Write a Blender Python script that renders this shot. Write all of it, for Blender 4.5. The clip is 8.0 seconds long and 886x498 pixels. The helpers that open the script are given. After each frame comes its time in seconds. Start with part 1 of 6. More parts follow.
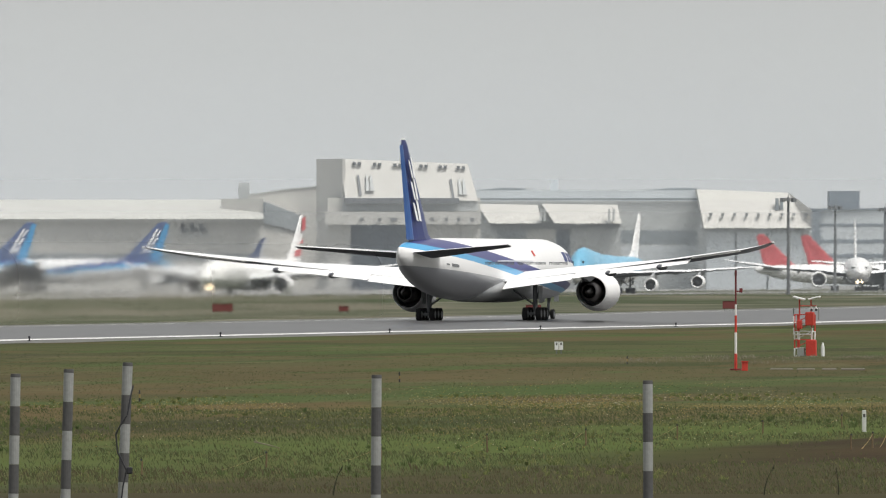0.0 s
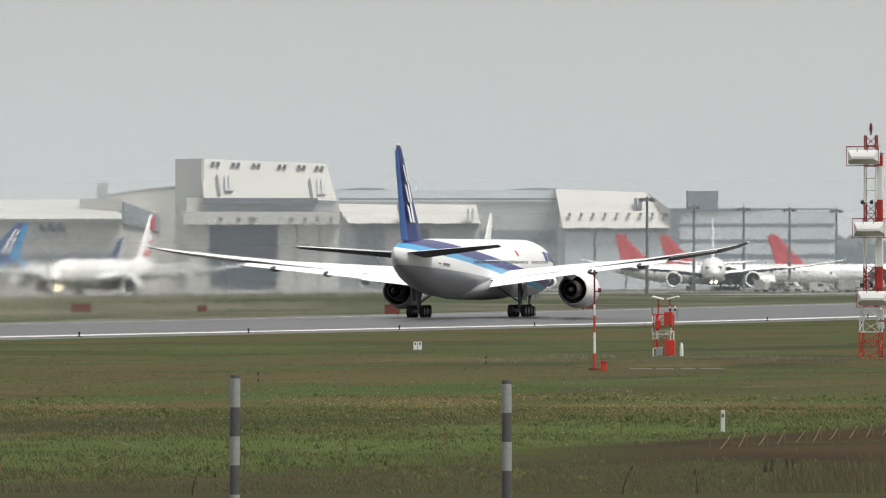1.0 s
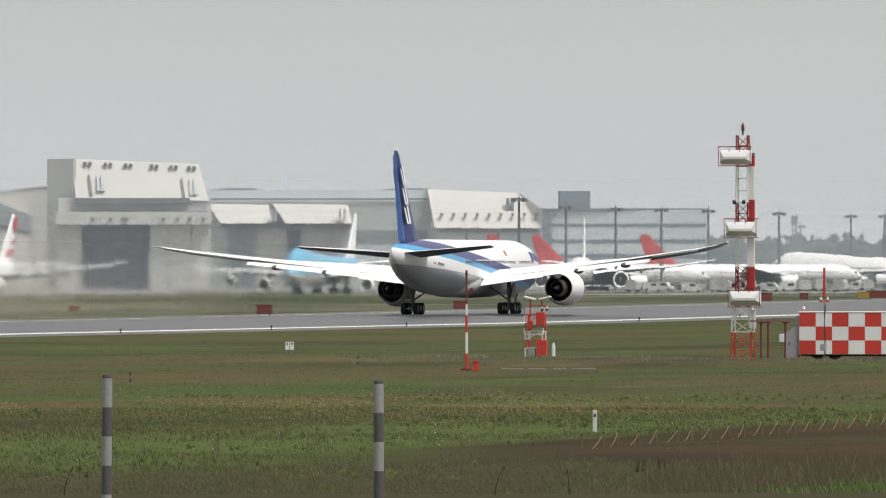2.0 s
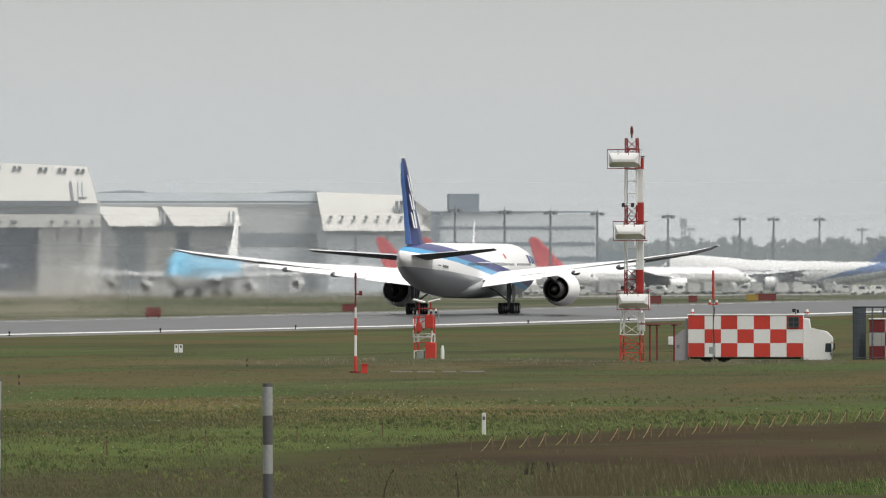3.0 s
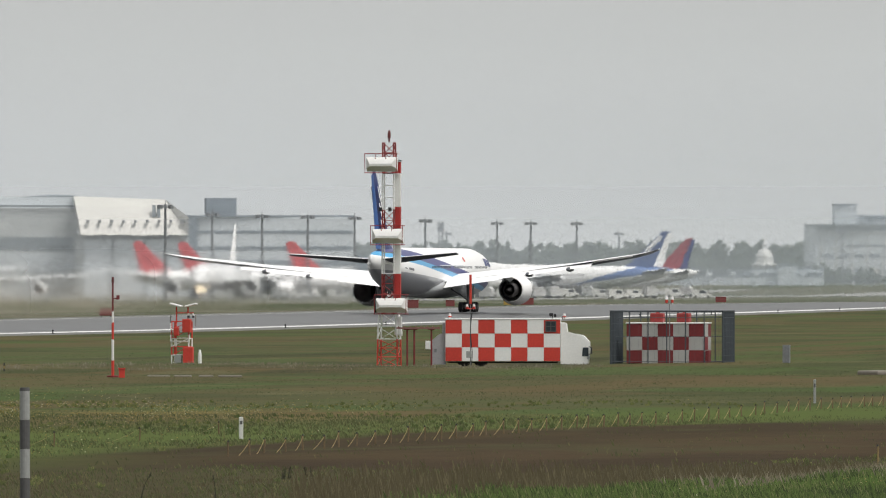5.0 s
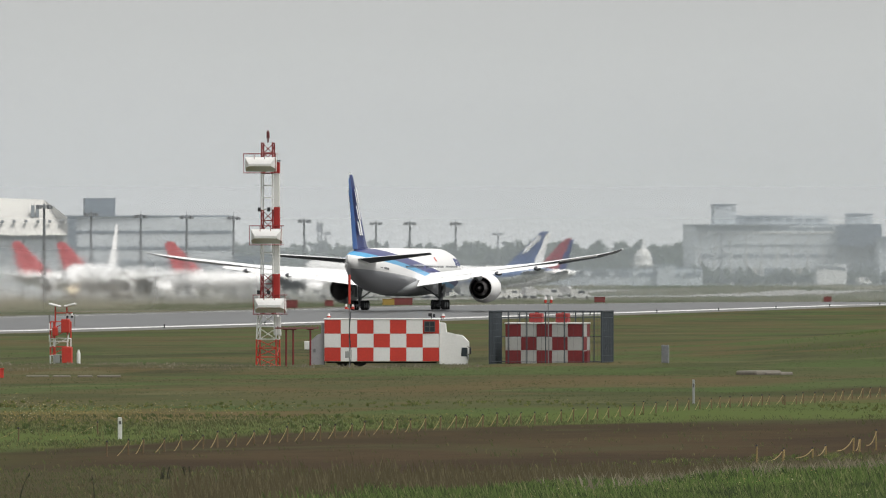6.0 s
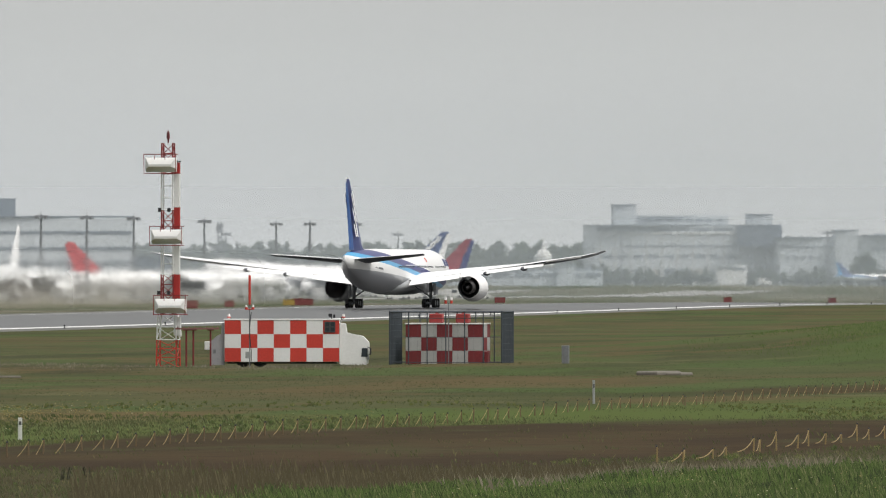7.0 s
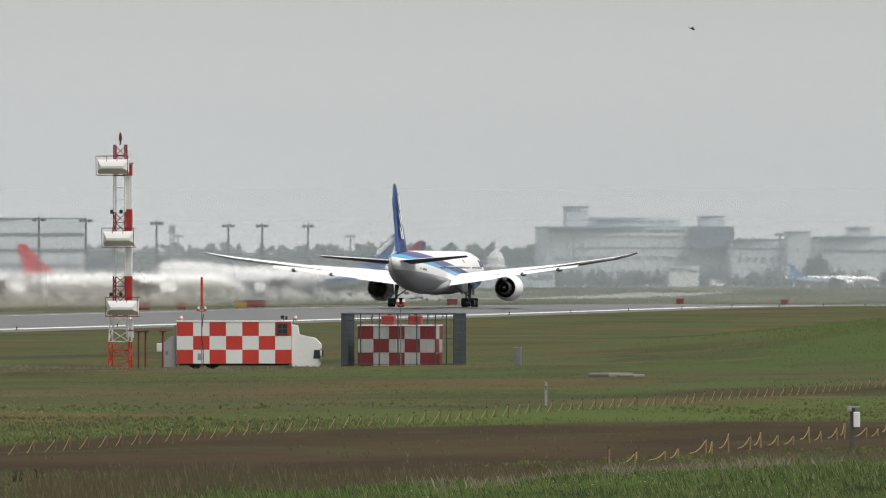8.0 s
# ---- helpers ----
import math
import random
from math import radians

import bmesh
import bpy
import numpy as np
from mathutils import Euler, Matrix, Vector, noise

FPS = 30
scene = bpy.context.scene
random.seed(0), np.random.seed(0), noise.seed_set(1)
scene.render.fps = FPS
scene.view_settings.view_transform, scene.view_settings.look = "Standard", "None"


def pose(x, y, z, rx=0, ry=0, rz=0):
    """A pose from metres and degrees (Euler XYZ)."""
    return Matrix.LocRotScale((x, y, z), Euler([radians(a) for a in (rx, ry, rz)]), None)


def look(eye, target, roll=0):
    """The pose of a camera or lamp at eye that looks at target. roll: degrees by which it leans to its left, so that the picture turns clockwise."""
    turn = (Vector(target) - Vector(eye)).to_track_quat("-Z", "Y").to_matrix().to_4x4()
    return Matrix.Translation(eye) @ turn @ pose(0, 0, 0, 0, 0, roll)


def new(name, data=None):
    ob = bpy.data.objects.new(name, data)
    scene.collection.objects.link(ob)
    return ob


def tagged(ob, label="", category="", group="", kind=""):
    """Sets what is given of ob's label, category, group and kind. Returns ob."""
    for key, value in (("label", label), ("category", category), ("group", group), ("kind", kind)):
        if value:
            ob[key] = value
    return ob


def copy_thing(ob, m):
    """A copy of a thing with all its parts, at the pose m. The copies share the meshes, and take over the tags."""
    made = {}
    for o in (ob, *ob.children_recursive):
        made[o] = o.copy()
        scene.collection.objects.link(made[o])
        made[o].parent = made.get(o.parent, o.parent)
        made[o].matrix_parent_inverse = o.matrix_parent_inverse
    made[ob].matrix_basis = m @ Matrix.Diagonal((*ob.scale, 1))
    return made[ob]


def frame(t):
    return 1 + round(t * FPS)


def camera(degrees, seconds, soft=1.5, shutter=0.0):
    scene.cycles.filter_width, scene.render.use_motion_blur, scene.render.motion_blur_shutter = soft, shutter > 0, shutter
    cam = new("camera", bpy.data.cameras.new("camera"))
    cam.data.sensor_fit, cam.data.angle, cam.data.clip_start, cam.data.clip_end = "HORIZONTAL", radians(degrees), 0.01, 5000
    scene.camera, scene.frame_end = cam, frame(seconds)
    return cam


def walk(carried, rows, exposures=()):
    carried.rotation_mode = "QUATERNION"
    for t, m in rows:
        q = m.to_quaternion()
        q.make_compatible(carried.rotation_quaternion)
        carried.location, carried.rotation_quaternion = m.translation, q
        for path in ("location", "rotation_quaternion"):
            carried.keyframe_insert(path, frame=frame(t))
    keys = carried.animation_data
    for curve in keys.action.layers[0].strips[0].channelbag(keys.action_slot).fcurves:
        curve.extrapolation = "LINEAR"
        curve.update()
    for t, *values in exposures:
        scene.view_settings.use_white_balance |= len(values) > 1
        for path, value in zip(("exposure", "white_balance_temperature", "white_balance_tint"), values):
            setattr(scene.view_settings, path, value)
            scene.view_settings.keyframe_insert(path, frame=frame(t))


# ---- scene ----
# A fixed tripod with a very long lens, panning after an airliner on its take-off run.
# World: y along the first sight line, x to the right, z up. The runway's heading is 12.93 degrees to the right of y.
EYE = 5.0
cam = camera(4.2764, 8.0, soft=1.15)
# seconds, degrees panned to the right, degrees looked up
PAN = [
    (0.0, 0.0, 0.1064),
    (0.5, 0.3716, 0.1053),
    (1.0, 0.6818, 0.1058),
    (1.5, 0.9724, 0.1039),
    (2.0, 1.2998, 0.1062),
    (3.5, 2.1056, 0.1288),
    (4.0, 2.4145, 0.1375),
    (4.5, 2.7078, 0.1378),
    (6.0, 3.5923, 0.1405),
    (6.5, 3.8493, 0.1351),
    (7.0, 4.0741, 0.1427),
    (7.5, 4.1859, 0.1438),
    (8.0, 4.3049, 0.1514),
]
walk(cam, [(t, pose(0, 0, EYE, 90 + up, 0, -right)) for t, right, up in PAN])

# ---- world, sun, exposure ----
HEADING = radians(12.93)
AHEAD = Vector((math.sin(HEADING), math.cos(HEADING), 0))
ASIDE = Vector((math.cos(HEADING), -math.sin(HEADING), 0))

world = bpy.data.worlds.new("sky")
scene.world = world
world.use_nodes = True
wn, wl = world.node_tree.nodes, world.node_tree.links
wn.clear()
SUN_UP, SUN_ROUND = radians(62), radians(128)
sky = wn.new("ShaderNodeTexSky")
sky.sky_type, sky.sun_disc = "NISHITA", False
sky.sun_elevation, sky.sun_rotation = SUN_UP, SUN_ROUND
sky.air_density, sky.dust_density = 1.0, 4.0
sky_hsv = wn.new("ShaderNodeHueSaturation")
sky_hsv.inputs["Saturation"].default_value = 0.25
sky_hsv.inputs["Value"].default_value = 0.10
wl.new(sky.outputs[0], sky_hsv.inputs["Color"])
# cloud deck: bright haze at the horizon, greyer higher up
w_tc = wn.new("ShaderNodeTexCoord")
w_sep = wn.new("ShaderNodeSeparateXYZ")
wl.new(w_tc.outputs["Generated"], w_sep.inputs[0])
w_pow = wn.new("ShaderNodeMath")
w_pow.operation, w_pow.use_clamp = "MULTIPLY", True
w_pow.inputs[1].default_value = 20.0
wl.new(w_sep.outputs["Z"], w_pow.inputs[0])
w_ramp = wn.new("ShaderNodeValToRGB")
w_ramp.color_ramp.elements[0].color = (0.735, 0.745, 0.735, 1)
w_ramp.color_ramp.elements[0].position = 0.0
w_ramp.color_ramp.elements[1].color = (0.62, 0.63, 0.63, 1)
w_ramp.color_ramp.elements[1].position = 1.0
mid = w_ramp.color_ramp.elements.new(0.45)
mid.color = (0.605, 0.615, 0.605, 1)
wl.new(w_pow.outputs[0], w_ramp.inputs[0])
w_map = wn.new("ShaderNodeMapping")
w_map.inputs["Scale"].default_value = (6, 6, 60)
wl.new(w_tc.outputs["Generated"], w_map.inputs[0])
w_noise = wn.new("ShaderNodeTexNoise")
w_noise.inputs["Scale"].default_value = 1.5
w_noise.inputs["Detail"].default_value = 4
wl.new(w_map.outputs[0], w_noise.inputs["Vector"])
w_nr = wn.new("ShaderNodeMapRange")
w_nr.inputs["To Min"].default_value, w_nr.inputs["To Max"].default_value = 0.95, 1.05
wl.new(w_noise.outputs[0], w_nr.inputs[0])
w_mul = wn.new("ShaderNodeMix")
w_mul.data_type, w_mul.blend_type = "RGBA", "MULTIPLY"
w_mul.inputs["Factor"].default_value = 1.0
wl.new(w_ramp.outputs[0], w_mul.inputs["A"])
wl.new(w_nr.outputs[0], w_mul.inputs["B"])
w_mix = wn.new("ShaderNodeMix")
w_mix.data_type = "RGBA"
w_mix.inputs["Factor"].default_value = 0.88
wl.new(sky_hsv.outputs[0], w_mix.inputs["A"])
wl.new(w_mul.outputs["Result"], w_mix.inputs["B"])
w_bg = wn.new("ShaderNodeBackground")
w_bg.inputs["Strength"].default_value = 1.0
wl.new(w_mix.outputs["Result"], w_bg.inputs["Color"])
w_out = wn.new("ShaderNodeOutputWorld")
wl.new(w_bg.outputs[0], w_out.inputs["Surface"])

sun_data = bpy.data.lights.new("sun", "SUN")
sun_data.energy, sun_data.angle, sun_data.color = 3.3, radians(28), (1.0, 0.96, 0.9)
sun = new("sun", sun_data)
sun_dir = Vector((math.sin(SUN_ROUND) * math.cos(SUN_UP), math.cos(SUN_ROUND) * math.cos(SUN_UP), math.sin(SUN_UP)))
sun.matrix_world = look(sun_dir * 300, (0, 0, 0))
scene.view_settings.exposure = 0.0

# ---- materials ----
MATS = {}


def mat(name, color, rough=0.6, metal=0.0, var=0.12, scale=1.0, bump=0.0, emit=0.0, stain=None, spec=0.5):
    """A surface with variation at two scales: fine grain and broad wear."""
    if name in MATS:
        return MATS[name]
    m = bpy.data.materials.new(name)
    m.use_nodes = True
    n, l = m.node_tree.nodes, m.node_tree.links
    p = n["Principled BSDF"]
    p.inputs["Roughness"].default_value, p.inputs["Metallic"].default_value = rough, metal
    p.inputs["Specular IOR Level"].default_value = spec
    tc = n.new("ShaderNodeTexCoord")
    big, fine = n.new("ShaderNodeTexNoise"), n.new("ShaderNodeTexNoise")
    big.inputs["Scale"].default_value, big.inputs["Detail"].default_value = 0.35 * scale, 5
    fine.inputs["Scale"].default_value, fine.inputs["Detail"].default_value = 9 * scale, 3
    for t in (big, fine):
        l.new(tc.outputs["Object"], t.inputs["Vector"])
    add = n.new("ShaderNodeMath")
    add.operation = "ADD"
    l.new(big.outputs[0], add.inputs[0])
    l.new(fine.outputs[0], add.inputs[1])
    mr = n.new("ShaderNodeMapRange")
    mr.inputs["From Min"].default_value, mr.inputs["From Max"].default_value = 0.6, 1.4
    l.new(add.outputs[0], mr.inputs[0])
    mix = n.new("ShaderNodeMix")
    mix.data_type = "RGBA"
    dark = stain or [c * (1 - 2 * var) for c in color]
    mix.inputs["A"].default_value = (*dark, 1)
    mix.inputs["B"].default_value = (*[min(1, c * (1 + var)) for c in color], 1)
    l.new(mr.outputs[0], mix.inputs["Factor"])
    l.new(mix.outputs["Result"], p.inputs["Base Color"])
    if bump:
        b = n.new("ShaderNodeBump")
        b.inputs["Strength"].default_value, b.inputs["Distance"].default_value = bump, 0.05
        l.new(fine.outputs[0], b.inputs["Height"])
        l.new(b.outputs[0], p.inputs["Normal"])
    if emit:
        p.inputs["Emission Color"].default_value = (*color, 1)
        p.inputs["Emission Strength"].default_value = emit
    MATS[name] = m
    return m


WHITE = mat("white_paint", (0.78, 0.78, 0.77), 0.35, var=0.05)
AIR_WHITE = mat("aircraft_white", (0.88, 0.88, 0.88), 0.5, var=0.03, scale=0.6, spec=0.12)
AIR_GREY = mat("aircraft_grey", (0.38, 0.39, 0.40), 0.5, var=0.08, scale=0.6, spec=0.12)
# bright tops and shaded undersides are painted into the wing colours
WING_BRIGHT = mat("wing_bright", (0.84, 0.85, 0.86), 0.45, var=0.06, scale=0.6, spec=0.06)
UNDER_SHADED = mat("wing_underside_shaded", (0.10, 0.105, 0.12), 0.5, var=0.1, scale=0.6, spec=0.15)
# navy of the far fins, paled in the colour to stand in for haze
HAZYNAVY = mat("haze_paled_navy", (0.07, 0.115, 0.26), 0.5, var=0.08)
NAVY = mat("navy_paint", (0.012, 0.028, 0.16), 0.35, var=0.08)
SKYBLUE = mat("sky_blue_paint", (0.05, 0.30, 0.58), 0.35, var=0.06)
RED = mat("signal_red", (0.56, 0.046, 0.030), 0.5, var=0.12)
DULLRED = mat("faded_red", (0.19, 0.022, 0.026), 0.6, var=0.2)
FANRED = mat("fan_red", (0.29, 0.032, 0.03), 0.6, var=0.15)
DUCTRED = mat("duct_red", (0.42, 0.030, 0.026), 0.5, var=0.12, scale=2)
TOWERRED = mat("tower_red", (0.22, 0.020, 0.020), 0.55, var=0.15, scale=2)
FINRED = mat("fin_red", (0.50, 0.09, 0.10), 0.45, var=0.08)
DARK = mat("dark_metal", (0.045, 0.045, 0.05), 0.45, 0.5, var=0.15)
FARSTEEL = mat("galvanised_mast_steel", (0.17, 0.18, 0.19), 0.6, 0.1, var=0.1)
# check white greyed in the colour, as if dimmed by the fence mesh
CHECKWHITE = mat("mesh_dimmed_white", (0.42, 0.42, 0.41), 0.6, var=0.12, scale=2)
CHALK = mat("chalky_white", (0.62, 0.62, 0.60), 0.6, var=0.12, scale=3)
NOZZLE = mat("burnt_nozzle_metal", (0.16, 0.15, 0.15), 0.4, 0.8, var=0.2)
STEEL = mat("grey_steel", (0.22, 0.23, 0.24), 0.5, 0.3, var=0.15)
TYRE = mat("tyre_rubber", (0.022, 0.022, 0.023), 0.85, var=0.2)
GLASS = mat("dark_glass", (0.03, 0.04, 0.05), 0.12, var=0.1)
LAMP = mat("lit_lamp", (1.0, 0.80, 0.52), 0.4, emit=7.0)
POSTGREY = mat("post_grey", (0.085, 0.085, 0.085), 0.7, var=0.15, scale=3)
POSTWHITE = mat("post_white", (0.30, 0.31, 0.30), 0.6, var=0.12, scale=3)
ROPE = mat("yellow_rope", (0.27, 0.195, 0.08), 0.8, var=0.2, scale=5)
WOOD = mat("stake_wood", (0.16, 0.11, 0.06), 0.85, var=0.25, scale=5)
CONCRETE = mat("concrete", (0.17, 0.155, 0.13), 0.85, var=0.15, bump=0.3)
HANGAR = mat("hangar_cladding", (0.56, 0.55, 0.52), 0.6, var=0.05, scale=0.25)
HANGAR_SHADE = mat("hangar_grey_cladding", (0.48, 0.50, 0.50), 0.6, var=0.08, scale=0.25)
HANGAR_DOOR = mat("hangar_blue_grey_door", (0.07, 0.09, 0.12), 0.5, var=0.12, scale=0.3)
GLAZING = mat("grey_glazing", (0.24, 0.27, 0.29), 0.3, var=0.1, scale=0.3)
FARWALL = mat("pale_facade", (0.58, 0.62, 0.65), 0.7, var=0.06, scale=0.2)
FARDARK = mat("blue_grey_facade", (0.20, 0.235, 0.27), 0.6, var=0.08, scale=0.2)

# ---- mesh helpers ----


def part(name, bm, material, parent, label="", smooth=False):
    me = bpy.data.meshes.new(name)
    bmesh.ops.recalc_face_normals(bm, faces=bm.faces[:])
    bm.to_mesh(me)
    bm.free()
    if smooth:
        me.polygons.foreach_set("use_smooth", [True] * len(me.polygons))
    me.materials.append(material)
    ob = new(name, me)
    ob.parent = parent
    if label:
        ob["label"] = label
    return ob


def thing(name, m, label, category, group="", kind=""):
    ob = new(name)
    ob.matrix_world = m
    return tagged(ob, label, category, group, kind)


def solid(name, bm, material, label, category, group="", kind="", m=None, smooth=False):
    ob = part(name, bm, material, None, smooth=smooth)
    if m is not None:
        ob.matrix_world = m
    return tagged(ob, label, category, group, kind)


def box(bm, c, s, rz=0.0, bevel=0.0, m=None):
    t = Matrix.Translation(c) @ Matrix.Rotation(radians(rz), 4, "Z") @ Matrix.Diagonal((*s, 1))
    if m is not None:
        t = m @ t
    made = bmesh.ops.create_cube(bm, size=1, matrix=t)
    if bevel:
        edges = list({e for v in made["verts"] for e in v.link_edges})
        bmesh.ops.bevel(bm, geom=edges, offset=bevel, segments=2, affect="EDGES", profile=0.5)


def tube(bm, p, q, r, r2=None, n=8):
    p, q = Vector(p), Vector(q)
    r2 = r if r2 is None else r2
    turn = (q - p).to_track_quat("Z", "X").to_matrix()
    rings = []
    for c, rad in ((p, r), (q, r2)):
        rings.append([c + turn @ Vector((rad * math.cos(i * math.tau / n), rad * math.sin(i * math.tau / n), 0)) for i in range(n)])
    loft(bm, rings)


def loft(bm, rings, caps=True):
    vs = [[bm.verts.new(p) for p in ring] for ring in rings]
    n = len(vs[0])
    for a, b in zip(vs, vs[1:]):
        for i in range(n):
            bm.faces.new((a[i], a[(i + 1) % n], b[(i + 1) % n], b[i]))
    if caps:
        bm.faces.new(vs[0][::-1])
        bm.faces.new(vs[-1])


def prism(bm, outline, thick):
    """outline: points in space on one plane; thick: a vector."""
    loft(bm, [[Vector(p) for p in outline], [Vector(p) + Vector(thick) for p in outline]])


def ellipse(y, rw, rh, zc, n=28):
    return [Vector((rw * math.cos(i * math.tau / n), y, zc + rh * math.sin(i * math.tau / n))) for i in range(n)]


def ringed(bm, axis_y, profile, x, z, n=24, caps=False):
    """A body of revolution about a line along y through (x, z); profile: (y, radius)."""
    loft(bm, [[Vector((x + r * math.cos(i * math.tau / n), axis_y + y, z + r * math.sin(i * math.tau / n))) for i in range(n)] for y, r in profile], caps)


def plot(bearing, dist, z=0.0):
    """A place fitted to the camera's view: thousandths to the right of the first sight line, metres of distance."""
    a = bearing / 1000.0
    return Vector((dist * math.sin(a), dist * math.cos(a), z))


def smooth_step(a, b, x):
    t = min(1.0, max(0.0, (x - a) / (b - a)))
    return t * t * (3 - 2 * t)


RUNWAY_START = Vector((4.03, 1201.0, 0))
RUNWAY_SIDE = RUNWAY_START.dot(ASIDE)


def lie(x, y):
    """Height of the land: a bank under the camera, flat airfield, a gentle rise along the runway, a grassy mound."""
    d = math.hypot(x, y)
    z = 3.3 * (1 - smooth_step(70, 262, d))
    along = (x - RUNWAY_START.x) * AHEAD.x + (y - RUNWAY_START.y) * AHEAD.y
    side = x * ASIDE.x + y * ASIDE.y
    if along > 0:
        z += 0.95 * (min(along, 640) / 566) ** 1.25 * (1 - smooth_step(700, 1250, along))
    z += 2.9 * smooth_step(3300, 3950, d)
    # the runway's crown: both edges lie lower than its middle
    off = abs(side - RUNWAY_SIDE)
    z -= 0.34 * smooth_step(0, 34, off) * (1 - smooth_step(50, 150, off))
    # mound beside the runway
    z += 2.7 * math.exp(-(((x - 98) / 18) ** 2 + ((y - 790) / 110) ** 2))
    # dip where the antenna equipment stands, sized to fit the camera's view
    z -= 0.30 * math.exp(-(((x - 38) / 9) ** 2 + ((y - 708) / 30) ** 2))
    # taxiway by the first hangar, lowered to fit the camera's view
    z -= 0.95 * math.exp(-(((x + 50) / 60) ** 2 + ((y - 2480) / 220) ** 2))
    # near bank with long grass
    z += 0.97 * math.exp(-(((x - 27) / 11) ** 2 + ((y - 232) / 26) ** 2))
    if d < 900:
        z += 0.10 * noise.noise(Vector((x * 0.05, y * 0.03, 0))) * smooth_step(20, 120, d)
    return z


def ground_at(bearing, dist, extra=0.0):
    p = plot(bearing, dist)
    return Vector((p.x, p.y, lie(p.x, p.y) + extra))

# ---- ground ----


EARTH_TURN = radians(23.4)


def ground_material():
    m = bpy.data.materials.new("airfield_grass")
    m.use_nodes = True
    n, l = m.node_tree.nodes, m.node_tree.links
    p = n["Principled BSDF"]
    p.inputs["Roughness"].default_value = 0.95
    p.inputs["Specular IOR Level"].default_value = 0.1
    tc = n.new("ShaderNodeTexCoord")
    turn = n.new("ShaderNodeMapping")
    turn.vector_type = "POINT"
    turn.inputs["Rotation"].default_value = (0, 0, HEADING)
    l.new(tc.outputs["Object"], turn.inputs[0])
    sep = n.new("ShaderNodeSeparateXYZ")
    l.new(turn.outputs[0], sep.inputs[0])

    def noise_tex(scale, detail, stretch=(1, 1, 1)):
        mp = n.new("ShaderNodeMapping")
        mp.inputs["Scale"].default_value = stretch
        l.new(turn.outputs[0], mp.inputs[0])
        t = n.new("ShaderNodeTexNoise")
        t.inputs["Scale"].default_value, t.inputs["Detail"].default_value = scale, detail
        t.inputs["Roughness"].default_value = 0.65
        l.new(mp.outputs[0], t.inputs["Vector"])
        return t.outputs[0]

    def remap(v, a, b, lo=0.0, hi=1.0):
        r = n.new("ShaderNodeMapRange")
        r.interpolation_type = "SMOOTHSTEP"
        for k, x in (("From Min", a), ("From Max", b), ("To Min", lo), ("To Max", hi)):
            r.inputs[k].default_value = x
        l.new(v, r.inputs[0])
        return r.outputs[0]

    def math_node(op, a, b):
        q = n.new("ShaderNodeMath")
        q.operation = op
        for k, x in enumerate((a, b)):
            if isinstance(x, (int, float)):
                q.inputs[k].default_value = x
            else:
                l.new(x, q.inputs[k])
        return q.outputs[0]

    def blend(a, b, f):
        q = n.new("ShaderNodeMix")
        q.data_type = "RGBA"
        for k, x in (("A", a), ("B", b)):
            if isinstance(x, tuple):
                q.inputs[k].default_value = (*x, 1)
            else:
                l.new(x, q.inputs[k])
        l.new(f, q.inputs["Factor"])
        return q.outputs["Result"]

    patch = noise_tex(0.035, 5, (1, 0.45, 1))
    patch_b = noise_tex(0.011, 4, (1, 0.6, 1))
    clump = noise_tex(0.6, 4)
    fine = noise_tex(5.0, 3)
    green = blend((0.034, 0.042, 0.013), (0.052, 0.058, 0.020), remap(patch, 0.44, 0.56))
    green = blend(green, (0.080, 0.055, 0.025), remap(patch_b, 0.47, 0.56, 0, 0.75))
    green = blend(green, (0.090, 0.058, 0.026), remap(noise_tex(0.05, 5, (1, 0.3, 1)), 0.52, 0.60, 0, 0.8))
    green = blend(green, (0.042, 0.074, 0.016), remap(noise_tex(0.06, 5, (1, 0.25, 1)), 0.50, 0.59, 0, 0.9))
    green = blend(green, (0.024, 0.023, 0.010), remap(noise_tex(0.045, 6, (1, 0.2, 1)), 0.54, 0.63, 0, 0.85))
    green = blend(green, (0.100, 0.094, 0.046), remap(noise_tex(0.11, 5, (1, 0.2, 1)), 0.56, 0.66, 0, 0.7))
    green = blend(green, (0.030, 0.042, 0.012), remap(clump, 0.47, 0.7, 0, 0.7))
    green = blend(green, (0.090, 0.092, 0.036), remap(fine, 0.54, 0.72, 0, 0.6))
    # bare brown earth along the rope fence, which runs out towards the left end
    edge = math_node("MULTIPLY", math_node("SUBTRACT", noise_tex(0.09, 4), 0.5), 7.0)
    skew = n.new("ShaderNodeMapping")
    skew.inputs["Rotation"].default_value = (0, 0, EARTH_TURN)
    l.new(tc.outputs["Object"], skew.inputs[0])
    skew_sep = n.new("ShaderNodeSeparateXYZ")
    l.new(skew.outputs[0], skew_sep.inputs[0])
    plan = n.new("ShaderNodeSeparateXYZ")
    l.new(tc.outputs["Object"], plan.inputs[0])
    side = math_node("ADD", skew_sep.outputs["X"], edge)
    # band of yellow weeds, tan mown strip before the antennas
    weeds = math_node("MULTIPLY", remap(plan.outputs["Y"], 392, 424), remap(plan.outputs["Y"], 452, 434))
    weeds = math_node("MULTIPLY", weeds, math_node("MULTIPLY", remap(plan.outputs["X"], -22, 2), remap(plan.outputs["X"], 30, 12)))
    green = blend(green, (0.112, 0.086, 0.030), math_node("MULTIPLY", weeds, remap(noise_tex(0.22, 5, (1, 0.4, 1)), 0.40, 0.60, 0.15, 0.95)))
    tan = math_node("MULTIPLY", remap(plan.outputs["Y"], 630, 672), remap(plan.outputs["Y"], 705, 690))
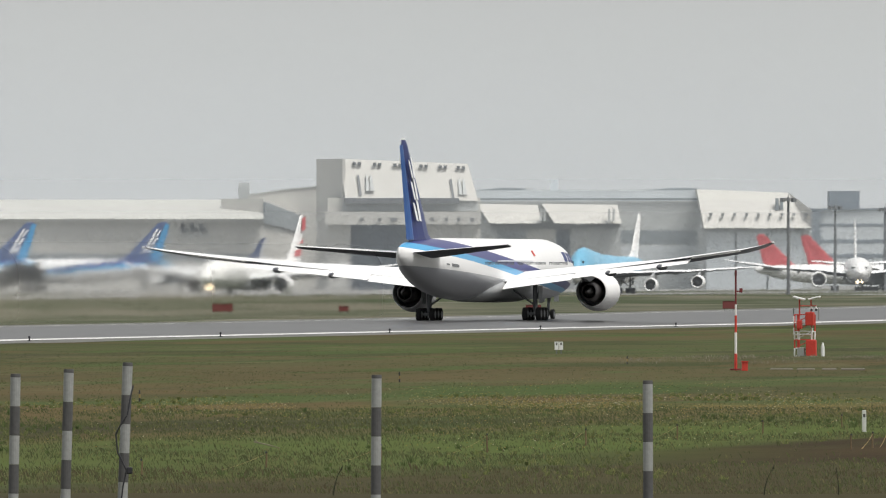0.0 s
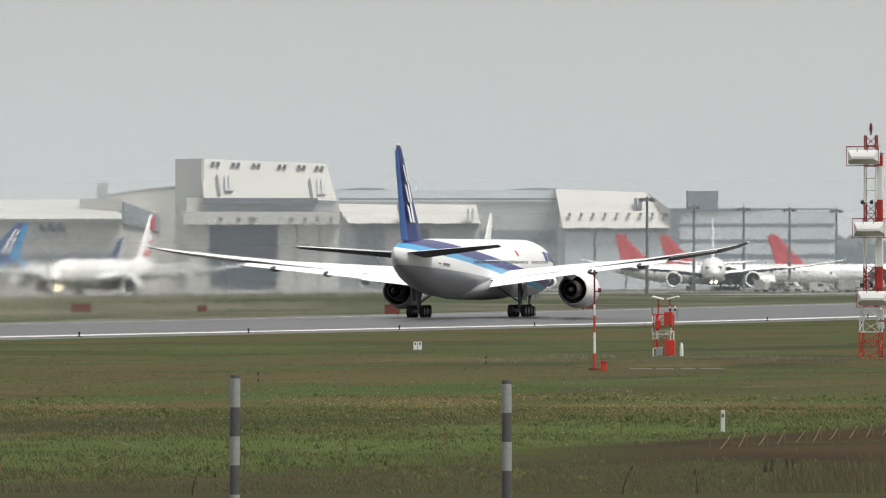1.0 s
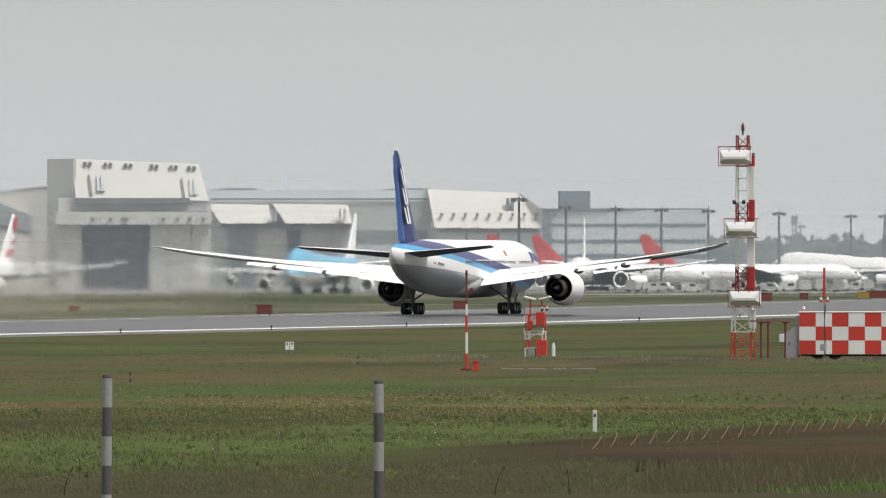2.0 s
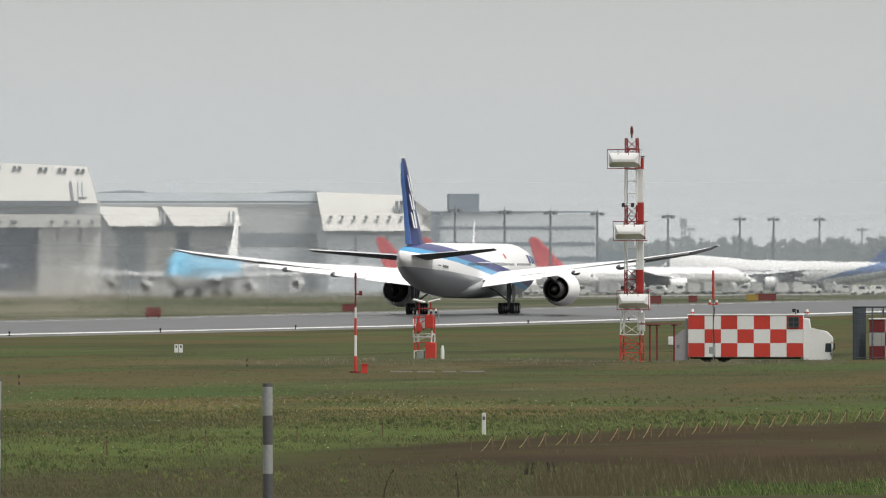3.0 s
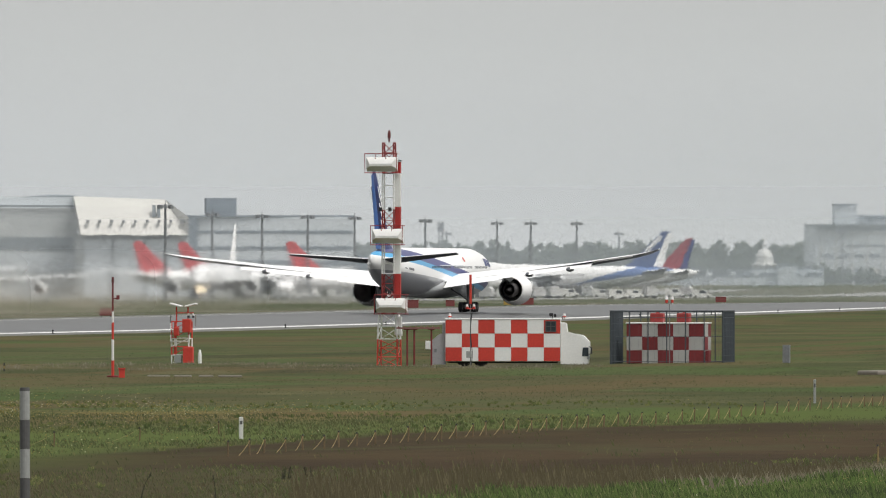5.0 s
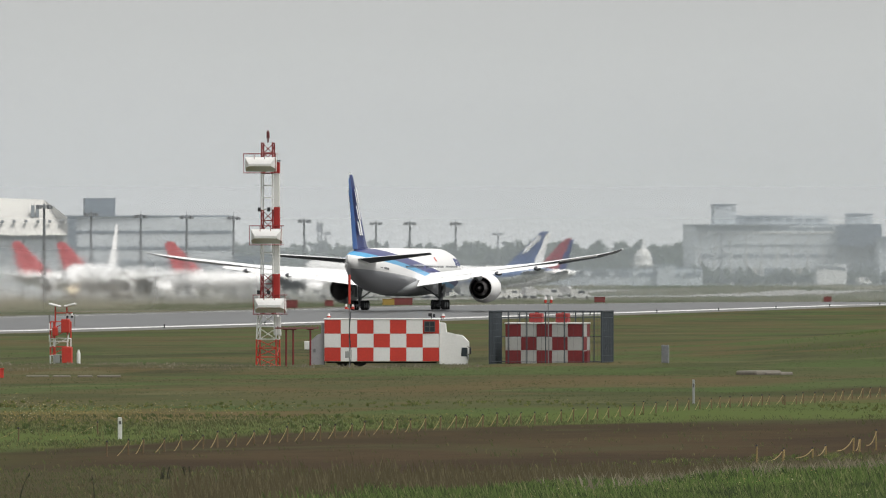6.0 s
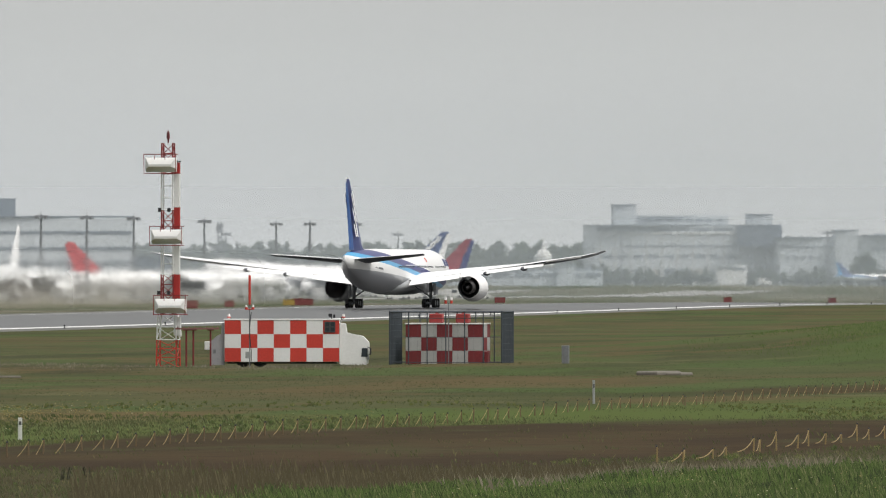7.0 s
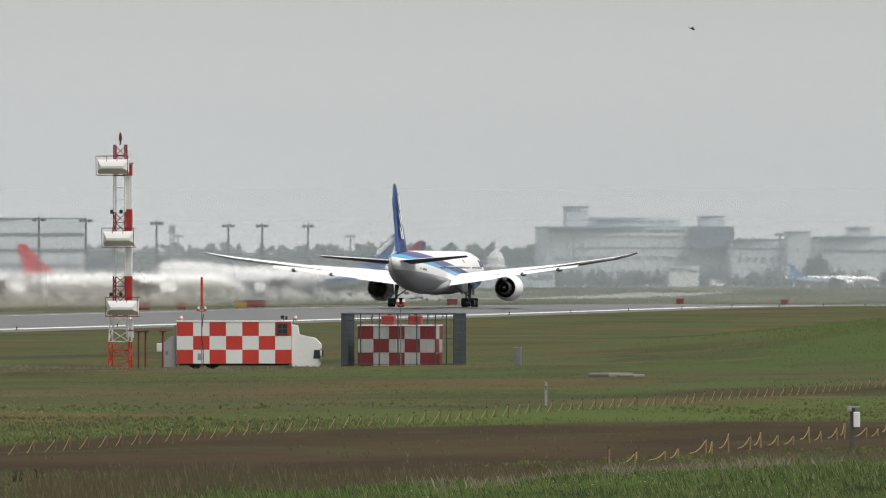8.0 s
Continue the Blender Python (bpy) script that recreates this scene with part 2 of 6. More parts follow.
    tan = math_node("MULTIPLY", tan, math_node("MULTIPLY", remap(plan.outputs["X"], -2, 8), remap(plan.outputs["X"], 34, 20)))
    green = blend(green, (0.100, 0.070, 0.036), math_node("MULTIPLY", tan, remap(patch, 0.38, 0.58, 0.2, 0.9)))
    # the meadow farther out is paler and more yellow
    green = blend(green, (0.080, 0.080, 0.036), math_node("MULTIPLY", remap(plan.outputs["Y"], 400, 500, 0, 0.28), remap(patch, 0.40, 0.6, 0.3, 1.0)))
    # lusher grass beyond the bare strip, dull dry grass on its near side
    lush = math_node("MULTIPLY", remap(side, -153.0, -143.0), remap(side, -116.0, -121.0))
    green = blend(green, (0.060, 0.084, 0.018), math_node("MULTIPLY", lush, remap(patch, 0.36, 0.55, 0.35, 0.95)))
    # fresh grass on the mound
    bearing = math_node("DIVIDE", plan.outputs["X"], plan.outputs["Y"])
    fresh = math_node("MULTIPLY", remap(bearing, 0.092, 0.114), math_node("MULTIPLY", remap(plan.outputs["Y"], 600, 690), remap(plan.outputs["Y"], 900, 830)))
    green = blend(green, (0.046, 0.072, 0.016), math_node("MULTIPLY", fresh, remap(patch, 0.40, 0.58, 0.15, 0.95)))
    near = remap(side, -120.0, -114.0)
    green = blend(green, (0.042, 0.033, 0.015), math_node("MULTIPLY", near, remap(patch_b, 0.40, 0.6, 0.9, 0.45)))
    upper = math_node("SUBTRACT", math_node("SUBTRACT", side, remap(plan.outputs["X"], 33, 52, 0, 11)), remap(plan.outputs["X"], 22, 4, 0, 8))
    lower = math_node("ADD", side, remap(plan.outputs["X"], 20, 9, 0, 12))
    earth = math_node("MULTIPLY", remap(upper, -136.0, -132.5), remap(lower, -100.0, -104.0))
    earth = math_node("MULTIPLY", earth, remap(plan.outputs["X"], 0, 12))
    sliver = math_node("MULTIPLY", math_node("MULTIPLY", remap(side, -168, -164), remap(side, -154, -158)), remap(plan.outputs["X"], 44, 54, 0, 0.8))
    earth = math_node("MAXIMUM", earth, sliver)
    earth_col = blend((0.029, 0.018, 0.0078), (0.046, 0.0295, 0.0128), remap(noise_tex(0.08, 5, (1, 0.3, 1)), 0.4, 0.6))
    earth_col = blend(earth_col, (0.046, 0.044, 0.018), remap(noise_tex(0.12, 5, (1, 0.35, 1)), 0.52, 0.66, 0, 0.7))
    earth_col = blend(earth_col, (0.022, 0.013, 0.007), remap(clump, 0.52, 0.7, 0, 0.6))
    ground = blend(green, earth_col, math_node("MULTIPLY", earth, 0.95))
    # drier, paler land beyond the runway
    dry = remap(sep.outputs["X"], -295.0, -312.0)
    dry_glare_col = blend((0.068, 0.075, 0.046), (0.125, 0.117, 0.086), remap(patch, 0.4, 0.62))
    dry_glare_col = blend(dry_glare_col, (0.042, 0.056, 0.026), remap(noise_tex(0.016, 5, (1, 0.35, 1)), 0.47, 0.58, 0, 0.85))
    # pale streaks put glare off the far land into its colour
    dry_glare_col = blend(dry_glare_col, (0.23, 0.215, 0.18), remap(noise_tex(0.022, 5, (1, 0.25, 1)), 0.58, 0.66, 0, 0.7))
    ground = blend(ground, dry_glare_col, dry)
    l.new(ground, p.inputs["Base Color"])
    b = n.new("ShaderNodeBump")
    b.inputs["Strength"].default_value, b.inputs["Distance"].default_value = 0.6, 0.15
    l.new(clump, b.inputs["Height"])
    l.new(b.outputs[0], p.inputs["Normal"])
    return m


GRASS = ground_material()


def build_ground():
    bearings = [math.radians(a) for a in range(-180, -8, 8)] + [i / 1000 for i in range(-120, 240, 2)] + [math.radians(a) for a in range(16, 180, 8)]
    dists = [6.0]
    while dists[-1] < 9000:
        dists.append(dists[-1] * 1.0135 + 0.4)
    verts = [(0, 0, lie(0, 0))]
    for d in dists:
        for a in bearings:
            x, y = d * math.sin(a), d * math.cos(a)
            z = lie(x, y)
            if abs(x * ASIDE.x + y * ASIDE.y - RUNWAY_SIDE) < 33:
                z -= 0.25
            verts.append((x, y, z))
    k = len(bearings)
    faces = [(0, 1 + (j + 1) % k, 1 + j) for j in range(k)]
    for i in range(len(dists) - 1):
        for j in range(k):
            a, b = 1 + i * k + j, 1 + i * k + (j + 1) % k
            faces.append((a, b, b + k, a + k))
    me = bpy.data.meshes.new("ground")
    me.from_pydata(verts, [], faces)
    me.polygons.foreach_set("use_smooth", [True] * len(me.polygons))
    me.materials.append(GRASS)
    tagged(new("ground", me), "patchy green and brown airfield grass", "ground", kind="structure")


build_ground()


def strip(bm, side_a, side_b, along_a, along_b, lift, step=15.0, cross=6):
    """A paved strip beside the runway's middle line, laid on the land."""
    count = max(1, int((along_b - along_a) / step))
    rows = []
    for i in range(count + 1):
        s = along_a + (along_b - along_a) * i / count
        row = []
        for j in range(cross + 1):
            o = side_a + (side_b - side_a) * j / cross
            q = RUNWAY_START + AHEAD * s + ASIDE * o
            row.append(bm.verts.new((q.x, q.y, lie(q.x, q.y) + lift)))
        rows.append(row)
    for a, b in zip(rows, rows[1:]):
        for j in range(cross):
            bm.faces.new((a[j], a[j + 1], b[j + 1], b[j]))


ASPHALT = mat("grooved_asphalt", (0.045, 0.044, 0.043), 0.35, var=0.16, scale=0.12, bump=0.15)
SHOULDER = mat("shoulder_asphalt", (0.11, 0.108, 0.10), 0.6, var=0.15, scale=0.15, bump=0.2)
TAXI = mat("taxiway_concrete", (0.20, 0.195, 0.18), 0.5, var=0.12, scale=0.1)
LINE = mat("runway_line_white", (0.80, 0.80, 0.78), 0.5, var=0.25, scale=0.5)
bm = bmesh.new()
strip(bm, -30, 30, -1150, 2400, 0.02, cross=10)
solid("runway", bm, ASPHALT, "grey grooved asphalt runway, slightly wet-looking", "runway", kind="structure", smooth=True)
bm = bmesh.new()
strip(bm, 30, 38, -1150, 2400, 0.015)
strip(bm, -38, -30, -1150, 2400, 0.015)
solid("runway_shoulder", bm, SHOULDER, "pale asphalt shoulders along the runway", "pavement", kind="structure")
bm = bmesh.new()
strip(bm, 27.6, 30.6, -1150, 2400, 0.04, cross=2)
strip(bm, -29.6, -28.6, -1150, 2400, 0.04, cross=2)
solid("runway_edge_line", bm, LINE, "worn white painted runway edge lines", "marking", kind="structure")
bm = bmesh.new()
strip(bm, -215, -185, -900, 2400, 0.05)
strip(bm, -290, -262, -900, 2400, 0.05)
solid("taxiway", bm, TAXI, "pale concrete parallel taxiways beyond the runway", "taxiway", kind="structure")
bm = bmesh.new()
strip(bm, -900, -345, 700, 3000, 0.05, step=25, cross=30)
strip(bm, -1100, -345, -200, 700, 0.05, step=25, cross=30)
solid("apron", bm, TAXI, "wide pale concrete apron before the hangars", "apron", kind="structure")


# ---- airliners ----


def airfoil(le, te, thick, up=(0, 0, 1), n=6):
    le, te, up = Vector(le), Vector(te), Vector(up)
    shape = [(0, 0), (0.05, 0.42), (0.18, 0.78), (0.38, 0.95), (0.65, 0.62), (0.88, 0.2), (1, 0.03)]
    ring = [le.lerp(te, c) + up * thick * 0.5 * h for c, h in shape]
    ring += [le.lerp(te, c) - up * thick * 0.5 * h for c, h in shape[::-1][:-1]]
    return ring


def livery(name, bands, base=(0.80, 0.80, 0.80), belly=None, rough=0.3):
    """Fuselage paint. bands: list of (colour, y0, z0, y1, z1): the paint reaches below a line through those two points of the side
    and is cut by the next one. Lines run straight along the hull."""
    m = bpy.data.materials.new(name)
    m.use_nodes = True
    n, l = m.node_tree.nodes, m.node_tree.links
    p = n["Principled BSDF"]
    p.inputs["Roughness"].default_value = rough
    tc = n.new("ShaderNodeTexCoord")
    sep = n.new("ShaderNodeSeparateXYZ")
    l.new(tc.outputs["Object"], sep.inputs[0])
    dirt = n.new("ShaderNodeTexNoise")
    dirt.inputs["Scale"].default_value, dirt.inputs["Detail"].default_value = 0.5, 6
    l.new(tc.outputs["Object"], dirt.inputs["Vector"])
    col = n.new("ShaderNodeMix")
    col.data_type = "RGBA"
    col.inputs["A"].default_value = (*[c * 0.9 for c in base], 1)
    col.inputs["B"].default_value = (*base, 1)
    l.new(dirt.outputs[0], col.inputs["Factor"])
    out = col.outputs["Result"]
    for colour, y0, z0, y1, z1 in bands:
        k = (z1 - z0) / (y1 - y0)
        q = n.new("ShaderNodeMath")
        q.operation = "MULTIPLY_ADD"
        q.inputs[1].default_value, q.inputs[2].default_value = k, z0 - k * y0
        l.new(sep.outputs["Y"], q.inputs[0])
        lt = n.new("ShaderNodeMath")
        lt.operation = "LESS_THAN"
        l.new(sep.outputs["Z"], lt.inputs[0])
        l.new(q.outputs[0], lt.inputs[1])
        mx = n.new("ShaderNodeMix")
        mx.data_type = "RGBA"
        l.new(out, mx.inputs["A"])
        mx.inputs["B"].default_value = (*colour, 1)
        l.new(lt.outputs[0], mx.inputs["Factor"])
        out = mx.outputs["Result"]
    l.new(out, p.inputs["Base Color"])
    return m


def hull_rings(jumbo):
    stations = [(37.1, 0.05, 0.05, 4.3), (36.7, 0.62, 0.58, 4.33), (35.9, 1.2, 1.12, 4.43), (34.6, 1.8, 1.72, 4.65), (32.6, 2.45, 2.4, 4.93),
                (30.0, 2.93, 2.9, 5.12), (27.0, 3.1, 3.1, 5.2), (10, 3.1, 3.1, 5.2), (-13, 3.1, 3.1, 5.2), (-18, 3.02, 2.98, 5.32),
                (-22, 2.78, 2.74, 5.5), (-26, 2.38, 2.42, 5.76), (-30, 1.8, 1.95, 6.1), (-33.5, 1.1, 1.4, 6.45), (-35.8, 0.5, 0.85, 6.7), (-36.8, 0.16, 0.5, 6.8)]
    rings = []
    for y, rw, rh, zc in stations:
        ring = ellipse(y, rw, rh, zc)
        if jumbo:
            lift = 2.0 * smooth_step(36.9, 30.5, y) * (1 - smooth_step(18, 6, y)) if y > 6 else 0.0
            ring = [Vector((p.x * (1 - 0.25 * max(0, (p.z - zc) / max(rh, 0.1)) * (lift > 0.1)), p.y, p.z + lift * max(0, (p.z - zc) / rh))) for p in ring]
        rings.append(ring)
    return rings


def hull_patch(bm, y0, y1, a0, a1):
    """A curved painted mark lying on the hull's right side, between two angles above the middle line."""
    table = [(37.1, 0.05, 0.05, 4.3), (35.9, 1.2, 1.12, 4.43), (32.6, 2.45, 2.4, 4.93), (30.0, 2.93, 2.9, 5.12), (27.0, 3.1, 3.1, 5.2), (-13, 3.1, 3.1, 5.2), (-18, 3.02, 2.98, 5.32), (-22, 2.78, 2.74, 5.5), (-26, 2.38, 2.42, 5.76), (-30, 1.8, 1.95, 6.1)]
    rings = []
    for k in range(5):
        y = y0 + (y1 - y0) * k / 4
        for (ya, wa, ha, za), (yb, wb, hb, zb) in zip(table, table[1:]):
            if ya >= y >= yb:
                f = (ya - y) / (ya - yb)
                w, h, z = wa + (wb - wa) * f, ha + (hb - ha) * f, za + (zb - za) * f
        ring = []
        for lift, order in ((0.004, range(5)), (0.02, range(4, -1, -1))):
            for j in order:
                a = radians(a0 + (a1 - a0) * j / 4)
                ring.append(Vector(((w + lift) * math.cos(a), y, z + (h + lift) * math.sin(a))))
        rings.append(ring)
    loft(bm, rings)


def wheel(bm_t, bm_r, x, y, z, r, w):
    prof = [(-w / 2, r * 0.6), (-w / 2, r * 0.92), (-w * 0.3, r), (w * 0.3, r), (w / 2, r * 0.92), (w / 2, r * 0.6)]
    n = 18
    loft(bm_t, [[Vector((x + o, y + q * math.cos(i * math.tau / n), z + q * math.sin(i * math.tau / n))) for i in range(n)] for o, q in prof])
    for o in (-w / 2, w / 2):
        tube(bm_r, (x + o * 0.7, y, z), (x + o * 1.03, y, z), r * 0.55, n=12)


def airliner(name, label, hull, fin_mat, wing_mat=None, engine_mat=None, rudder_mat=None, jumbo=False, detail=True, lit=False, script=None,
             flaps=18.0, tail_mat=None, belly_mat=None):
    wing_mat, engine_mat = wing_mat or WING_BRIGHT, engine_mat or AIR_WHITE
    ob = thing(name, Matrix(), label, "airliner", group="airliners")
    bm = bmesh.new()
    loft(bm, hull_rings(jumbo))
    body = part("fuselage", bm, hull, ob, smooth=True)
    # wing to body fairing
    bm = bmesh.new()
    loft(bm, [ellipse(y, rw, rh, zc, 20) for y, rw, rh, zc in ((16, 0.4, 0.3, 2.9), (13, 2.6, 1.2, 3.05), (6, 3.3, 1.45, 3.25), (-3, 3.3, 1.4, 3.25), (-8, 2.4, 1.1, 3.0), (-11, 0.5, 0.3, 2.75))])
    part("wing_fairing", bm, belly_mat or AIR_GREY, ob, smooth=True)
    # windows and doors
    bm = bmesh.new()
    for s in (-1, 1):
        for i in range(74):
            y = 26.5 - i * 0.53
            if abs(y - 17) < 0.9 or abs(y - 2) < 0.9 or y < -12:
                continue
            box(bm, (s * 3.022, y, 5.75), (0.06, 0.25, 0.34))
    tagged(part("cabin_window_row", bm, GLASS, body, "small dark cabin windows"), kind="stuff")
    if detail:
        # painted marks on the forward side, a dark mark near the tail
        for y0, y1, a0, a1, m_, nm in ((27.5, 28.6, 14, 34, NAVY, "flank_mark"), (29.0, 29.9, 14, 34, NAVY, "flank_mark"), (25.6, 26.9, 14, 34, NAVY, "flank_mark"),
                                       (11.6, 12.4, 25, 37, RED, "flank_mark"), (-6, 10, 14, 16, mat("pale_lettering", (0.58, 0.60, 0.64), 0.5), "flank_lettering"), (-24.6, -22.4, -4, 2, STEEL, "registration_bar"), (-26.2, -25.3, -3, 0, STEEL, "registration_bar")):
            bm = bmesh.new()
            hull_patch(bm, y0, y1, a0, a1)
            part(nm, bm, m_, body)
    bm = bmesh.new()
    for s in (-1, 1):
        for k in range(3):
            a = 0.25 + k * 0.48
            box(bm, (s * (1.25 if jumbo else 1.75) * math.sin(a), 34.55 - 1.0 * jumbo + 0.35 * math.cos(a) - 0.3, 5.75 + 1.25 * jumbo), (0.6, 0.5, 0.5), rz=-s * math.degrees(a) * 0.8)
    part("cockpit_windows", bm, GLASS, body, "dark cockpit windows")
    # wings
    for s in (-1, 1):
        bm = bmesh.new()
        rings = []
        for x, yl, yt, z, th in ((1.5, 13.8, -2.8, 4.0, 1.75), (3.2, 12.5, -3.0, 4.12, 1.6), (10.2, 7.6, -4.0, 4.92, 1.15), (19.5, 1.3, -5.9, 5.85, 0.72),
                                 (28.5, -4.9, -8.3, 7.0, 0.52), (30.8, -7.6, -10.0, 7.42, 0.36), (32.4, -10.9, -11.7, 7.8, 0.12)):
            z = 4.0 + (z - 4.0) * (0.55 if jumbo else 1.0)
            twist = 0.25 if x < 15 else (-0.06 if x < 25 else -0.07)
            rings.append(airfoil((s * x, yl, z + twist), (s * x, yt, z - 0.7 * twist), th))
        loft(bm, rings)
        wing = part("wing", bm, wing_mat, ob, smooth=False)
        # faces that look down take the darker colour, painted-in shade
        wing.data.materials.append(UNDER_SHADED)
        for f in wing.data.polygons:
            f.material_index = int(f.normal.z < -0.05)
        # flap panels
        for xa, xb, ya, yb, za, zb, ca, cb in ((3.3, 10.5, -2.6, -3.6, 4.05, 4.85, 2.9, 2.45), (10.6, 22.8, -3.7, -6.3, 4.9, 6.12, 2.2, 1.35)):
            if jumbo:
                za, zb = 4.0 + (za - 4.0) * 0.55, 4.0 + (zb - 4.0) * 0.55
            bm = bmesh.new()
            dn = radians(flaps)
            loft(bm, [airfoil((s * xa, ya + 0.7, za + 0.05), (s * xa, ya - ca * math.cos(dn), za - ca * math.sin(dn)), 0.34),
                      airfoil((s * xb, yb + 0.5, zb + 0.05), (s * xb, yb - cb * math.cos(dn), zb - cb * math.sin(dn)), 0.22)])
            part("flap", bm, AIR_WHITE, wing, "white lowered flap")
        # aileron
        bm = bmesh.new()
        ka = 0.55 if jumbo else 1.0
        loft(bm, [airfoil((s * 23.1, -6.2, 4 + 2.25 * ka), (s * 23.1, -7.75, 4 + 2.36 * ka), 0.2), airfoil((s * 28.3, -7.7, 4 + 2.88 * ka), (s * 28.3, -8.75, 4 + 3.04 * ka), 0.12)])
        part("aileron", bm, AIR_WHITE, wing)
        for x, y, z in ((14.3, -4.6, 4.75), (19.8, -5.8, 5.35)):
            bm = bmesh.new()
            z = 4 + (z - 4) * ka
            ringed(bm, 0, [(y + 2.6, 0.05), (y + 1.6, 0.25), (y - 0.2, 0.33), (y - 1.5, 0.24), (y - 2.3, 0.04)], s * x, z, 10, True)
            part("flap_track_fairing", bm, UNDER_SHADED, wing, smooth=True)
        if detail:
            bm = bmesh.new()
            tube(bm, (s * 32.35, -11.5, 7.8), (s * 32.35, -11.9, 7.8), 0.1)
            part("wingtip_light", bm, WHITE, wing)
        # engines
        for ex, ey, ez in (((9.6, 13.2, 2.85),) if not jumbo else ((11.6, 10.0, 1.95), (20.8, 3.0, 2.6))):
            k = 1.0 if not jumbo else 0.74
            bm = bmesh.new()
            ringed(bm, ey, [(a * k, r * k) for a, r in ((-0.5, 1.5), (0.0, 1.62), (0.12, 1.78), (-0.1, 1.9), (-1.2, 1.99), (-2.8, 1.98), (-4.6, 1.72), (-5.4, 1.58), (-5.42, 1.5), (-4.4, 1.52), (-2.0, 1.5))], s * ex, ez)
            cowl = part("engine_cowling", bm, engine_mat, ob, "round engine cowling", smooth=True)
            bm = bmesh.new()
            ringed(bm, ey, [(-0.5 * k, 1.5 * k), (-0.7 * k, 1.45 * k), (-0.75 * k, 0.02)], s * ex, ez)
            part("fan", bm, DARK, cowl, "dark fan disc")
            bm = bmesh.new()
            ringed(bm, ey, [(-3.8 * k, 1.5 * k), (-3.9 * k, 0.9 * k)], s * ex, ez)
            part("bypass_duct", bm, DARK, cowl, "dark bypass duct")
            bm = bmesh.new()
            ringed(bm, ey, [(-3.6 * k, 1.12 * k), (-5.2 * k, 1.02 * k), (-6.6 * k, 0.78 * k), (-6.62 * k, 0.68 * k), (-5.6 * k, 0.66 * k)], s * ex, ez)
            part("core_nozzle", bm, NOZZLE, cowl, "burnt metal core nozzle", smooth=True)
            bm = bmesh.new()
            ringed(bm, ey, [(-5.6 * k, 0.48 * k), (-6.6 * k, 0.42 * k), (-7.7 * k, 0.05)], s * ex, ez)
            part("exhaust_plug", bm, NOZZLE, cowl, smooth=True)
            bm = bmesh.new()
            ringed(bm, ey, [(-0.72 * k, 0.42 * k), (-0.3 * k, 0.3 * k), (0.0, 0.03)], s * ex, ez)
            part("spinner", bm, STEEL, cowl, smooth=True)
            bm = bmesh.new()
            wz = (4.55 + (ex - 9.6) * 0.095) if not jumbo else (4.3 + (ex - 9.6) * 0.05)
            prism(bm, [(s * ex - 0.22, ey - 1.4 * k, ez + 1.9 * k), (s * ex - 0.22, ey - 5.0 * k, wz + 0.35), (s * ex - 0.22, ey - 10.5 * k, wz - 0.2), (s * ex - 0.22, ey - 7.0 * k, ez + 1.0 * k), (s * ex - 0.22, ey - 5.2 * k, ez + 1.25 * k)], (0.44, 0, 0))
            part("pylon", bm, AIR_GREY, ob)
        # tailplane
        bm = bmesh.new()
        loft(bm, [airfoil((s * 0.6, -27.0, 6.4), (s * 0.6, -34.4, 6.82), 0.85), airfoil((s * 10.6, -33.8, 7.36), (s * 10.6, -36.3, 7.52), 0.32), airfoil((s * 10.78, -34.6, 7.42), (s * 10.78, -36.2, 7.54), 0.1)])
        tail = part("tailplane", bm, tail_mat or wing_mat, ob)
        # same painted shade below the tailplane
        tail.data.materials.append(UNDER_SHADED)
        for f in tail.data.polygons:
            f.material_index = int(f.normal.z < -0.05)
    # fin and rudder
    bm = bmesh.new()
    top = 17.9
    loft(bm, [airfoil((0, -21.2, 7.6), (0, -32.0, 7.3), 0.95, (1, 0, 0)), airfoil((0, -24.4, 8.7), (0, -32.6, 8.0), 0.9, (1, 0, 0)), airfoil((0, -33.2, top - 0.35), (0, -35.6, top - 0.35), 0.3, (1, 0, 0)), airfoil((0, -33.9, top), (0, -35.6, top), 0.2, (1, 0, 0))])
    fin = part("fin", bm, fin_mat, ob)
    bm = bmesh.new()
    loft(bm, [airfoil((0, -30.9, 8.1), (0, -33.6, 8.1), 0.6, (1, 0, 0)), airfoil((0, -35.0, top - 0.5), (0, -36.3, top - 0.5), 0.2, (1, 0, 0))])
    part("rudder", bm, rudder_mat or fin_mat, fin)
    if detail:
        bm = bmesh.new()
        loft(bm, [airfoil((0, -33.9, top + 0.004), (0, -35.7, top + 0.004), 0.26, (1, 0, 0)), airfoil((0, -34.3, top + 0.22), (0, -35.6, top + 0.22), 0.14, (1, 0, 0))])
        part("fin_cap", bm, WHITE, fin, "white fin cap")
    if script:
        script(fin)
    # landing gear
    gears = [(-5.5, 0.0, 3, 0.70, 0.66), (5.5, 0.0, 3, 0.70, 0.66)] if not jumbo else [(-5.5, 2.0, 2, 0.6, 0.62), (5.5, 2.0, 2, 0.6, 0.62), (-1.9, -1.4, 2, 0.6, 0.62), (1.9, -1.4, 2, 0.6, 0.62)]
    for gx, gy, axles, half, r in gears + [(0.0, 31.2, 1, 0.42, 0.53)]:
        bm = bmesh.new()
        tube(bm, (gx, gy, r), (gx, gy, 3.6), 0.24 if axles > 1 else 0.14, n=10)
        tube(bm, (gx, gy, 1.5), (gx * 0.55, gy, 3.2), 0.1)
        tube(bm, (gx, gy, 1.6), (gx, gy + 2.2, 3.2), 0.1)
        tube(bm, (gx, gy, 0.9), (gx, gy - 0.5, 1.6), 0.07)
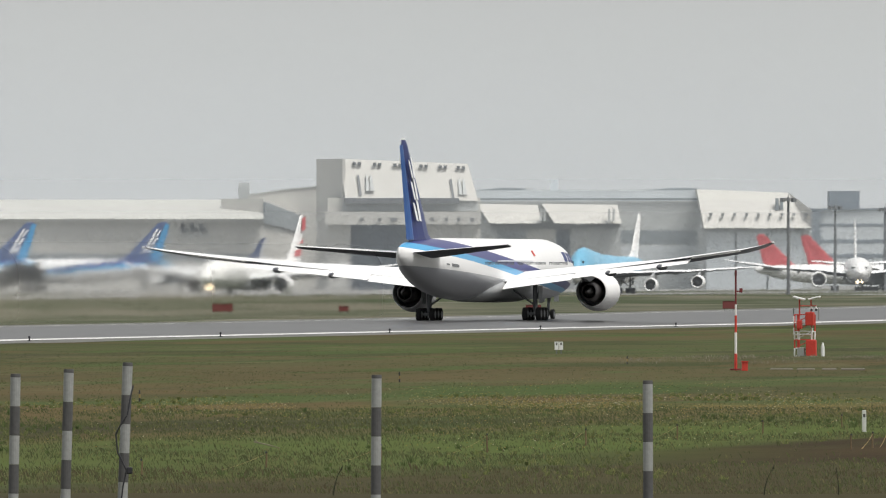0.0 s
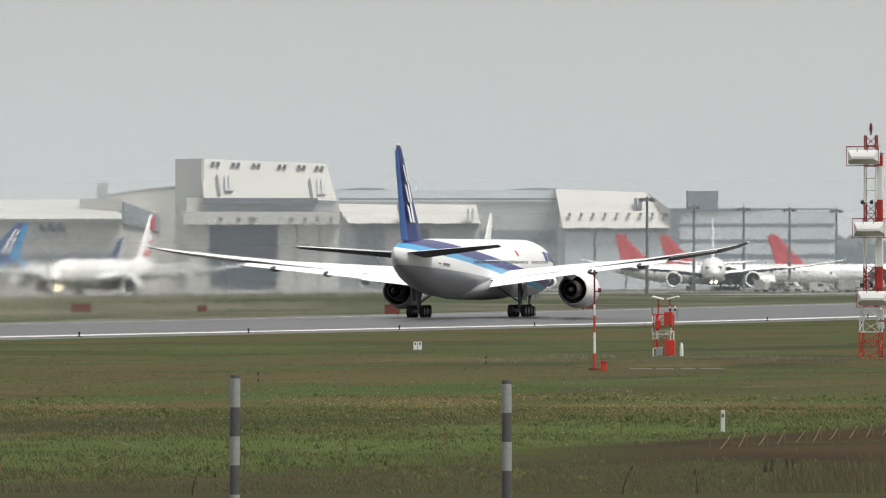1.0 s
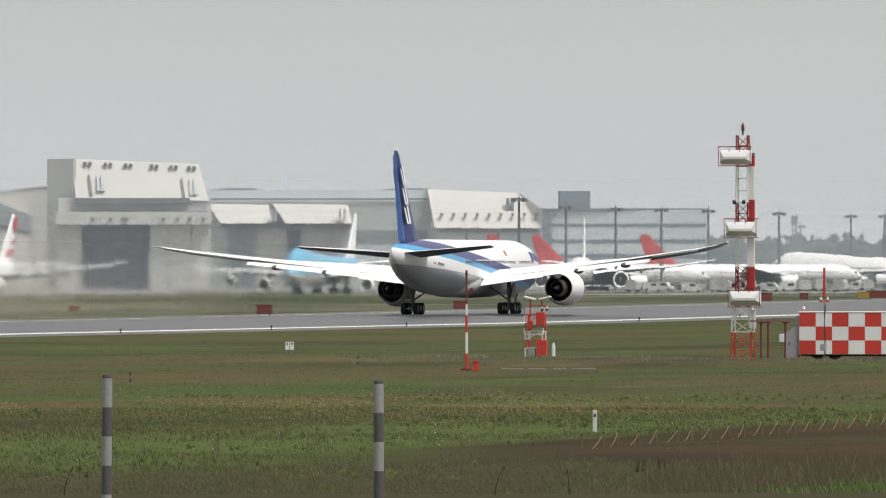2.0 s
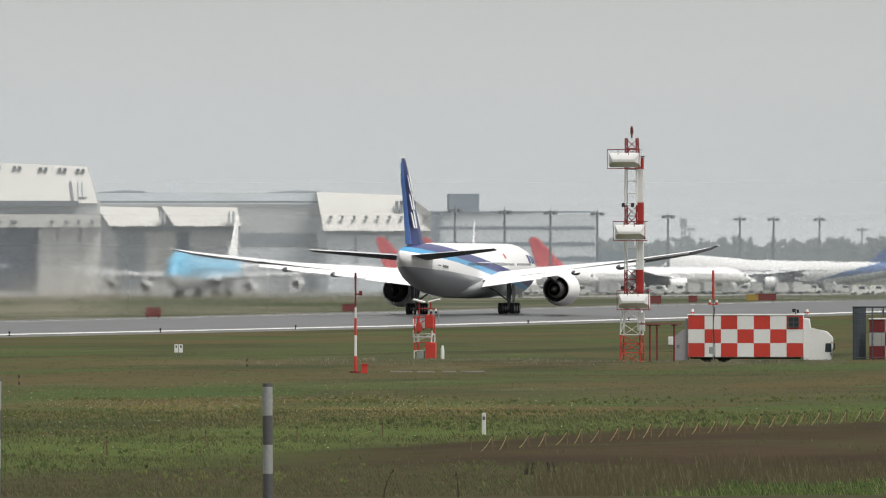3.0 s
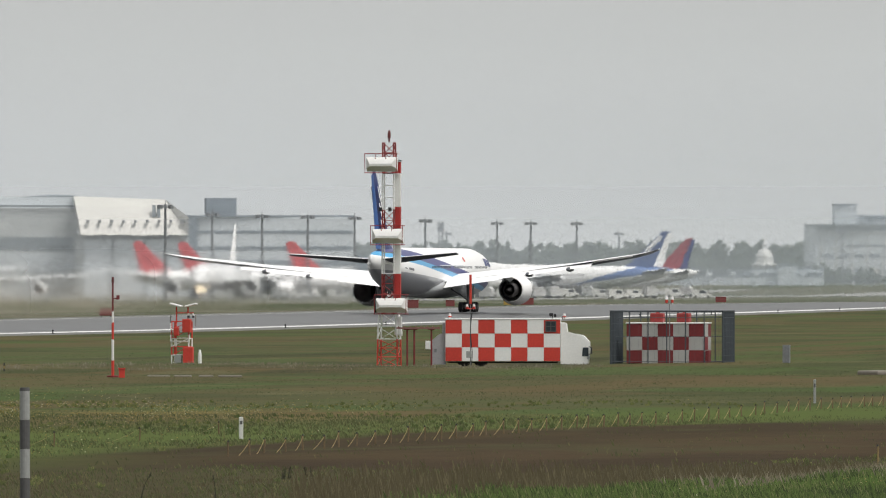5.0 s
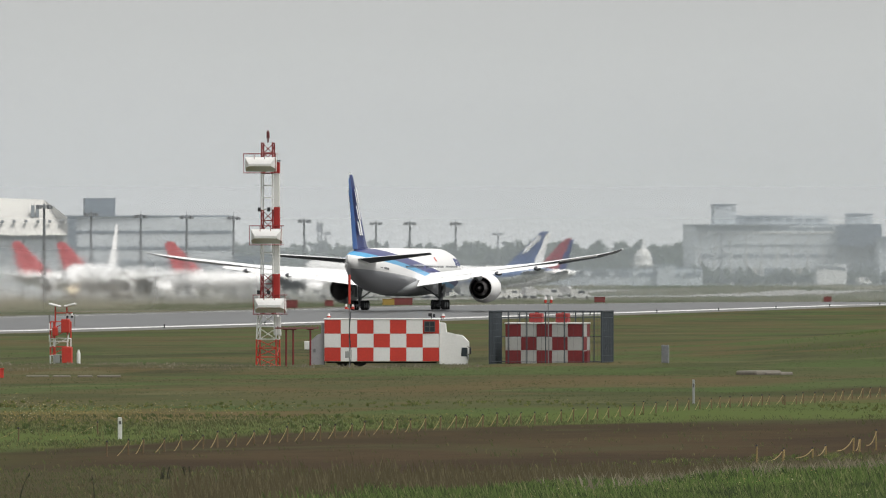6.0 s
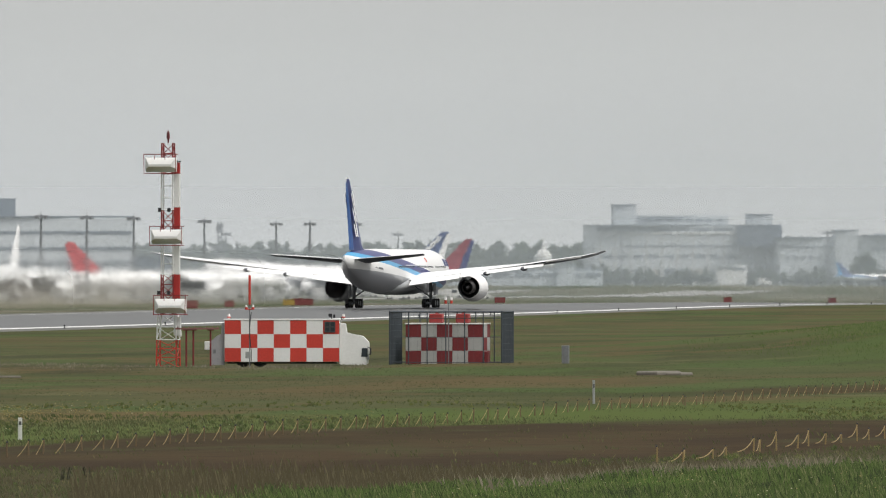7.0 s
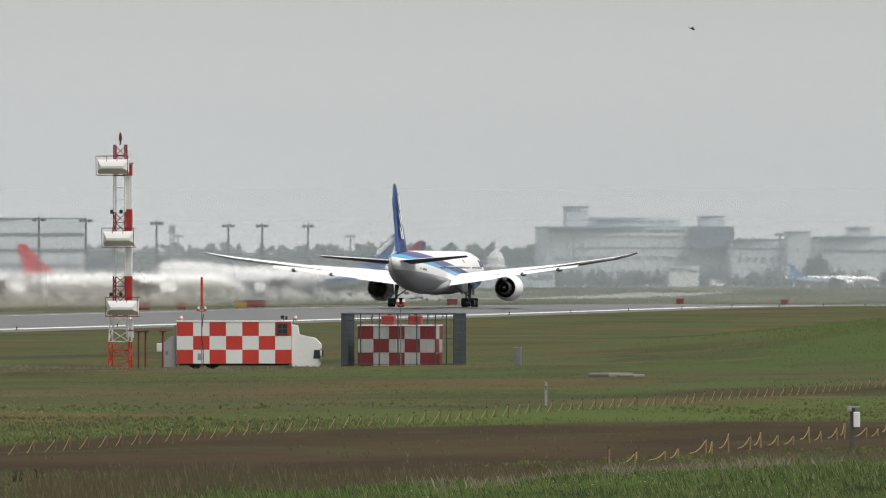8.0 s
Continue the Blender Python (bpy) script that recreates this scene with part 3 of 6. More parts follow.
        span = 1.46 * (axles - 1) / 2
        tube(bm, (gx, gy - span - 0.2, r), (gx, gy + span + 0.2, r), 0.15)
        for i in range(axles):
            yy = gy - span + i * 1.46
            tube(bm, (gx - half, yy, r), (gx + half, yy, r), 0.12)
        strut = part("landing_gear", bm, STEEL, ob, "grey landing gear leg")
        bm = bmesh.new()
        if axles > 1:
            box(bm, (gx + (0.55 if gx > 0 else -0.55), gy, 2.6), (0.08, 1.6, 1.7))
        else:
            for s in (-1, 1):
                box(bm, (s * 0.75, gy + 0.4, 2.3), (0.06, 2.2, 0.9))
        part("gear_door", bm, AIR_GREY, strut)
        for i in range(axles):
            for s in (-1, 1):
                bm, bm2 = bmesh.new(), bmesh.new()
                wheel(bm, bm2, gx + s * half, gy - span + i * 1.46, r, r, 0.5 if axles > 1 else 0.36)
                part("tyre", bm, TYRE, strut)
                part("rim", bm2, STEEL, strut)
    if lit:
        bm = bmesh.new()
        for x in (-0.55, 0.55):
            tube(bm, (x, 31.7, 2.2), (x, 31.95, 2.18), 0.3, n=12)
        part("taxi_light", bm, LAMP, ob, "lit taxi lights on the nose gear")
    return ob


def fin_blocks(fin):
    """Slanting white blocks on both sides of the fin, one above the other, broken by narrow gaps."""
    bm = bmesh.new()
    for s in (-1, 1):
        for k in range(3):
            y, z = -29.2 - 1.25 * k, 9.9 + 2.1 * k
            w = 1.5 - 0.2 * k
            for a, b, h in ((-0.1, 0.5, 2.0), (0.72, 1.3, 1.7)):
                prism(bm, [(s * 0.47, y - a * w, z), (s * 0.47, y - b * w, z + 0.1), (s * 0.38, y - b * w - 1.25, z + h + 0.2), (s * 0.38, y - a * w - 1.25, z + h)], (s * 0.03, 0, 0))
    part("fin_emblem", bm, AIR_WHITE, fin, "white slanting emblem blocks")


INDIGO = (0.03, 0.035, 0.17)
AZURE = (0.06, 0.33, 0.60)
PEARL = (0.84, 0.84, 0.84)
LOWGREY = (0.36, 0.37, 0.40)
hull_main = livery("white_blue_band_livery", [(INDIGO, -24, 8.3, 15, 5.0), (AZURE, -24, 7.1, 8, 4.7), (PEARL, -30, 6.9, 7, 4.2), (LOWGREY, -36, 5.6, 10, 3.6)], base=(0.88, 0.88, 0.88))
main = airliner("airliner", "white twin-engine airliner with indigo and sky-blue bands, rolling along the runway", hull_main, NAVY, rudder_mat=mat("deep_blue_paint", (0.02, 0.09, 0.30), 0.35), script=fin_blocks, wing_mat=WING_BRIGHT, tail_mat=WING_BRIGHT)

hull_white = livery("all_white_livery", [(LOWGREY, -36, 4.0, 37, 3.4)])
hull_blue = livery("pale_blue_top_livery", [((0.75, 0.76, 0.76), -36, 5.0, 37, 4.4)], base=(0.16, 0.43, 0.62))
hull_cream = livery("white_grey_belly_livery", [((0.70, 0.70, 0.69), -36, 4.4, 37, 4.2)], base=(0.82, 0.82, 0.80))


# ---- hot exhaust: upright layers of shimmering air across the wake, thin dust near the ground ----
def haze_material():
    m = bpy.data.materials.new("exhaust_haze")
    m.use_nodes = True
    n, l = m.node_tree.nodes, m.node_tree.links
    n.remove(n["Principled BSDF"])
    tc = n.new("ShaderNodeTexCoord")
    sep = n.new("ShaderNodeSeparateXYZ")
    l.new(tc.outputs["Object"], sep.inputs[0])
    mp = n.new("ShaderNodeMapping")
    mp.inputs["Scale"].default_value = (0.16, 0.05, 0.45)
    l.new(tc.outputs["Object"], mp.inputs[0])
    t = n.new("ShaderNodeTexNoise")
    t.inputs["Scale"].default_value, t.inputs["Detail"].default_value = 1.0, 4
    l.new(mp.outputs[0], t.inputs["Vector"])

    def ramp(v, a, b, lo, hi):
        r = n.new("ShaderNodeMapRange")
        r.interpolation_type = "SMOOTHSTEP"
        for k, x in (("From Min", a), ("From Max", b), ("To Min", lo), ("To Max", hi)):
            r.inputs[k].default_value = x
        l.new(v, r.inputs[0])
        return r.outputs[0]

    def sums(op, a, b):
        q = n.new("ShaderNodeMath")
        q.operation = op
        for k, x in enumerate((a, b)):
            if isinstance(x, (int, float)):
                q.inputs[k].default_value = x
            else:
                l.new(x, q.inputs[k])
        return q.outputs[0]

    across = sums("ABSOLUTE", sums("ADD", sep.outputs["X"], 9.5), 0.0)
    heat = sums("MULTIPLY", ramp(across, 15.0, 8.0, 0, 1), sums("MULTIPLY", ramp(sep.outputs["Z"], 0.1, 0.9, 0, 1), ramp(sep.outputs["Z"], 9.0, 5.0, 0, 1)))
    shimmer = sums("MULTIPLY", heat, ramp(t.outputs[0], 0.25, 0.5, 0.35, 0.96))
    dust = sums("MULTIPLY", sums("MULTIPLY", heat, ramp(sep.outputs["Z"], 6.0, 1.5, 0.05, 0.30)), sums("MULTIPLY", ramp(t.outputs[0], 0.3, 0.7, 0.4, 1.0), ramp(sep.outputs["Y"], -70, -190, 0, 1)))
    clear, bent, smoke = n.new("ShaderNodeBsdfTransparent"), n.new("ShaderNodeBsdfRefraction"), n.new("ShaderNodeBsdfDiffuse")
    bent.inputs["Roughness"].default_value, bent.inputs["IOR"].default_value = 0.6, 1.0011
    swirl = n.new("ShaderNodeTexNoise")
    swirl.inputs["Scale"].default_value, swirl.inputs["Detail"].default_value = 0.4, 2
    l.new(tc.outputs["Object"], swirl.inputs["Vector"])
    relief = n.new("ShaderNodeBump")
    relief.inputs["Strength"].default_value, relief.inputs["Distance"].default_value = 1.0, 0.6
    l.new(swirl.outputs[0], relief.inputs["Height"])
    l.new(relief.outputs[0], bent.inputs["Normal"])
    smoke.inputs["Color"].default_value = (0.60, 0.545, 0.45, 1)
    air, all_ = n.new("ShaderNodeMixShader"), n.new("ShaderNodeMixShader")
    l.new(shimmer, air.inputs[0])
    l.new(clear.outputs[0], air.inputs[1])
    l.new(bent.outputs[0], air.inputs[2])
    l.new(dust, all_.inputs[0])
    l.new(air.outputs[0], all_.inputs[1])
    l.new(smoke.outputs[0], all_.inputs[2])
    l.new(all_.outputs[0], n["Material Output"].inputs["Surface"])
    return m


bm = bmesh.new()
for k in range(9):
    y, tilt = -60 - 68 * k, radians(11.0)
    grid = []
    for i in range(13):
        o = -15.5 + 31 * i / 12
        grid.append([bm.verts.new((-9.5 + o * math.cos(tilt), y + o * math.sin(tilt), 0.1 + 9.2 * j / 6)) for j in range(7)])
    for a, b in zip(grid, grid[1:]):
        for j in range(6):
            bm.faces.new((a[j], a[j + 1], b[j + 1], b[j]))
plume = solid("exhaust_haze", bm, haze_material(), "shimmering hot exhaust and thin dust behind the airliner", "smoke", kind="stuff", smooth=True)


# ---- air shimmering over the warm pavements beyond the runway ----
def shimmer_material():
    m = bpy.data.materials.new("warm_air")
    m.use_nodes = True
    n, l = m.node_tree.nodes, m.node_tree.links
    n.remove(n["Principled BSDF"])
    tc, sep, fade = n.new("ShaderNodeTexCoord"), n.new("ShaderNodeSeparateXYZ"), n.new("ShaderNodeMapRange")
    l.new(tc.outputs["Object"], sep.inputs[0])
    for k, x in (("From Min", 8), ("From Max", 18), ("To Min", 0.95), ("To Max", 0.0)):
        fade.inputs[k].default_value = x
    l.new(sep.outputs["Z"], fade.inputs[0])
    swirl, relief = n.new("ShaderNodeTexNoise"), n.new("ShaderNodeBump")
    swirl.inputs["Scale"].default_value, swirl.inputs["Detail"].default_value = 0.5, 2
    l.new(tc.outputs["Object"], swirl.inputs["Vector"])
    relief.inputs["Strength"].default_value, relief.inputs["Distance"].default_value = 1.0, 0.7
    l.new(swirl.outputs[0], relief.inputs["Height"])
    clear, bent, mix = n.new("ShaderNodeBsdfTransparent"), n.new("ShaderNodeBsdfRefraction"), n.new("ShaderNodeMixShader")
    bent.inputs["Roughness"].default_value, bent.inputs["IOR"].default_value = 0.45, 1.0006
    l.new(relief.outputs[0], bent.inputs["Normal"])
    l.new(fade.outputs[0], mix.inputs[0])
    l.new(clear.outputs[0], mix.inputs[1])
    l.new(bent.outputs[0], mix.inputs[2])
    l.new(mix.outputs[0], n["Material Output"].inputs["Surface"])
    return m


bm = bmesh.new()
feet = [bm.verts.new(plot(-130 + 9 * i, 2080, -1)) for i in range(39)]
tops = [bm.verts.new(plot(-130 + 9 * i, 2080, 75)) for i in range(39)]
for i in range(38):
    bm.faces.new((feet[i], feet[i + 1], tops[i + 1], tops[i]))
solid("warm_air", bm, shimmer_material(), "warm air shimmering over the far taxiways", "haze", kind="stuff", smooth=True)


# ---- distance haze: translucent sheets added across the far side of the airfield ----
def haze_sheet_material(density):
    m = bpy.data.materials.new("haze_sheet")
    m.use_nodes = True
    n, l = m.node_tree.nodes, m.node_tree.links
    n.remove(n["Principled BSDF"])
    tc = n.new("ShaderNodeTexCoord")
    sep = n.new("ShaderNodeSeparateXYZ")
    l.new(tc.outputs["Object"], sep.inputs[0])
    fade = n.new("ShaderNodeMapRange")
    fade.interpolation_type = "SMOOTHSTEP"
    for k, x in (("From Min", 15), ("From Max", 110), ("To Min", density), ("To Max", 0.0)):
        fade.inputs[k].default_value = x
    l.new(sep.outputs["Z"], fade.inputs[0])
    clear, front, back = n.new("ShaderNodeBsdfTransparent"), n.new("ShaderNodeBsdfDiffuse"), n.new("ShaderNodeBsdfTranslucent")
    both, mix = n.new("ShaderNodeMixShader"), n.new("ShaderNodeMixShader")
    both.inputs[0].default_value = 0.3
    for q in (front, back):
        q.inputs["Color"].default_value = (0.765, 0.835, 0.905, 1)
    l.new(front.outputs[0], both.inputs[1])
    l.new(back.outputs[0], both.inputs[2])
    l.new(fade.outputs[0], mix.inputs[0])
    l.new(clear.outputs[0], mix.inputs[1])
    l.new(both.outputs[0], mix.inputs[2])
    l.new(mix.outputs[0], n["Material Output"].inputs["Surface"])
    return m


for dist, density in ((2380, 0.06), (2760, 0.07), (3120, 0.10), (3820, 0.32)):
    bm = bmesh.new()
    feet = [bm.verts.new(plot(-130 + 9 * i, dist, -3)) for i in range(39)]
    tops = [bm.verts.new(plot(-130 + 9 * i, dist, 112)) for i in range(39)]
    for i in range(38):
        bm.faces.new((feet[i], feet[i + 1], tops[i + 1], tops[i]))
    solid("mist", bm, haze_sheet_material(density), "added translucent sheet standing in for distance haze over the far airfield", "mist", kind="stuff")


def face(ob, bearing, dist, heading, scale=1.0):
    p = ground_at(bearing, dist)
    ob.matrix_world = Matrix.Translation((p.x, p.y, p.z + 0.06)) @ Matrix.Rotation(radians(-heading), 4, "Z") @ Matrix.Diagonal((scale, scale, scale, 1))
    return ob


jumbo = airliner("jumbo_airliner", "pale-blue four-engine jumbo jet with white fin, taxiing towards the runway", hull_blue, AIR_WHITE, jumbo=True, detail=False, flaps=8)
waiting = airliner("airliner", "white twin-engine airliner with lit taxi lights, taxiing head-on", hull_white, AIR_WHITE, detail=False, lit=True, flaps=8)
def flag_blocks(fin):
    """Ragged red patches and a grey-blue one on a white fin."""
    bm = bmesh.new()
    for s in (-1, 1):
        for y0, y1, z0, z1 in ((-33.2, -35.8, 14.4, 17.6), (-27.5, -32.6, 8.9, 10.6), (-31.6, -33.9, 11.6, 12.6)):
            prism(bm, [(s * 0.46, y0, z0), (s * 0.46, y1, z0 + 0.3), (s * 0.3, y1 - 0.5, z1), (s * 0.3, y0 - 0.9, z1 - 0.4)], (s * 0.05, 0, 0))
    part("fin_patch", bm, FINRED, fin, "red patches")


red_fin = airliner("airliner", "white twin-engine airliner with red and white fin, taxiing behind hot exhaust", hull_cream, AIR_WHITE, rudder_mat=AIR_WHITE, detail=False, lit=True, flaps=8, script=flag_blocks)


def parked(label, hull, fin_mat, bearing, dist, heading, scale=1.0, **more):
    ob = airliner("airliner", label, hull, fin_mat, detail=False, flaps=2, **more)
    return face(ob, bearing, dist, heading, scale)

hull_navy = livery("white_navy_band_parked_livery", [(INDIGO, -24, 8.1, 4, 5.0), (AZURE, -24, 6.9, 4, 4.45), (PEARL, -30, 6.4, 4, 3.9)])
hull_sweep = livery("white_blue_sweep_livery", [((0.10, 0.165, 0.34), -30, 9.0, -6, 2.4), ((0.7, 0.7, 0.7), -36, 7.0, -12, 3.4)])
hull_plain = livery("white_hull_livery", [((0.62, 0.62, 0.62), -36, 3.8, 37, 3.4)])


def broad_block(fin):
    bm = bmesh.new()
    for s in (-1, 1):
        for k in range(3):
            y, z = -28.2 - 1.5 * k, 11.6 + 1.5 * k
            prism(bm, [(s * 0.47, y, z), (s * 0.47, y - 0.7, z + 0.2), (s * 0.40, y - 2.2, z + 2.3), (s * 0.40, y - 1.4, z + 2.2)], (s * 0.03, 0, 0))
            prism(bm, [(s * 0.47, y - 1.0, z + 0.3), (s * 0.47, y - 1.5, z + 0.4), (s * 0.40, y - 2.6, z + 2.0), (s * 0.40, y - 2.2, z + 1.9)], (s * 0.03, 0, 0))
    part("fin_emblem", bm, AIR_WHITE, fin, "white slanting emblem blocks")


parked("parked white airliner with blue fin before a hangar", hull_navy, HAZYNAVY, -45.667, 2900, -78, 0.94, rudder_mat=SKYBLUE, script=fin_blocks)
parked("parked white airliner with blue fin before a hangar", hull_navy, HAZYNAVY, -34.476, 2900, -78, 0.94, rudder_mat=SKYBLUE, script=fin_blocks)
parked("parked white airliner with small blue and white fin", hull_navy, HAZYNAVY, -20.429, 3080, -40, 0.75, rudder_mat=AIR_WHITE)
parked("parked white airliner with red fin on the apron", hull_plain, FINRED, 35.667, 3000, 76, 0.8, rudder_mat=FINRED)
parked("parked white airliner with red fin on the apron", hull_plain, FINRED, 39.286, 3080, 78, 0.8, rudder_mat=FINRED)
parked("parked white airliner with red fin on the apron", hull_plain, FINRED, 48.571, 3040, 80, 0.8, rudder_mat=FINRED)
parked("parked white freighter jumbo jet with blue fin and white emblem", hull_sweep, HAZYNAVY, 60.857, 3300, -80, jumbo=True, rudder_mat=AIR_WHITE, script=broad_block)
parked("parked white airliner with dark-blue and red fin", hull_plain, mat("maroon_paint", (0.30, 0.03, 0.05), 0.45), 64.333, 3420, -76, 0.9, rudder_mat=NAVY)
parked("small white airliner with blue fin far off", hull_navy, HAZYNAVY, 108, 3960, 82, 0.43, rudder_mat=SKYBLUE)


# ---- hangars ----
def wall_mesh(bm, a, b, za, zb, ta, tb, thick=0.8):
    """An upright wall from plan point a to b, between heights: bottoms za, zb and tops ta, tb."""
    a, b = Vector(a), Vector(b)
    back = Vector((-(b - a).y, (b - a).x, 0)).normalized() * thick
    prism(bm, [(a.x, a.y, za), (b.x, b.y, zb), (b.x, b.y, tb), (a.x, a.y, ta)], back)


def panel(name, parent, material, ua, ub, dist, va, vb, proud=0.12, label="", depth=0.3, lean=0.0):
    """A flat panel on a facade that squarely faces the camera; va top and vb bottom heights; lean: metres its top leans back."""
    a, b = plot(ua, dist - proud), plot(ub, dist - proud)
    bm = bmesh.new()
    prism(bm, [(a.x, a.y, vb), (b.x, b.y, vb), (b.x, b.y + lean, va), (a.x, a.y + lean, va)], (0, depth, 0))
    return part(name, bm, material, parent, label)


def block(name, parent, material, ua, ub, dist, top, depth, bottom=-2.0, label="", roof=None, overhang=0.3):
    a, b = plot(ua, dist), plot(ub, dist)
    bm = bmesh.new()
    prism(bm, [(a.x, a.y, bottom), (b.x, b.y, bottom), (b.x, b.y, top), (a.x, a.y, top)], (0, depth, 0))
    ob = part(name, bm, material, parent, label)
    if roof:
        bm = bmesh.new()
        c = (a + b) / 2
        box(bm, (c.x, c.y + depth / 2, top + 0.25), ((b - a).length + overhang * 2, depth + overhang * 2, 0.5))
        part("roof", bm, roof, parent)
    return ob


# low hangar with a pitched roof and a glazed end
low = thing("hangar", Matrix(), "low cream hangar with pale pitched roof and dark sign blocks", "hangar", "hangars")
block("front_wall", low, HANGAR, -52.571, -15.143, 3200, 19.019, 30)
a, b = plot(-52.571, 3199), plot(-15.143, 3199)
bm = bmesh.new()
prism(bm, [(a.x, a.y, 19.019), (a.x, a.y + 18, 24.352), (a.x, a.y + 60, 24.352), (a.x, a.y + 60, 18), (a.x, a.y + 1, 18)], (b.x - a.x, 0, 0))
part("roof", bm, mat("pale_roof_sheet", (0.50, 0.50, 0.475), 0.5, var=0.04, scale=0.2), low)
a, b = plot(-15.143, 3201), plot(-11.19, 3240)
bm = bmesh.new()
wall_mesh(bm, a, b, -2, -2, 24.505, 19.811, 12)
part("end_wall", bm, HANGAR, low)
bm = bmesh.new()
a2, b2 = plot(-14.952, 3200), plot(-11.333, 3236.5)
wall_mesh(bm, a2, b2, 17.8, 15.183, 23.59, 19.349, 0.6)
part("end_glazing", bm, GLAZING, low, "grey sloping end glazing")
panel("door", low, mat("dark_recess", (0.17, 0.18, 0.19), 0.6), -26.286, -24.714, 3200, 17.343, -1.095, label="dark tall door")
for u in (-34.952, -32.81, -27.81, -18.524):
    a = u
    panel("vent", low, GLAZING, a, a + 0.75, 3200, 18.41, 16.733)
panel("window_band", low, GLAZING, -51.619, -15.667, 3200, 9.724, 7.743, label="dark window band")
for k in range(3):
    u = -22.095 + k * 0.78
    panel("sign_block", low, DARK, u, u + 0.3, 3200, 18.41, 15.667, proud=0.7)
    panel("sign_block", low, DARK, u + 0.25, u + 0.62, 3200, 16.581, 15.667, proud=0.7)
panel("sign_shelf", low, HANGAR_SHADE, -22.286, -19.619, 3200, 14.905, 14.448, proud=1.0)
# small plant on the roofs between the hangars
bm = bmesh.new()
p = plot(-16.762, 3260)
box(bm, (p.x, p.y, 26.733), (3.0, 2, 5))
tube(bm, (p.x + 0.6, p.y, 25.957), (p.x + 0.6, p.y, 29.528), 0.25)
tube(bm, (p.x - 1.5, p.y, 25.957), (p.x - 1.5, p.y, 27.82), 0.2)
part("roof_plant", bm, HANGAR_SHADE, low)

# tall hangar with a leaning upper front and an open door
tall = thing("hangar", Matrix(), "tall cream hangar with leaning upper front and a blue-grey bay", "hangar", "hangars")
bm = bmesh.new()
a, b = plot(-16.381, 3230), plot(-10.381, 3230)
prism(bm, [(a.x, a.y, -2), (b.x, b.y, -2), (b.x, b.y, 27.918), (a.x + 10, a.y, 26.995), (a.x, a.y, 25.61)], (0, 40, 0))
part("side_wing", bm, HANGAR, tall)
bm = bmesh.new()
prism(bm, [(a.x, a.y - 0.3, 25.61), (a.x + 10, a.y - 0.3, 26.995), (b.x, b.y - 0.3, 27.918), (b.x, b.y - 0.3, 28.302), (a.x + 10, a.y - 0.3, 27.379), (a.x, a.y - 0.3, 25.995)], (0, 41, 0))
part("side_roof", bm, HANGAR_SHADE, tall)
bm = bmesh.new()
a, b = plot(-10.667, 3195), plot(-8.476, 3152)
wall_mesh(bm, a, b, -2, -2, 35.124, 34.869, 0.8)
part("side_wall", bm, HANGAR, tall)
# body behind the front, with the open bay cut out of it
block("body_left", tall, HANGAR, -9.714, -7.762, 3152, 24.512, 60)
block("body_right", tall, HANGAR, -2.048, 3.143, 3152, 24.512, 60)
block("bay_door", tall, HANGAR_DOOR, -7.905, -1.905, 3154.5, 24.512, 25, label="blue-grey bay door")
block("body_lintel", tall, HANGAR, -9.714, 3.143, 3153, 24.512, 55, bottom=17.458)
bm = bmesh.new()
a, b, c, d = plot(-8.619, 3156), plot(2.095, 3156), plot(2.952, 3149), plot(-8.238, 3149)
za, zb, zc, zd = 34.869, 33.518, 23.612, 24.362
prism(bm, [(a.x, a.y, za), (b.x, b.y, zb), (c.x, c.y, zc), (d.x, d.y, zd)], (0, 30, 0))
upper = part("upper_front", bm, HANGAR, tall, "leaning cream upper front")
for k in range(6):
    for j in range(2):
        u = (627, 663, 699, 745, 779, 811)[k] + 9 * j
        bm = bmesh.new()
        p = plot((u - 784) / 21.0, 3155)
        z = za + (zb - za) * (u - 603) / 225.0 - 1.1
        box(bm, (p.x, p.y - 0.5, z), (0.85, 1.2, 0.8))
        part("floodlight", bm, FARSTEEL, upper)
for u in (632, 796):
    p = plot((u - 784) / 21.0, 3150)
    z = za - (u - 603) * 0.006
    bm = bmesh.new()
    prism(bm, [(p.x, p.y + 2.3, z - 4.2), (p.x + 0.5, p.y + 2.3, z - 4.2), (p.x + 1.3, p.y - 1.0, z - 9.5), (p.x + 0.6, p.y - 1.0, z - 9.5)], (0, 1.5, 0))
    part("slot", bm, FARSTEEL, upper, "dark slanting slot")
    for dx, w in ((2.3, 0.5), (3.4, 0.55)):
        bm = bmesh.new()
        prism(bm, [(p.x + dx, p.y + 2.3, z - 4.2), (p.x + dx + w, p.y + 2.3, z - 4.4), (p.x + dx + w * 1.6 + 0.3, p.y - 0.6, z - 8.4), (p.x + dx + 0.1, p.y - 0.6, z - 8.4)], (0, 1.5, 0))
        part("sign_block", bm, HANGAR_SHADE, upper)
panel("ledge", tall, FARSTEEL, -8.333, 1.333, 3148, 24.362, 22.861, proud=1.0, depth=4, label="dark grey ledge under the upper front")
panel("ledge_back", tall, HANGAR_SHADE, -8.524, 2.952, 3150, 23.612, 20.91, depth=4)
panel("canopy", tall, HANGAR, -9.952, 3.19, 3147, 20.76, 17.308, depth=6, label="cream canopy band over the doors")
for u in (640, 672, 694, 700, 765, 790, 812, 836):
    bm = bmesh.new()
    p = plot((u - 784) / 21.0, 3146.0)
    box(bm, (p.x, p.y, 18.659), (0.9, 0.6, 1.0))
    part("floodlight", bm, FARSTEEL, tall)
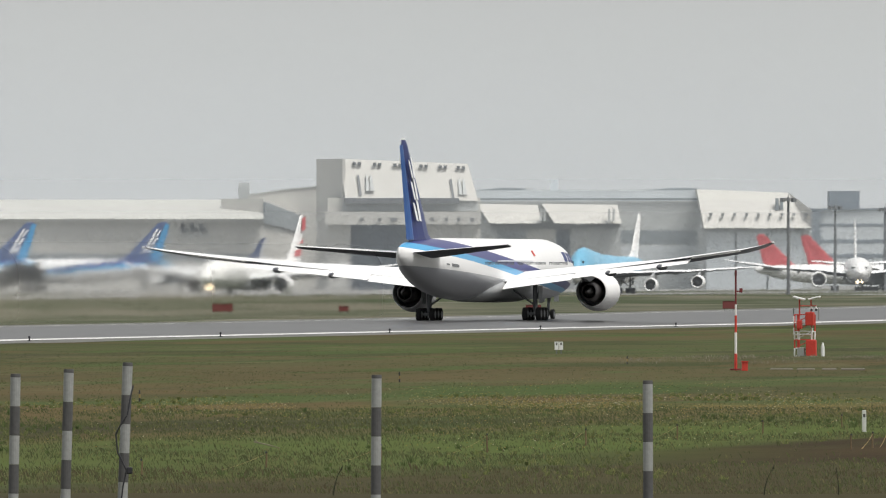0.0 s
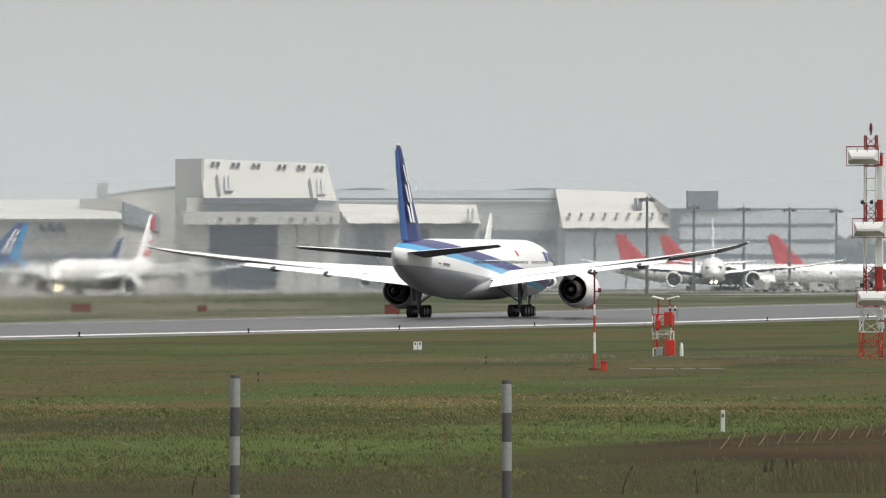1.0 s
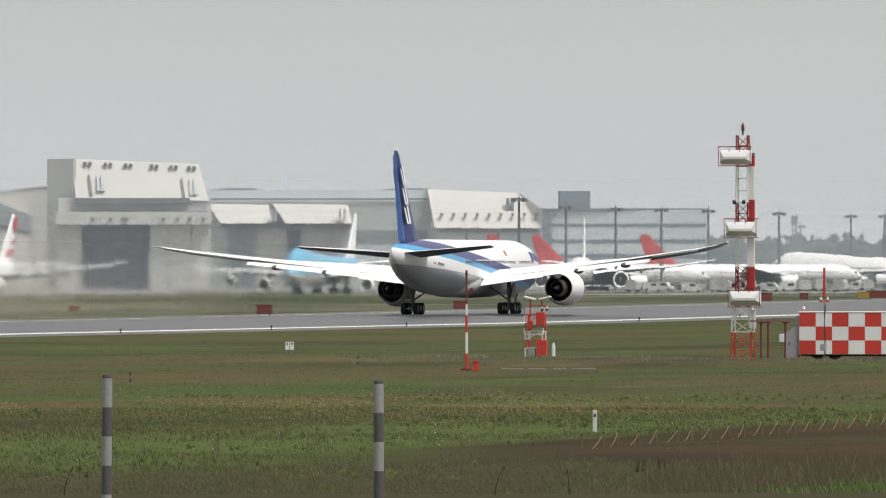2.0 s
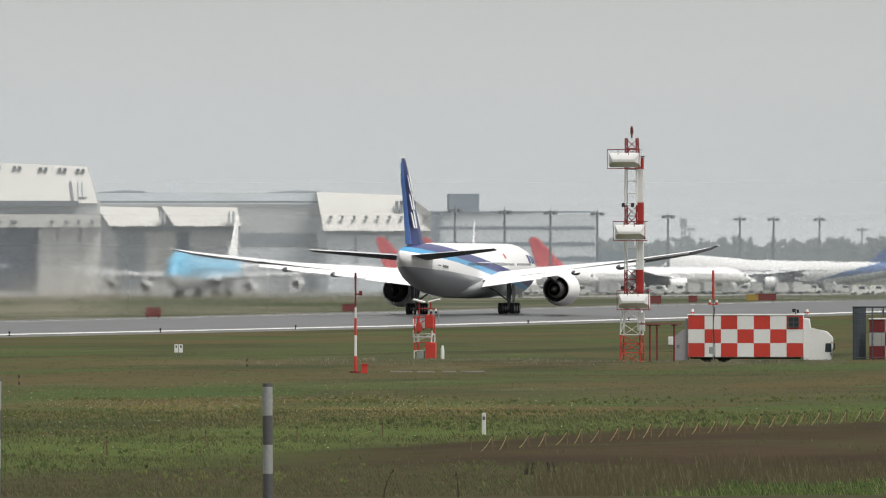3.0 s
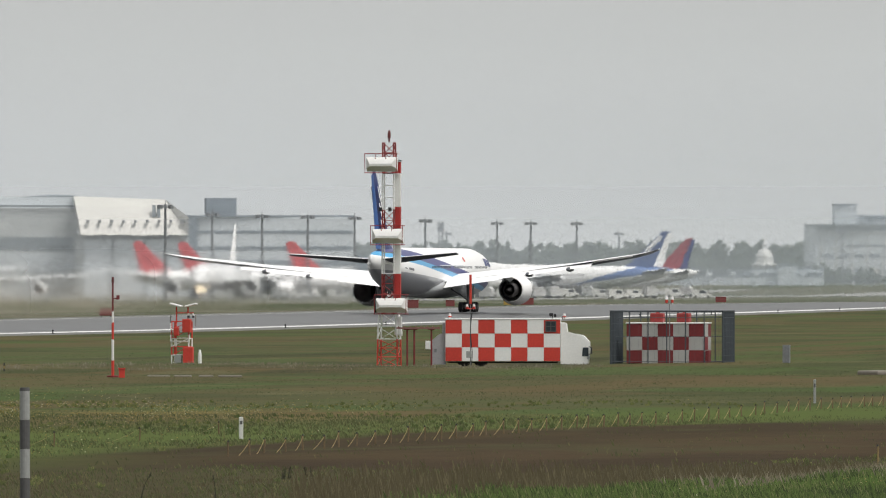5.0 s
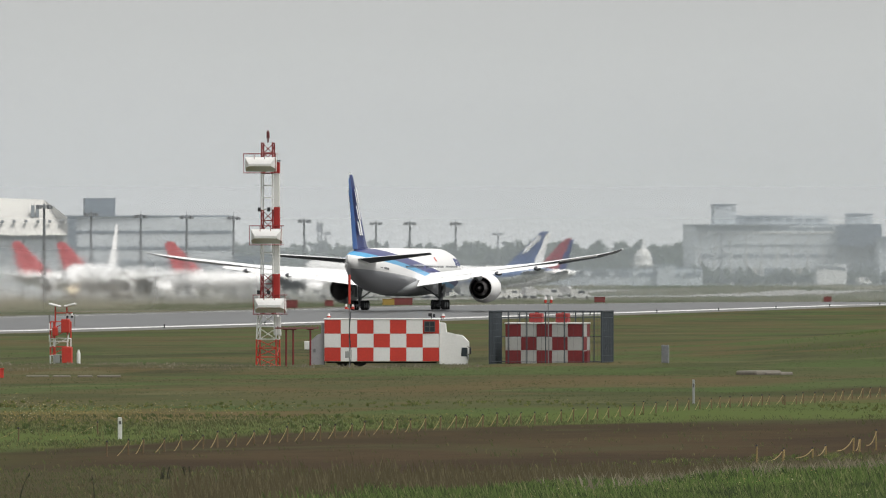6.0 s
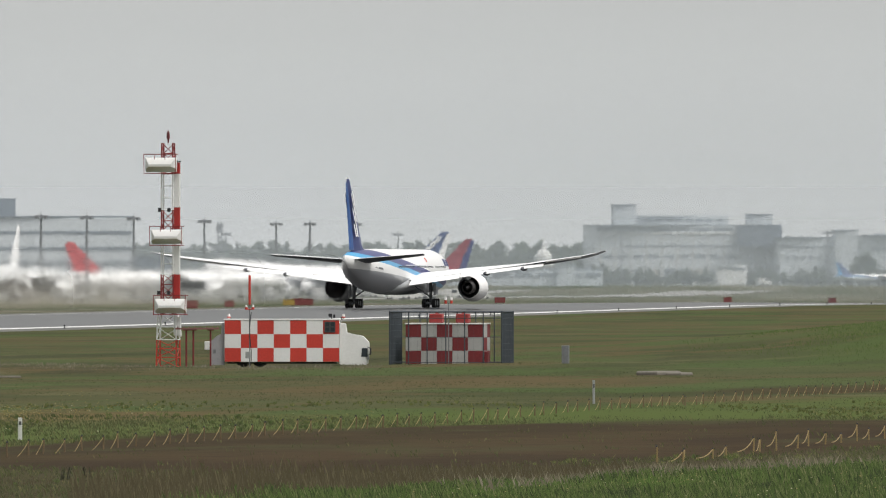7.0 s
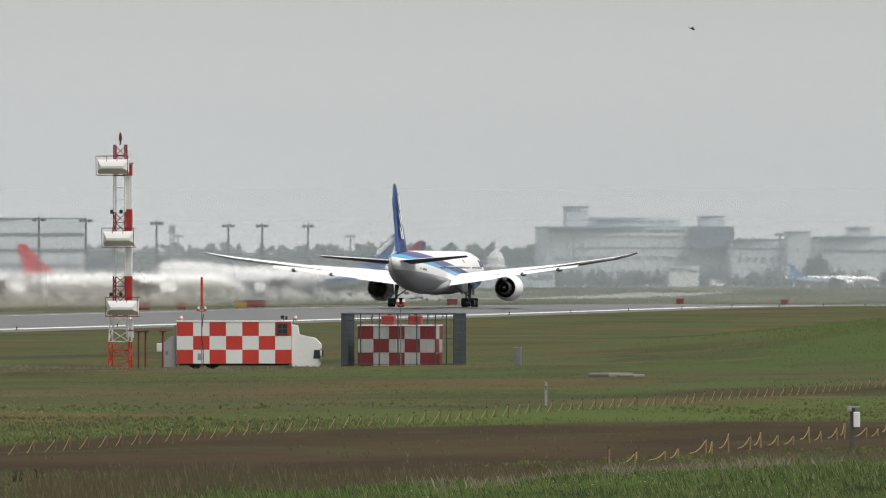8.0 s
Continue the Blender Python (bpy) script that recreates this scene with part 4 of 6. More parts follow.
panel("door_panel", tall, HANGAR, -2, -0.476, 3151, 17.158, -1, label="closed cream door leaf")
panel("door_panel", tall, HANGAR, -0.381, 1.429, 3151, 17.158, -1)
panel("door_panel", tall, HANGAR, 1.524, 3.143, 3151, 17.158, -1)
panel("door_panel", tall, HANGAR, -9.714, -7.81, 3151, 17.158, -1)

# long grey hangar
long_h = thing("hangar", Matrix(), "long grey hangar with pale blue-grey roof and white sloping canopies", "hangar", "hangars")
block("wall", long_h, HANGAR_SHADE, 2.429, 21.714, 3300, 24.486, 60)
block("upper_wall", long_h, FARWALL, 2.571, 21.619, 3306, 27.471, 54, bottom=24.171)
panel("eave", long_h, GLAZING, 2.571, 21.619, 3300, 25.271, 24.643, proud=0.8)
bm = bmesh.new()
for ua, ub in ((845, 930), (1145, 1236)):
    a, b = plot((ua - 784) / 21.0, 3310), plot((ub - 784) / 21.0, 3310)
    prism(bm, [(a.x, a.y, 27.314), (b.x, b.y, 27.314), (b.x, b.y, 28.1), ((a.x + b.x) / 2, a.y, 28.257), (a.x, a.y, 27.629)], (0, 30, 0))
part("roof_monitor", bm, GLAZING, long_h)
panel("roof_cabin", long_h, FARWALL, 9.048, 9.714, 3330, 30.689, 27.517, depth=3)
for ua, ub in ((853, 952), (968, 1093)):
    a, b = plot((ua - 784) / 21.0, 3292), plot((ub - 784) / 21.0, 3292)
    bm = bmesh.new()
    prism(bm, [(a.x - 1.5, a.y + 5, 23.7), (b.x, b.y + 5, 23.386), (b.x + 1.0, b.y, 18.2), (a.x + 2.2, a.y, 18.2)], (0, 8, 0))
    part("canopy", bm, HANGAR, long_h, "cream sloping canopy")
for u in (956, 962, 1076, 1084):
    panel("sign_block", long_h, HANGAR_SHADE, (u - 784) / 21.0, (u - 780) / 21.0, 3291, 22.286, 18.829, depth=1.2)
# dark panel stands in for the shade in the gap below the canopies
panel("gap_shade_strip", long_h, FARSTEEL, 4.095, 14.81, 3298, 18.043, 16.943, depth=1.5)
for ua, ub, m_ in ((880, 930, GLAZING), (932, 980, HANGAR), (985, 1012, HANGAR_DOOR), (1016, 1052, HANGAR), (1056, 1092, HANGAR_SHADE)):
    panel("door_panel", long_h, m_, (ua - 784) / 21.0, (ub - 784) / 21.0, 3299.97, 16.629, -1, depth=0.8)
panel("window_band", long_h, GLAZING, 14.952, 21.333, 3299.97, 16.314, 12.543, depth=0.6, label="grey window band")
panel("sill_band", long_h, FARWALL, 14.952, 21.524, 3299.97, 11.914, 6.571, depth=0.6)

# white hangar with a row of round lamps
pale = thing("hangar", Matrix(), "white hangar with leaning front and a row of lamps", "hangar", "hangars")
block("wall", pale, HANGAR_SHADE, 21.619, 31.048, 3280, 17.183, 50)
a, b, c, d = plot(21.381, 3287), plot(29.095, 3287), plot(31.048, 3276), plot(22, 3276)
bm = bmesh.new()
prism(bm, [(a.x, a.y, 27.648), (b.x, b.y, 26.71), (c.x, c.y, 21.869), (c.x, c.y, 16.87), (d.x, d.y, 16.87)], (0, 25, 0))
pale_up = part("upper_front", bm, HANGAR, pale, "leaning white upper front")
for k in range(9):
    bm = bmesh.new()
    p = plot((1258 + 21 * k - 784) / 21.0, 3277)
    box(bm, (p.x, p.y + 1.2, 20.619), (0.8, 1.6, 0.8), bevel=0.15)
    part("floodlight", bm, FARSTEEL, pale_up)
for u in (1372, 1380):
    panel("sign_block", pale, GLAZING, (u - 784) / 21.0, (u - 778) / 21.0, 3281, 25.149, 21.869, depth=1.5)
for ua, ub in ((1250, 1300), (1304, 1356), (1360, 1420)):
    panel("door_panel", pale, FARWALL, (ua - 784) / 21.0, (ub - 784) / 21.0, 3279, 15.621, -1, depth=0.6)

# terminal block
term = thing("terminal_building", Matrix(), "blue-grey terminal block with window bands and a roof tower", "building", "far buildings")
block("wall", term, FARWALL, 30.952, 44.952, 3500, 23, 60, roof=FARDARK)
block("roof_tower", term, FARDARK, 32.571, 35.095, 3510, 28.667, 20, bottom=22.667)
panel("glass_corner", term, FARDARK, 30.857, 31.81, 3499, 22.833, -1, label="dark glazed corner")
panel("window_band", term, FARDARK, 31.81, 44.857, 3499.97, 19, 18.167)
panel("window_band", term, FARDARK, 31.81, 44.857, 3499.97, 14.333, 13.333)
panel("window_band", term, FARDARK, 31.81, 44.857, 3499.97, 10, 8.833)
block("annex", term, FARDARK, 43.619, 47.905, 3520, 11.705, 30)

# far cargo buildings
cargo = thing("cargo_building", Matrix(), "pale grey multi-storey cargo building with roof tower", "building", "far buildings")
block("wall", cargo, FARWALL, 83.905, 99.429, 4200, 23.6, 50, roof=FARDARK)
block("setback", cargo, FARWALL, 87.952, 95.143, 4210, 27, 30, bottom=23.4, roof=FARWALL)
block("roof_tower", cargo, FARWALL, 85.571, 87.381, 4205, 30.8, 14, bottom=23.4, roof=FARDARK)
for k in range(4):
    u = (2585 + 9 * k - 784) / 21.0
    panel("window", cargo, FARDARK, u, u + 0.12, 4204.97, 29.8, 29.4)
for ua, ub in ((2550, 2582), (2586, 2618), (2622, 2648), (2652, 2684), (2690, 2715), (2720, 2752), (2756, 2790), (2796, 2798)):
    panel("window_band", cargo, FARDARK, (ua - 784) / 21.0, (ub - 784) / 21.0, 4199.97, 23, 21.8)
panel("floor_line", cargo, FARDARK, 86.476, 99.333, 4199.97, 16.8, 16.2)
panel("cornice", cargo, CHALK, 83.9, 99.4, 4199.97, 21.4, 20.7, proud=0.25)
for k in range(9):
    u = 84.3 + 1.3 * k
    panel("pilaster", cargo, HANGAR, u, u + 0.09, 4199.97, 20.6, 1.0, proud=0.3)
    panel("window_band", cargo, FARDARK, u + 0.2, u + 1.1, 4199.97, 13.4, 12.2)
    panel("dock_door", cargo, FARDARK if k % 3 else HANGAR, u + 0.25, u + 1.05, 4199.97, 8.4, 2.0)
for k in range(8):
    u = 88.2 + 0.85 * k
    panel("window", cargo, FARDARK, u, u + 0.5, 4209.97, 26.2, 25.3)
block("stair_block", cargo, mat("slate_facade", (0.12, 0.15, 0.19), 0.5, var=0.08, scale=0.2), 96.048, 99.667, 4192, 24, 20, bottom=16.2, label="dark slate upper block")
block("lift_house", cargo, FARWALL, 96.857, 98.857, 4200, 27.4, 12, bottom=23.4, roof=FARDARK)
office = thing("office_building", Matrix(), "pale low office building with a stair tower", "building", "far buildings")
block("wall", office, FARWALL, 99.429, 106, 4180, 19.132, 40, roof=FARDARK)
block("stair_tower", office, FARWALL, 104.19, 106.048, 4172, 21.72, 12, roof=FARDARK)
panel("floor_line", office, FARDARK, 99.429, 104.095, 4179.97, 16.545, 15.948)
for k in range(6):
    u = (2884 + 14 * k - 784) / 21.0
    panel("window", office, FARDARK, u, u + 0.28, 4179.97, 12.962, 11.569)
depot = thing("depot_building", Matrix(), "pale depot building with a stepped roof", "building", "far buildings")
block("wall", depot, FARWALL, 106.857, 116.952, 4300, 20.357, 50, roof=FARDARK)
block("roof_house", depot, FARWALL, 109.429, 111.143, 4300, 23.838, 14, bottom=20.152, roof=FARDARK)
block("upper_step", depot, FARWALL, 107.905, 112.19, 4305, 21.381, 20, bottom=20.152)
panel("window_band", depot, FARDARK, 107.143, 116.476, 4299.97, 16.057, 15.238)
shed = thing("shed", Matrix(), "low white shed among trees", "building", "far buildings")
block("wall", shed, WHITE, 94.238, 96.714, 4050, 9.243, 12, roof=FARWALL)
panel("window_band", shed, FARDARK, 94.381, 96.571, 4049.97, 8.664, 8.086)
shed = thing("shed", Matrix(), "low pale shed at the apron's edge", "building", "far buildings")
block("wall", shed, FARWALL, 81.238, 83.619, 3900, 8.343, 14, roof=FARDARK)
panel("door", shed, FARDARK, 81.714, 82.19, 3899.97, 5.929, -1)

pier = thing("pier_building", Matrix(), "long low grey pier building with a window band", "building", "far buildings")
block("wall", pier, FARWALL, 71.714, 84.571, 3850, 7.567, 16, roof=FARDARK)
panel("window_band", pier, FARDARK, 71.905, 84.381, 3849.97, 6.833, 5.55, label="dark window band")
for k in range(6):
    u = (2310 + 42 * k - 784) / 21.0
    panel("bay_window", pier, FARWALL, u, u + 0.5, 3848.5, 7.2, 5.733)
block("stair_house", pier, FARWALL, 80.762, 82.286, 3846, 9.033, 8, roof=FARDARK)

# domed white monument
dome = thing("domed_tower", Matrix.Translation(plot(79.571, 4000)) @ Matrix.Diagonal((0.82, 0.82, 1.0, 1)), "white dome with tiered spire above the trees", "tower")
bm = bmesh.new()
ringed_z = [(0, 4.2), (9.0, 4.2), (9.2, 5.2), (9.8, 5.2), (10.0, 3.9), (12.5, 3.6), (14.0, 2.6), (14.8, 1.3)]
loft(bm, [[Vector((r * math.cos(i * math.tau / 24), r * math.sin(i * math.tau / 24), z)) for i in range(24)] for z, r in ringed_z])
part("dome", bm, CHALK, dome, smooth=False)
bm = bmesh.new()
loft(bm, [[Vector((r * math.cos(i * math.tau / 16), r * math.sin(i * math.tau / 16), z)) for i in range(16)] for z, r in ((14.6, 1.1), (16.2, 0.9), (16.3, 1.2), (16.6, 1.2), (16.7, 0.6), (18.6, 0.25), (19.4, 0.05))])
part("spire", bm, WHITE, dome)


# ---- apron floodlight masts ----
def mast(height):
    ob = thing("floodlight_mast", Matrix(), "tall grey floodlight mast with a ring of lamps", "street lamp", "floodlight masts")
    bm = bmesh.new()
    tube(bm, (0, 0, 0), (0, 0, height), 0.42, 0.25, 10)
    part("pole", bm, FARSTEEL, ob)
    bm = bmesh.new()
    tube(bm, (0, 0, height - 0.8), (0, 0, height - 0.5), 1.1, n=14)
    tube(bm, (-1.7, 0, height - 0.3), (1.7, 0, height - 0.3), 0.1)
    tube(bm, (0, 0, height), (0, 0, height + 0.9), 0.06)
    part("head_frame", bm, FARSTEEL, ob)
    for k in range(8):
        a = k * math.tau / 8
        bm = bmesh.new()
        box(bm, (1.45 * math.cos(a), 1.45 * math.sin(a), height - 0.75), (0.7, 0.5, 0.65), rz=math.degrees(a))
        part("floodlight", bm, STEEL, ob)
    return ob


mast_a = mast(21.0)
mast_a.matrix_world = Matrix.Translation(ground_at(29.095, 2560))
for u, d in ((1478, 2870), (1566, 2960), (1647, 3000), (1730, 3050), (1855, 3200), (1982, 3360), (2042, 3370), (2123, 3420)):
    copy_thing(mast_a, Matrix.Translation(ground_at((u - 784) / 21.0, d)))
for u, d in ((1893, 4100), (2198, 4100), (2593, 3950), (2958, 3950)):
    copy_thing(mast_a, Matrix.Translation(ground_at((u - 784) / 21.0, d, -3.0)))
lattice_far = thing("radio_mast", Matrix.Translation(ground_at(52.286, 4200)), "slim grey lattice radio mast", "mast")
bm = bmesh.new()
for x, y in ((-0.8, -0.8), (0.8, -0.8), (0.8, 0.8), (-0.8, 0.8)):
    tube(bm, (x, y, 0), (x * 0.7, y * 0.7, 22), 0.2, n=5)
for k in range(10):
    tube(bm, (-0.8, -0.8, k * 2.2), (0.75, -0.75, k * 2.2 + 2.2), 0.12, n=4)
    tube(bm, (0.8, -0.8, k * 2.2), (-0.75, -0.75, k * 2.2 + 2.2), 0.12, n=4)
part("lattice", bm, FARSTEEL, lattice_far)
bm = bmesh.new()
box(bm, (0, 0, 20), (2.2, 1.5, 3))
part("aerial", bm, STEEL, lattice_far)


# ---- service vehicles on the apron ----
def van():
    ob = thing("service_van", Matrix(), "white airport service van parked on the apron", "van", "service vans")
    bm = bmesh.new()
    prism(bm, [(-2.4, -0.95, 0.35), (2.3, -0.95, 0.35), (2.4, -0.95, 1.1), (1.6, -0.95, 1.25), (1.0, -0.95, 2.2), (-2.4, -0.95, 2.25)], (0, 1.9, 0))
    body = part("body", bm, CHALK, ob)
    bm = bmesh.new()
    box(bm, (0.2, -0.96, 1.65), (1.4, 0.04, 0.6))
    part("side_window", bm, GLASS, body)
    for x in (-1.5, 1.5):
        for y in (-0.85, 0.85):
            bm = bmesh.new()
            tube(bm, (x, y - 0.1, 0.35), (x, y + 0.1, 0.35), 0.35, n=12)
            part("wheel", bm, TYRE, ob)
    return ob


def cart():
    ob = thing("cargo_container", Matrix(), "pale cargo container on a dolly", "container", "cargo containers")
    bm = bmesh.new()
    prism(bm, [(-1.5, -1.1, 0.6), (1.5, -1.1, 0.6), (1.5, -1.1, 2.2), (0.9, -1.1, 2.9), (-1.5, -1.1, 2.9)], (0, 2.2, 0))
    part("container_body", bm, mat("container_alloy", (0.58, 0.58, 0.57), 0.4, 0.3, var=0.2), ob)
    bm = bmesh.new()
    box(bm, (0, 0, 0.5), (3.2, 2.2, 0.15))
    part("dolly", bm, STEEL, ob)
    for x in (-1.2, 1.2):
        bm = bmesh.new()
        tube(bm, (x, -1.0, 0.25), (x, 1.0, 0.25), 0.25, n=10)
        part("wheel_axle", bm, TYRE, ob)
    return ob


rng = random.Random(7)
van_a, cart_a = van(), cart()
van_a.matrix_world = Matrix.Translation(ground_at(43.619, 2800, 0.05))
cart_a.matrix_world = Matrix.Translation(ground_at(45.762, 2850, 0.05))
for k in range(26):
    u = 1600 + 30 * k + rng.uniform(-9, 9)
    d = rng.uniform(2750, 3150)
    src = van_a if rng.random() < 0.45 else cart_a
    copy_thing(src, Matrix.Translation(ground_at((u - 784) / 21.0, d, 0.05)) @ Matrix.Rotation(rng.uniform(-0.6, 0.6), 4, "Z"))
copy_thing(van_a, Matrix.Translation(ground_at(98.2, 3900, 0.02)) @ Matrix.Rotation(0.4, 4, "Z"))


# ---- distant woods ----
def leaf_material():
    m = bpy.data.materials.new("far_foliage")
    m.use_nodes = True
    n, l = m.node_tree.nodes, m.node_tree.links
    p = n["Principled BSDF"]
    p.inputs["Roughness"].default_value = 0.9
    geo = n.new("ShaderNodeNewGeometry")
    r = n.new("ShaderNodeValToRGB")
    r.color_ramp.elements[0].color = (0.040, 0.055, 0.038, 1)
    r.color_ramp.elements[1].color = (0.070, 0.090, 0.058, 1)
    l.new(geo.outputs["Random Per Island"], r.inputs[0])
    l.new(r.outputs[0], p.inputs["Base Color"])
    thin = n.new("ShaderNodeBsdfTranslucent")
    l.new(r.outputs[0], thin.inputs["Color"])
    mix = n.new("ShaderNodeMixShader")
    mix.inputs[0].default_value = 0.15
    l.new(p.outputs[0], mix.inputs[1])
    l.new(thin.outputs[0], mix.inputs[2])
    l.new(mix.outputs[0], n["Material Output"].inputs["Surface"])
    return m


def woods(name, label, ua, ub, dist, spread, count, low_h, high_h, seed, conifers=0.4):
    rnd = random.Random(seed)
    verts, faces = [], []

    def clump(c, r):
        k = len(verts)
        for q in ((1, 0, 0), (-1, 0, 0), (0, 1, 0), (0, -1, 0), (0, 0, 1), (0, 0, -1)):
            verts.append(tuple(c[i] + q[i] * r * rnd.uniform(0.6, 1.3) + rnd.uniform(-0.2, 0.2) * r for i in range(3)))
        for f in ((0, 2, 4), (2, 1, 4), (1, 3, 4), (3, 0, 4), (2, 0, 5), (1, 2, 5), (3, 1, 5), (0, 3, 5)):
            faces.append(tuple(k + i for i in f))

    for _ in range(count):
        p = ground_at(rnd.uniform(ua, ub), dist + rnd.uniform(0, spread))
        h = low_h + (high_h - low_h) * rnd.random() ** 1.8
        slim = rnd.random() < conifers
        w = h * (0.17 if slim else 0.34)
        k = len(verts)
        for z, r in ((p.z - 0.5, 0.3), (p.z + h * 0.6, 0.15)):
            for i in range(4):
                verts.append((p.x + r * math.cos(i * 1.571), p.y + r * math.sin(i * 1.571), z))
        for i in range(4):
            faces.append((k + i, k + (i + 1) % 4, k + 4 + (i + 1) % 4, k + 4 + i))
        clump((p.x, p.y, p.z + h * 0.5), w * 0.95)
        clump((p.x, p.y, p.z + h * 0.3), w * 0.9)
        for _ in range(120):
            f = rnd.random()
            ring = w * ((1.05 - f) if slim else math.sqrt(max(0.05, 1 - (2 * f - 0.9) ** 2)))
            a = rnd.uniform(0, math.tau)
            rr = ring * math.sqrt(rnd.random())
            clump((p.x + rr * math.cos(a), p.y + rr * math.sin(a), p.z + h * (0.12 + 0.88 * f)), h * rnd.uniform(0.03, 0.065))
    me = bpy.data.meshes.new(name)
    me.from_pydata(verts, [], faces)
    me.normals_split_custom_set_from_vertices([(0.0, -0.45, 0.89)] * len(verts))
    me.materials.append(LEAF)
    return tagged(new(name, me), label, "trees", kind="stuff")


LEAF = leaf_material()
woods("far_woods", "dark green mixed woods on the skyline", 44.571, 87.429, 4350, 250, 520, 9.5, 16, 3, 0.35)
woods("far_woods", "dark green mixed woods on the skyline", 82.667, 119.81, 4420, 150, 260, 9.5, 14, 5, 0.3)
woods("apron_trees", "dark green bushes before the far buildings", 84.571, 115.048, 4080, 60, 230, 2.6, 6.2, 8, 0.1)
woods("apron_trees", "round dark green trees beside a far office", 105.905, 107.524, 4120, 30, 12, 8, 11, 9, 0.1)
woods("apron_trees", "low dark trees behind the apron", 44.571, 84.571, 4000, 120, 190, 4, 8, 10, 0.2)


# ---- glide path antenna tower ----
def lattice(bm, z0, z1, w0, w1, bay=0.62, r=0.032, braced=True):
    n = max(1, round((z1 - z0) / bay))
    for k in range(n):
        a, b = z0 + (z1 - z0) * k / n, z0 + (z1 - z0) * (k + 1) / n
        wa, wb = w0 + (w1 - w0) * k / n, w0 + (w1 - w0) * (k + 1) / n
        ca = [Vector((x * wa / 2, y * wa / 2, a)) for x, y in ((-1, -1), (1, -1), (1, 1), (-1, 1))]
        cb = [Vector((x * wb / 2, y * wb / 2, b)) for x, y in ((-1, -1), (1, -1), (1, 1), (-1, 1))]
        for i in range(4):
            tube(bm, ca[i], cb[i], r * 1.5, n=6)
            tube(bm, ca[i], ca[(i + 1) % 4], r * 0.9, n=5)
            if not braced:
                continue
            if k % 2:
                tube(bm, ca[i], cb[(i + 1) % 4], r * 0.8, n=5)
            else:
                tube(bm, ca[(i + 1) % 4], cb[i], r * 0.8, n=5)


FACE_RUNWAY = Matrix.Rotation(-HEADING, 4, "Z")
tower = thing("antenna_tower", Matrix.Translation(ground_at(47.952, 709)) @ FACE_RUNWAY, "red and white lattice tower with three white antenna boxes", "antenna tower")
for z0, z1, w0, w1, m_, nm in ((0, 1.6, 1.22, 1.18, RED, "red lattice section"), (1.6, 3.1, 1.18, 1.05, WHITE, "white lattice section"), (3.1, 5.5, 0.74, 0.72, TOWERRED, "red lattice section"),
                               (5.5, 7.4, 0.72, 0.7, WHITE, "white lattice section"), (7.4, 9.35, 0.7, 0.69, TOWERRED, "red lattice section"), (9.35, 11.5, 0.69, 0.68, WHITE, "white lattice section"), (11.5, 13.35, 0.68, 0.66, TOWERRED, "red lattice section")):
    bm = bmesh.new()
    lattice(bm, z0, z1, w0, w1, braced=not (m_ is WHITE and z0 > 3))
    part("lattice_section", bm, m_, tower, nm)
for z0, z1, m_ in ((4.05, 5.5, DUCTRED), (5.5, 7.3, WHITE), (8.2, 9.5, DUCTRED), (9.5, 11.5, WHITE), (11.5, 12.2, DUCTRED)):
    bm = bmesh.new()
    box(bm, (0.56, -0.1, (z0 + z1) / 2), (0.34, 0.3, z1 - z0 - 0.01), bevel=0.02)
    part("cable_duct", bm, m_, tower)
bm = bmesh.new()
box(bm, (0.56, -0.1, 12.25), (0.46, 0.4, 0.06))
part("duct_cap", bm, DARK, tower)
for z, x in ((12.05, -0.32), (7.75, 0.03), (3.62, 0.26)):
    bm = bmesh.new()
    w = 0.93
    ring = [(-w, -0.75, z + 0.42), (w, -0.75, z + 0.42), (w, -0.75, z - 0.28), (-w, -0.75, z - 0.28)]
    inner = [(-w * 0.74, -1.05, z + 0.02), (w * 0.74, -1.05, z + 0.02), (w * 0.74, -1.05, z - 0.12), (-w * 0.74, -1.05, z - 0.12)]
    back = [(-w, -0.45, z + 0.42), (w, -0.45, z + 0.42), (w, -0.45, z - 0.44), (-w, -0.45, z - 0.44)]
    loft(bm, [[Vector((x + a, b, c)) for a, b, c in q] for q in (back, ring, inner)])
    ant = part("antenna_box", bm, WHITE, tower, "white trough antenna box")
    bm = bmesh.new()
    for zz in (z + 0.62, z - 0.52):
        for y in (-1.1, -0.3):
            tube(bm, (x - w - 0.04, y, zz), (x + w + 0.04, y, zz), 0.026, n=5)
        for sx in (-1, 1):
            tube(bm, (x + sx * (w + 0.04), -1.1, zz), (x + sx * (w + 0.04), -0.3, zz), 0.026, n=5)
    for sx in (-1, -0.33, 0.33, 1):
        tube(bm, (x + sx * (w + 0.04), -1.1, z + 0.62), (x + sx * (w + 0.02), -1.1, z + (0.3 if abs(sx) < 1 else -0.52)), 0.022, n=5)
    part("service_rail", bm, TOWERRED, ant, "red service railing")
bm = bmesh.new()
tube(bm, (0, 0, 13.35), (0, 0, 13.6), 0.05)
tube(bm, (0, 0, 13.6), (0, 0, 13.95), 0.11, 0.09, 10)
tube(bm, (0, 0, 13.95), (0, 0, 14.1), 0.09, 0.02, 10)
part("beacon", bm, mat("beacon_dark_red", (0.12, 0.02, 0.02), 0.3), tower, "dark red obstruction light")
for x, z in ((-0.45, 9.35), (0.12, 9.35), (-0.5, 4.4), (0.1, 4.4)):
    bm = bmesh.new()
    tube(bm, (x, -0.42, z - 0.12), (x, -0.42, z + 0.12), 0.1, n=10)
    part("side_light", bm, DARK, tower)
bm = bmesh.new()
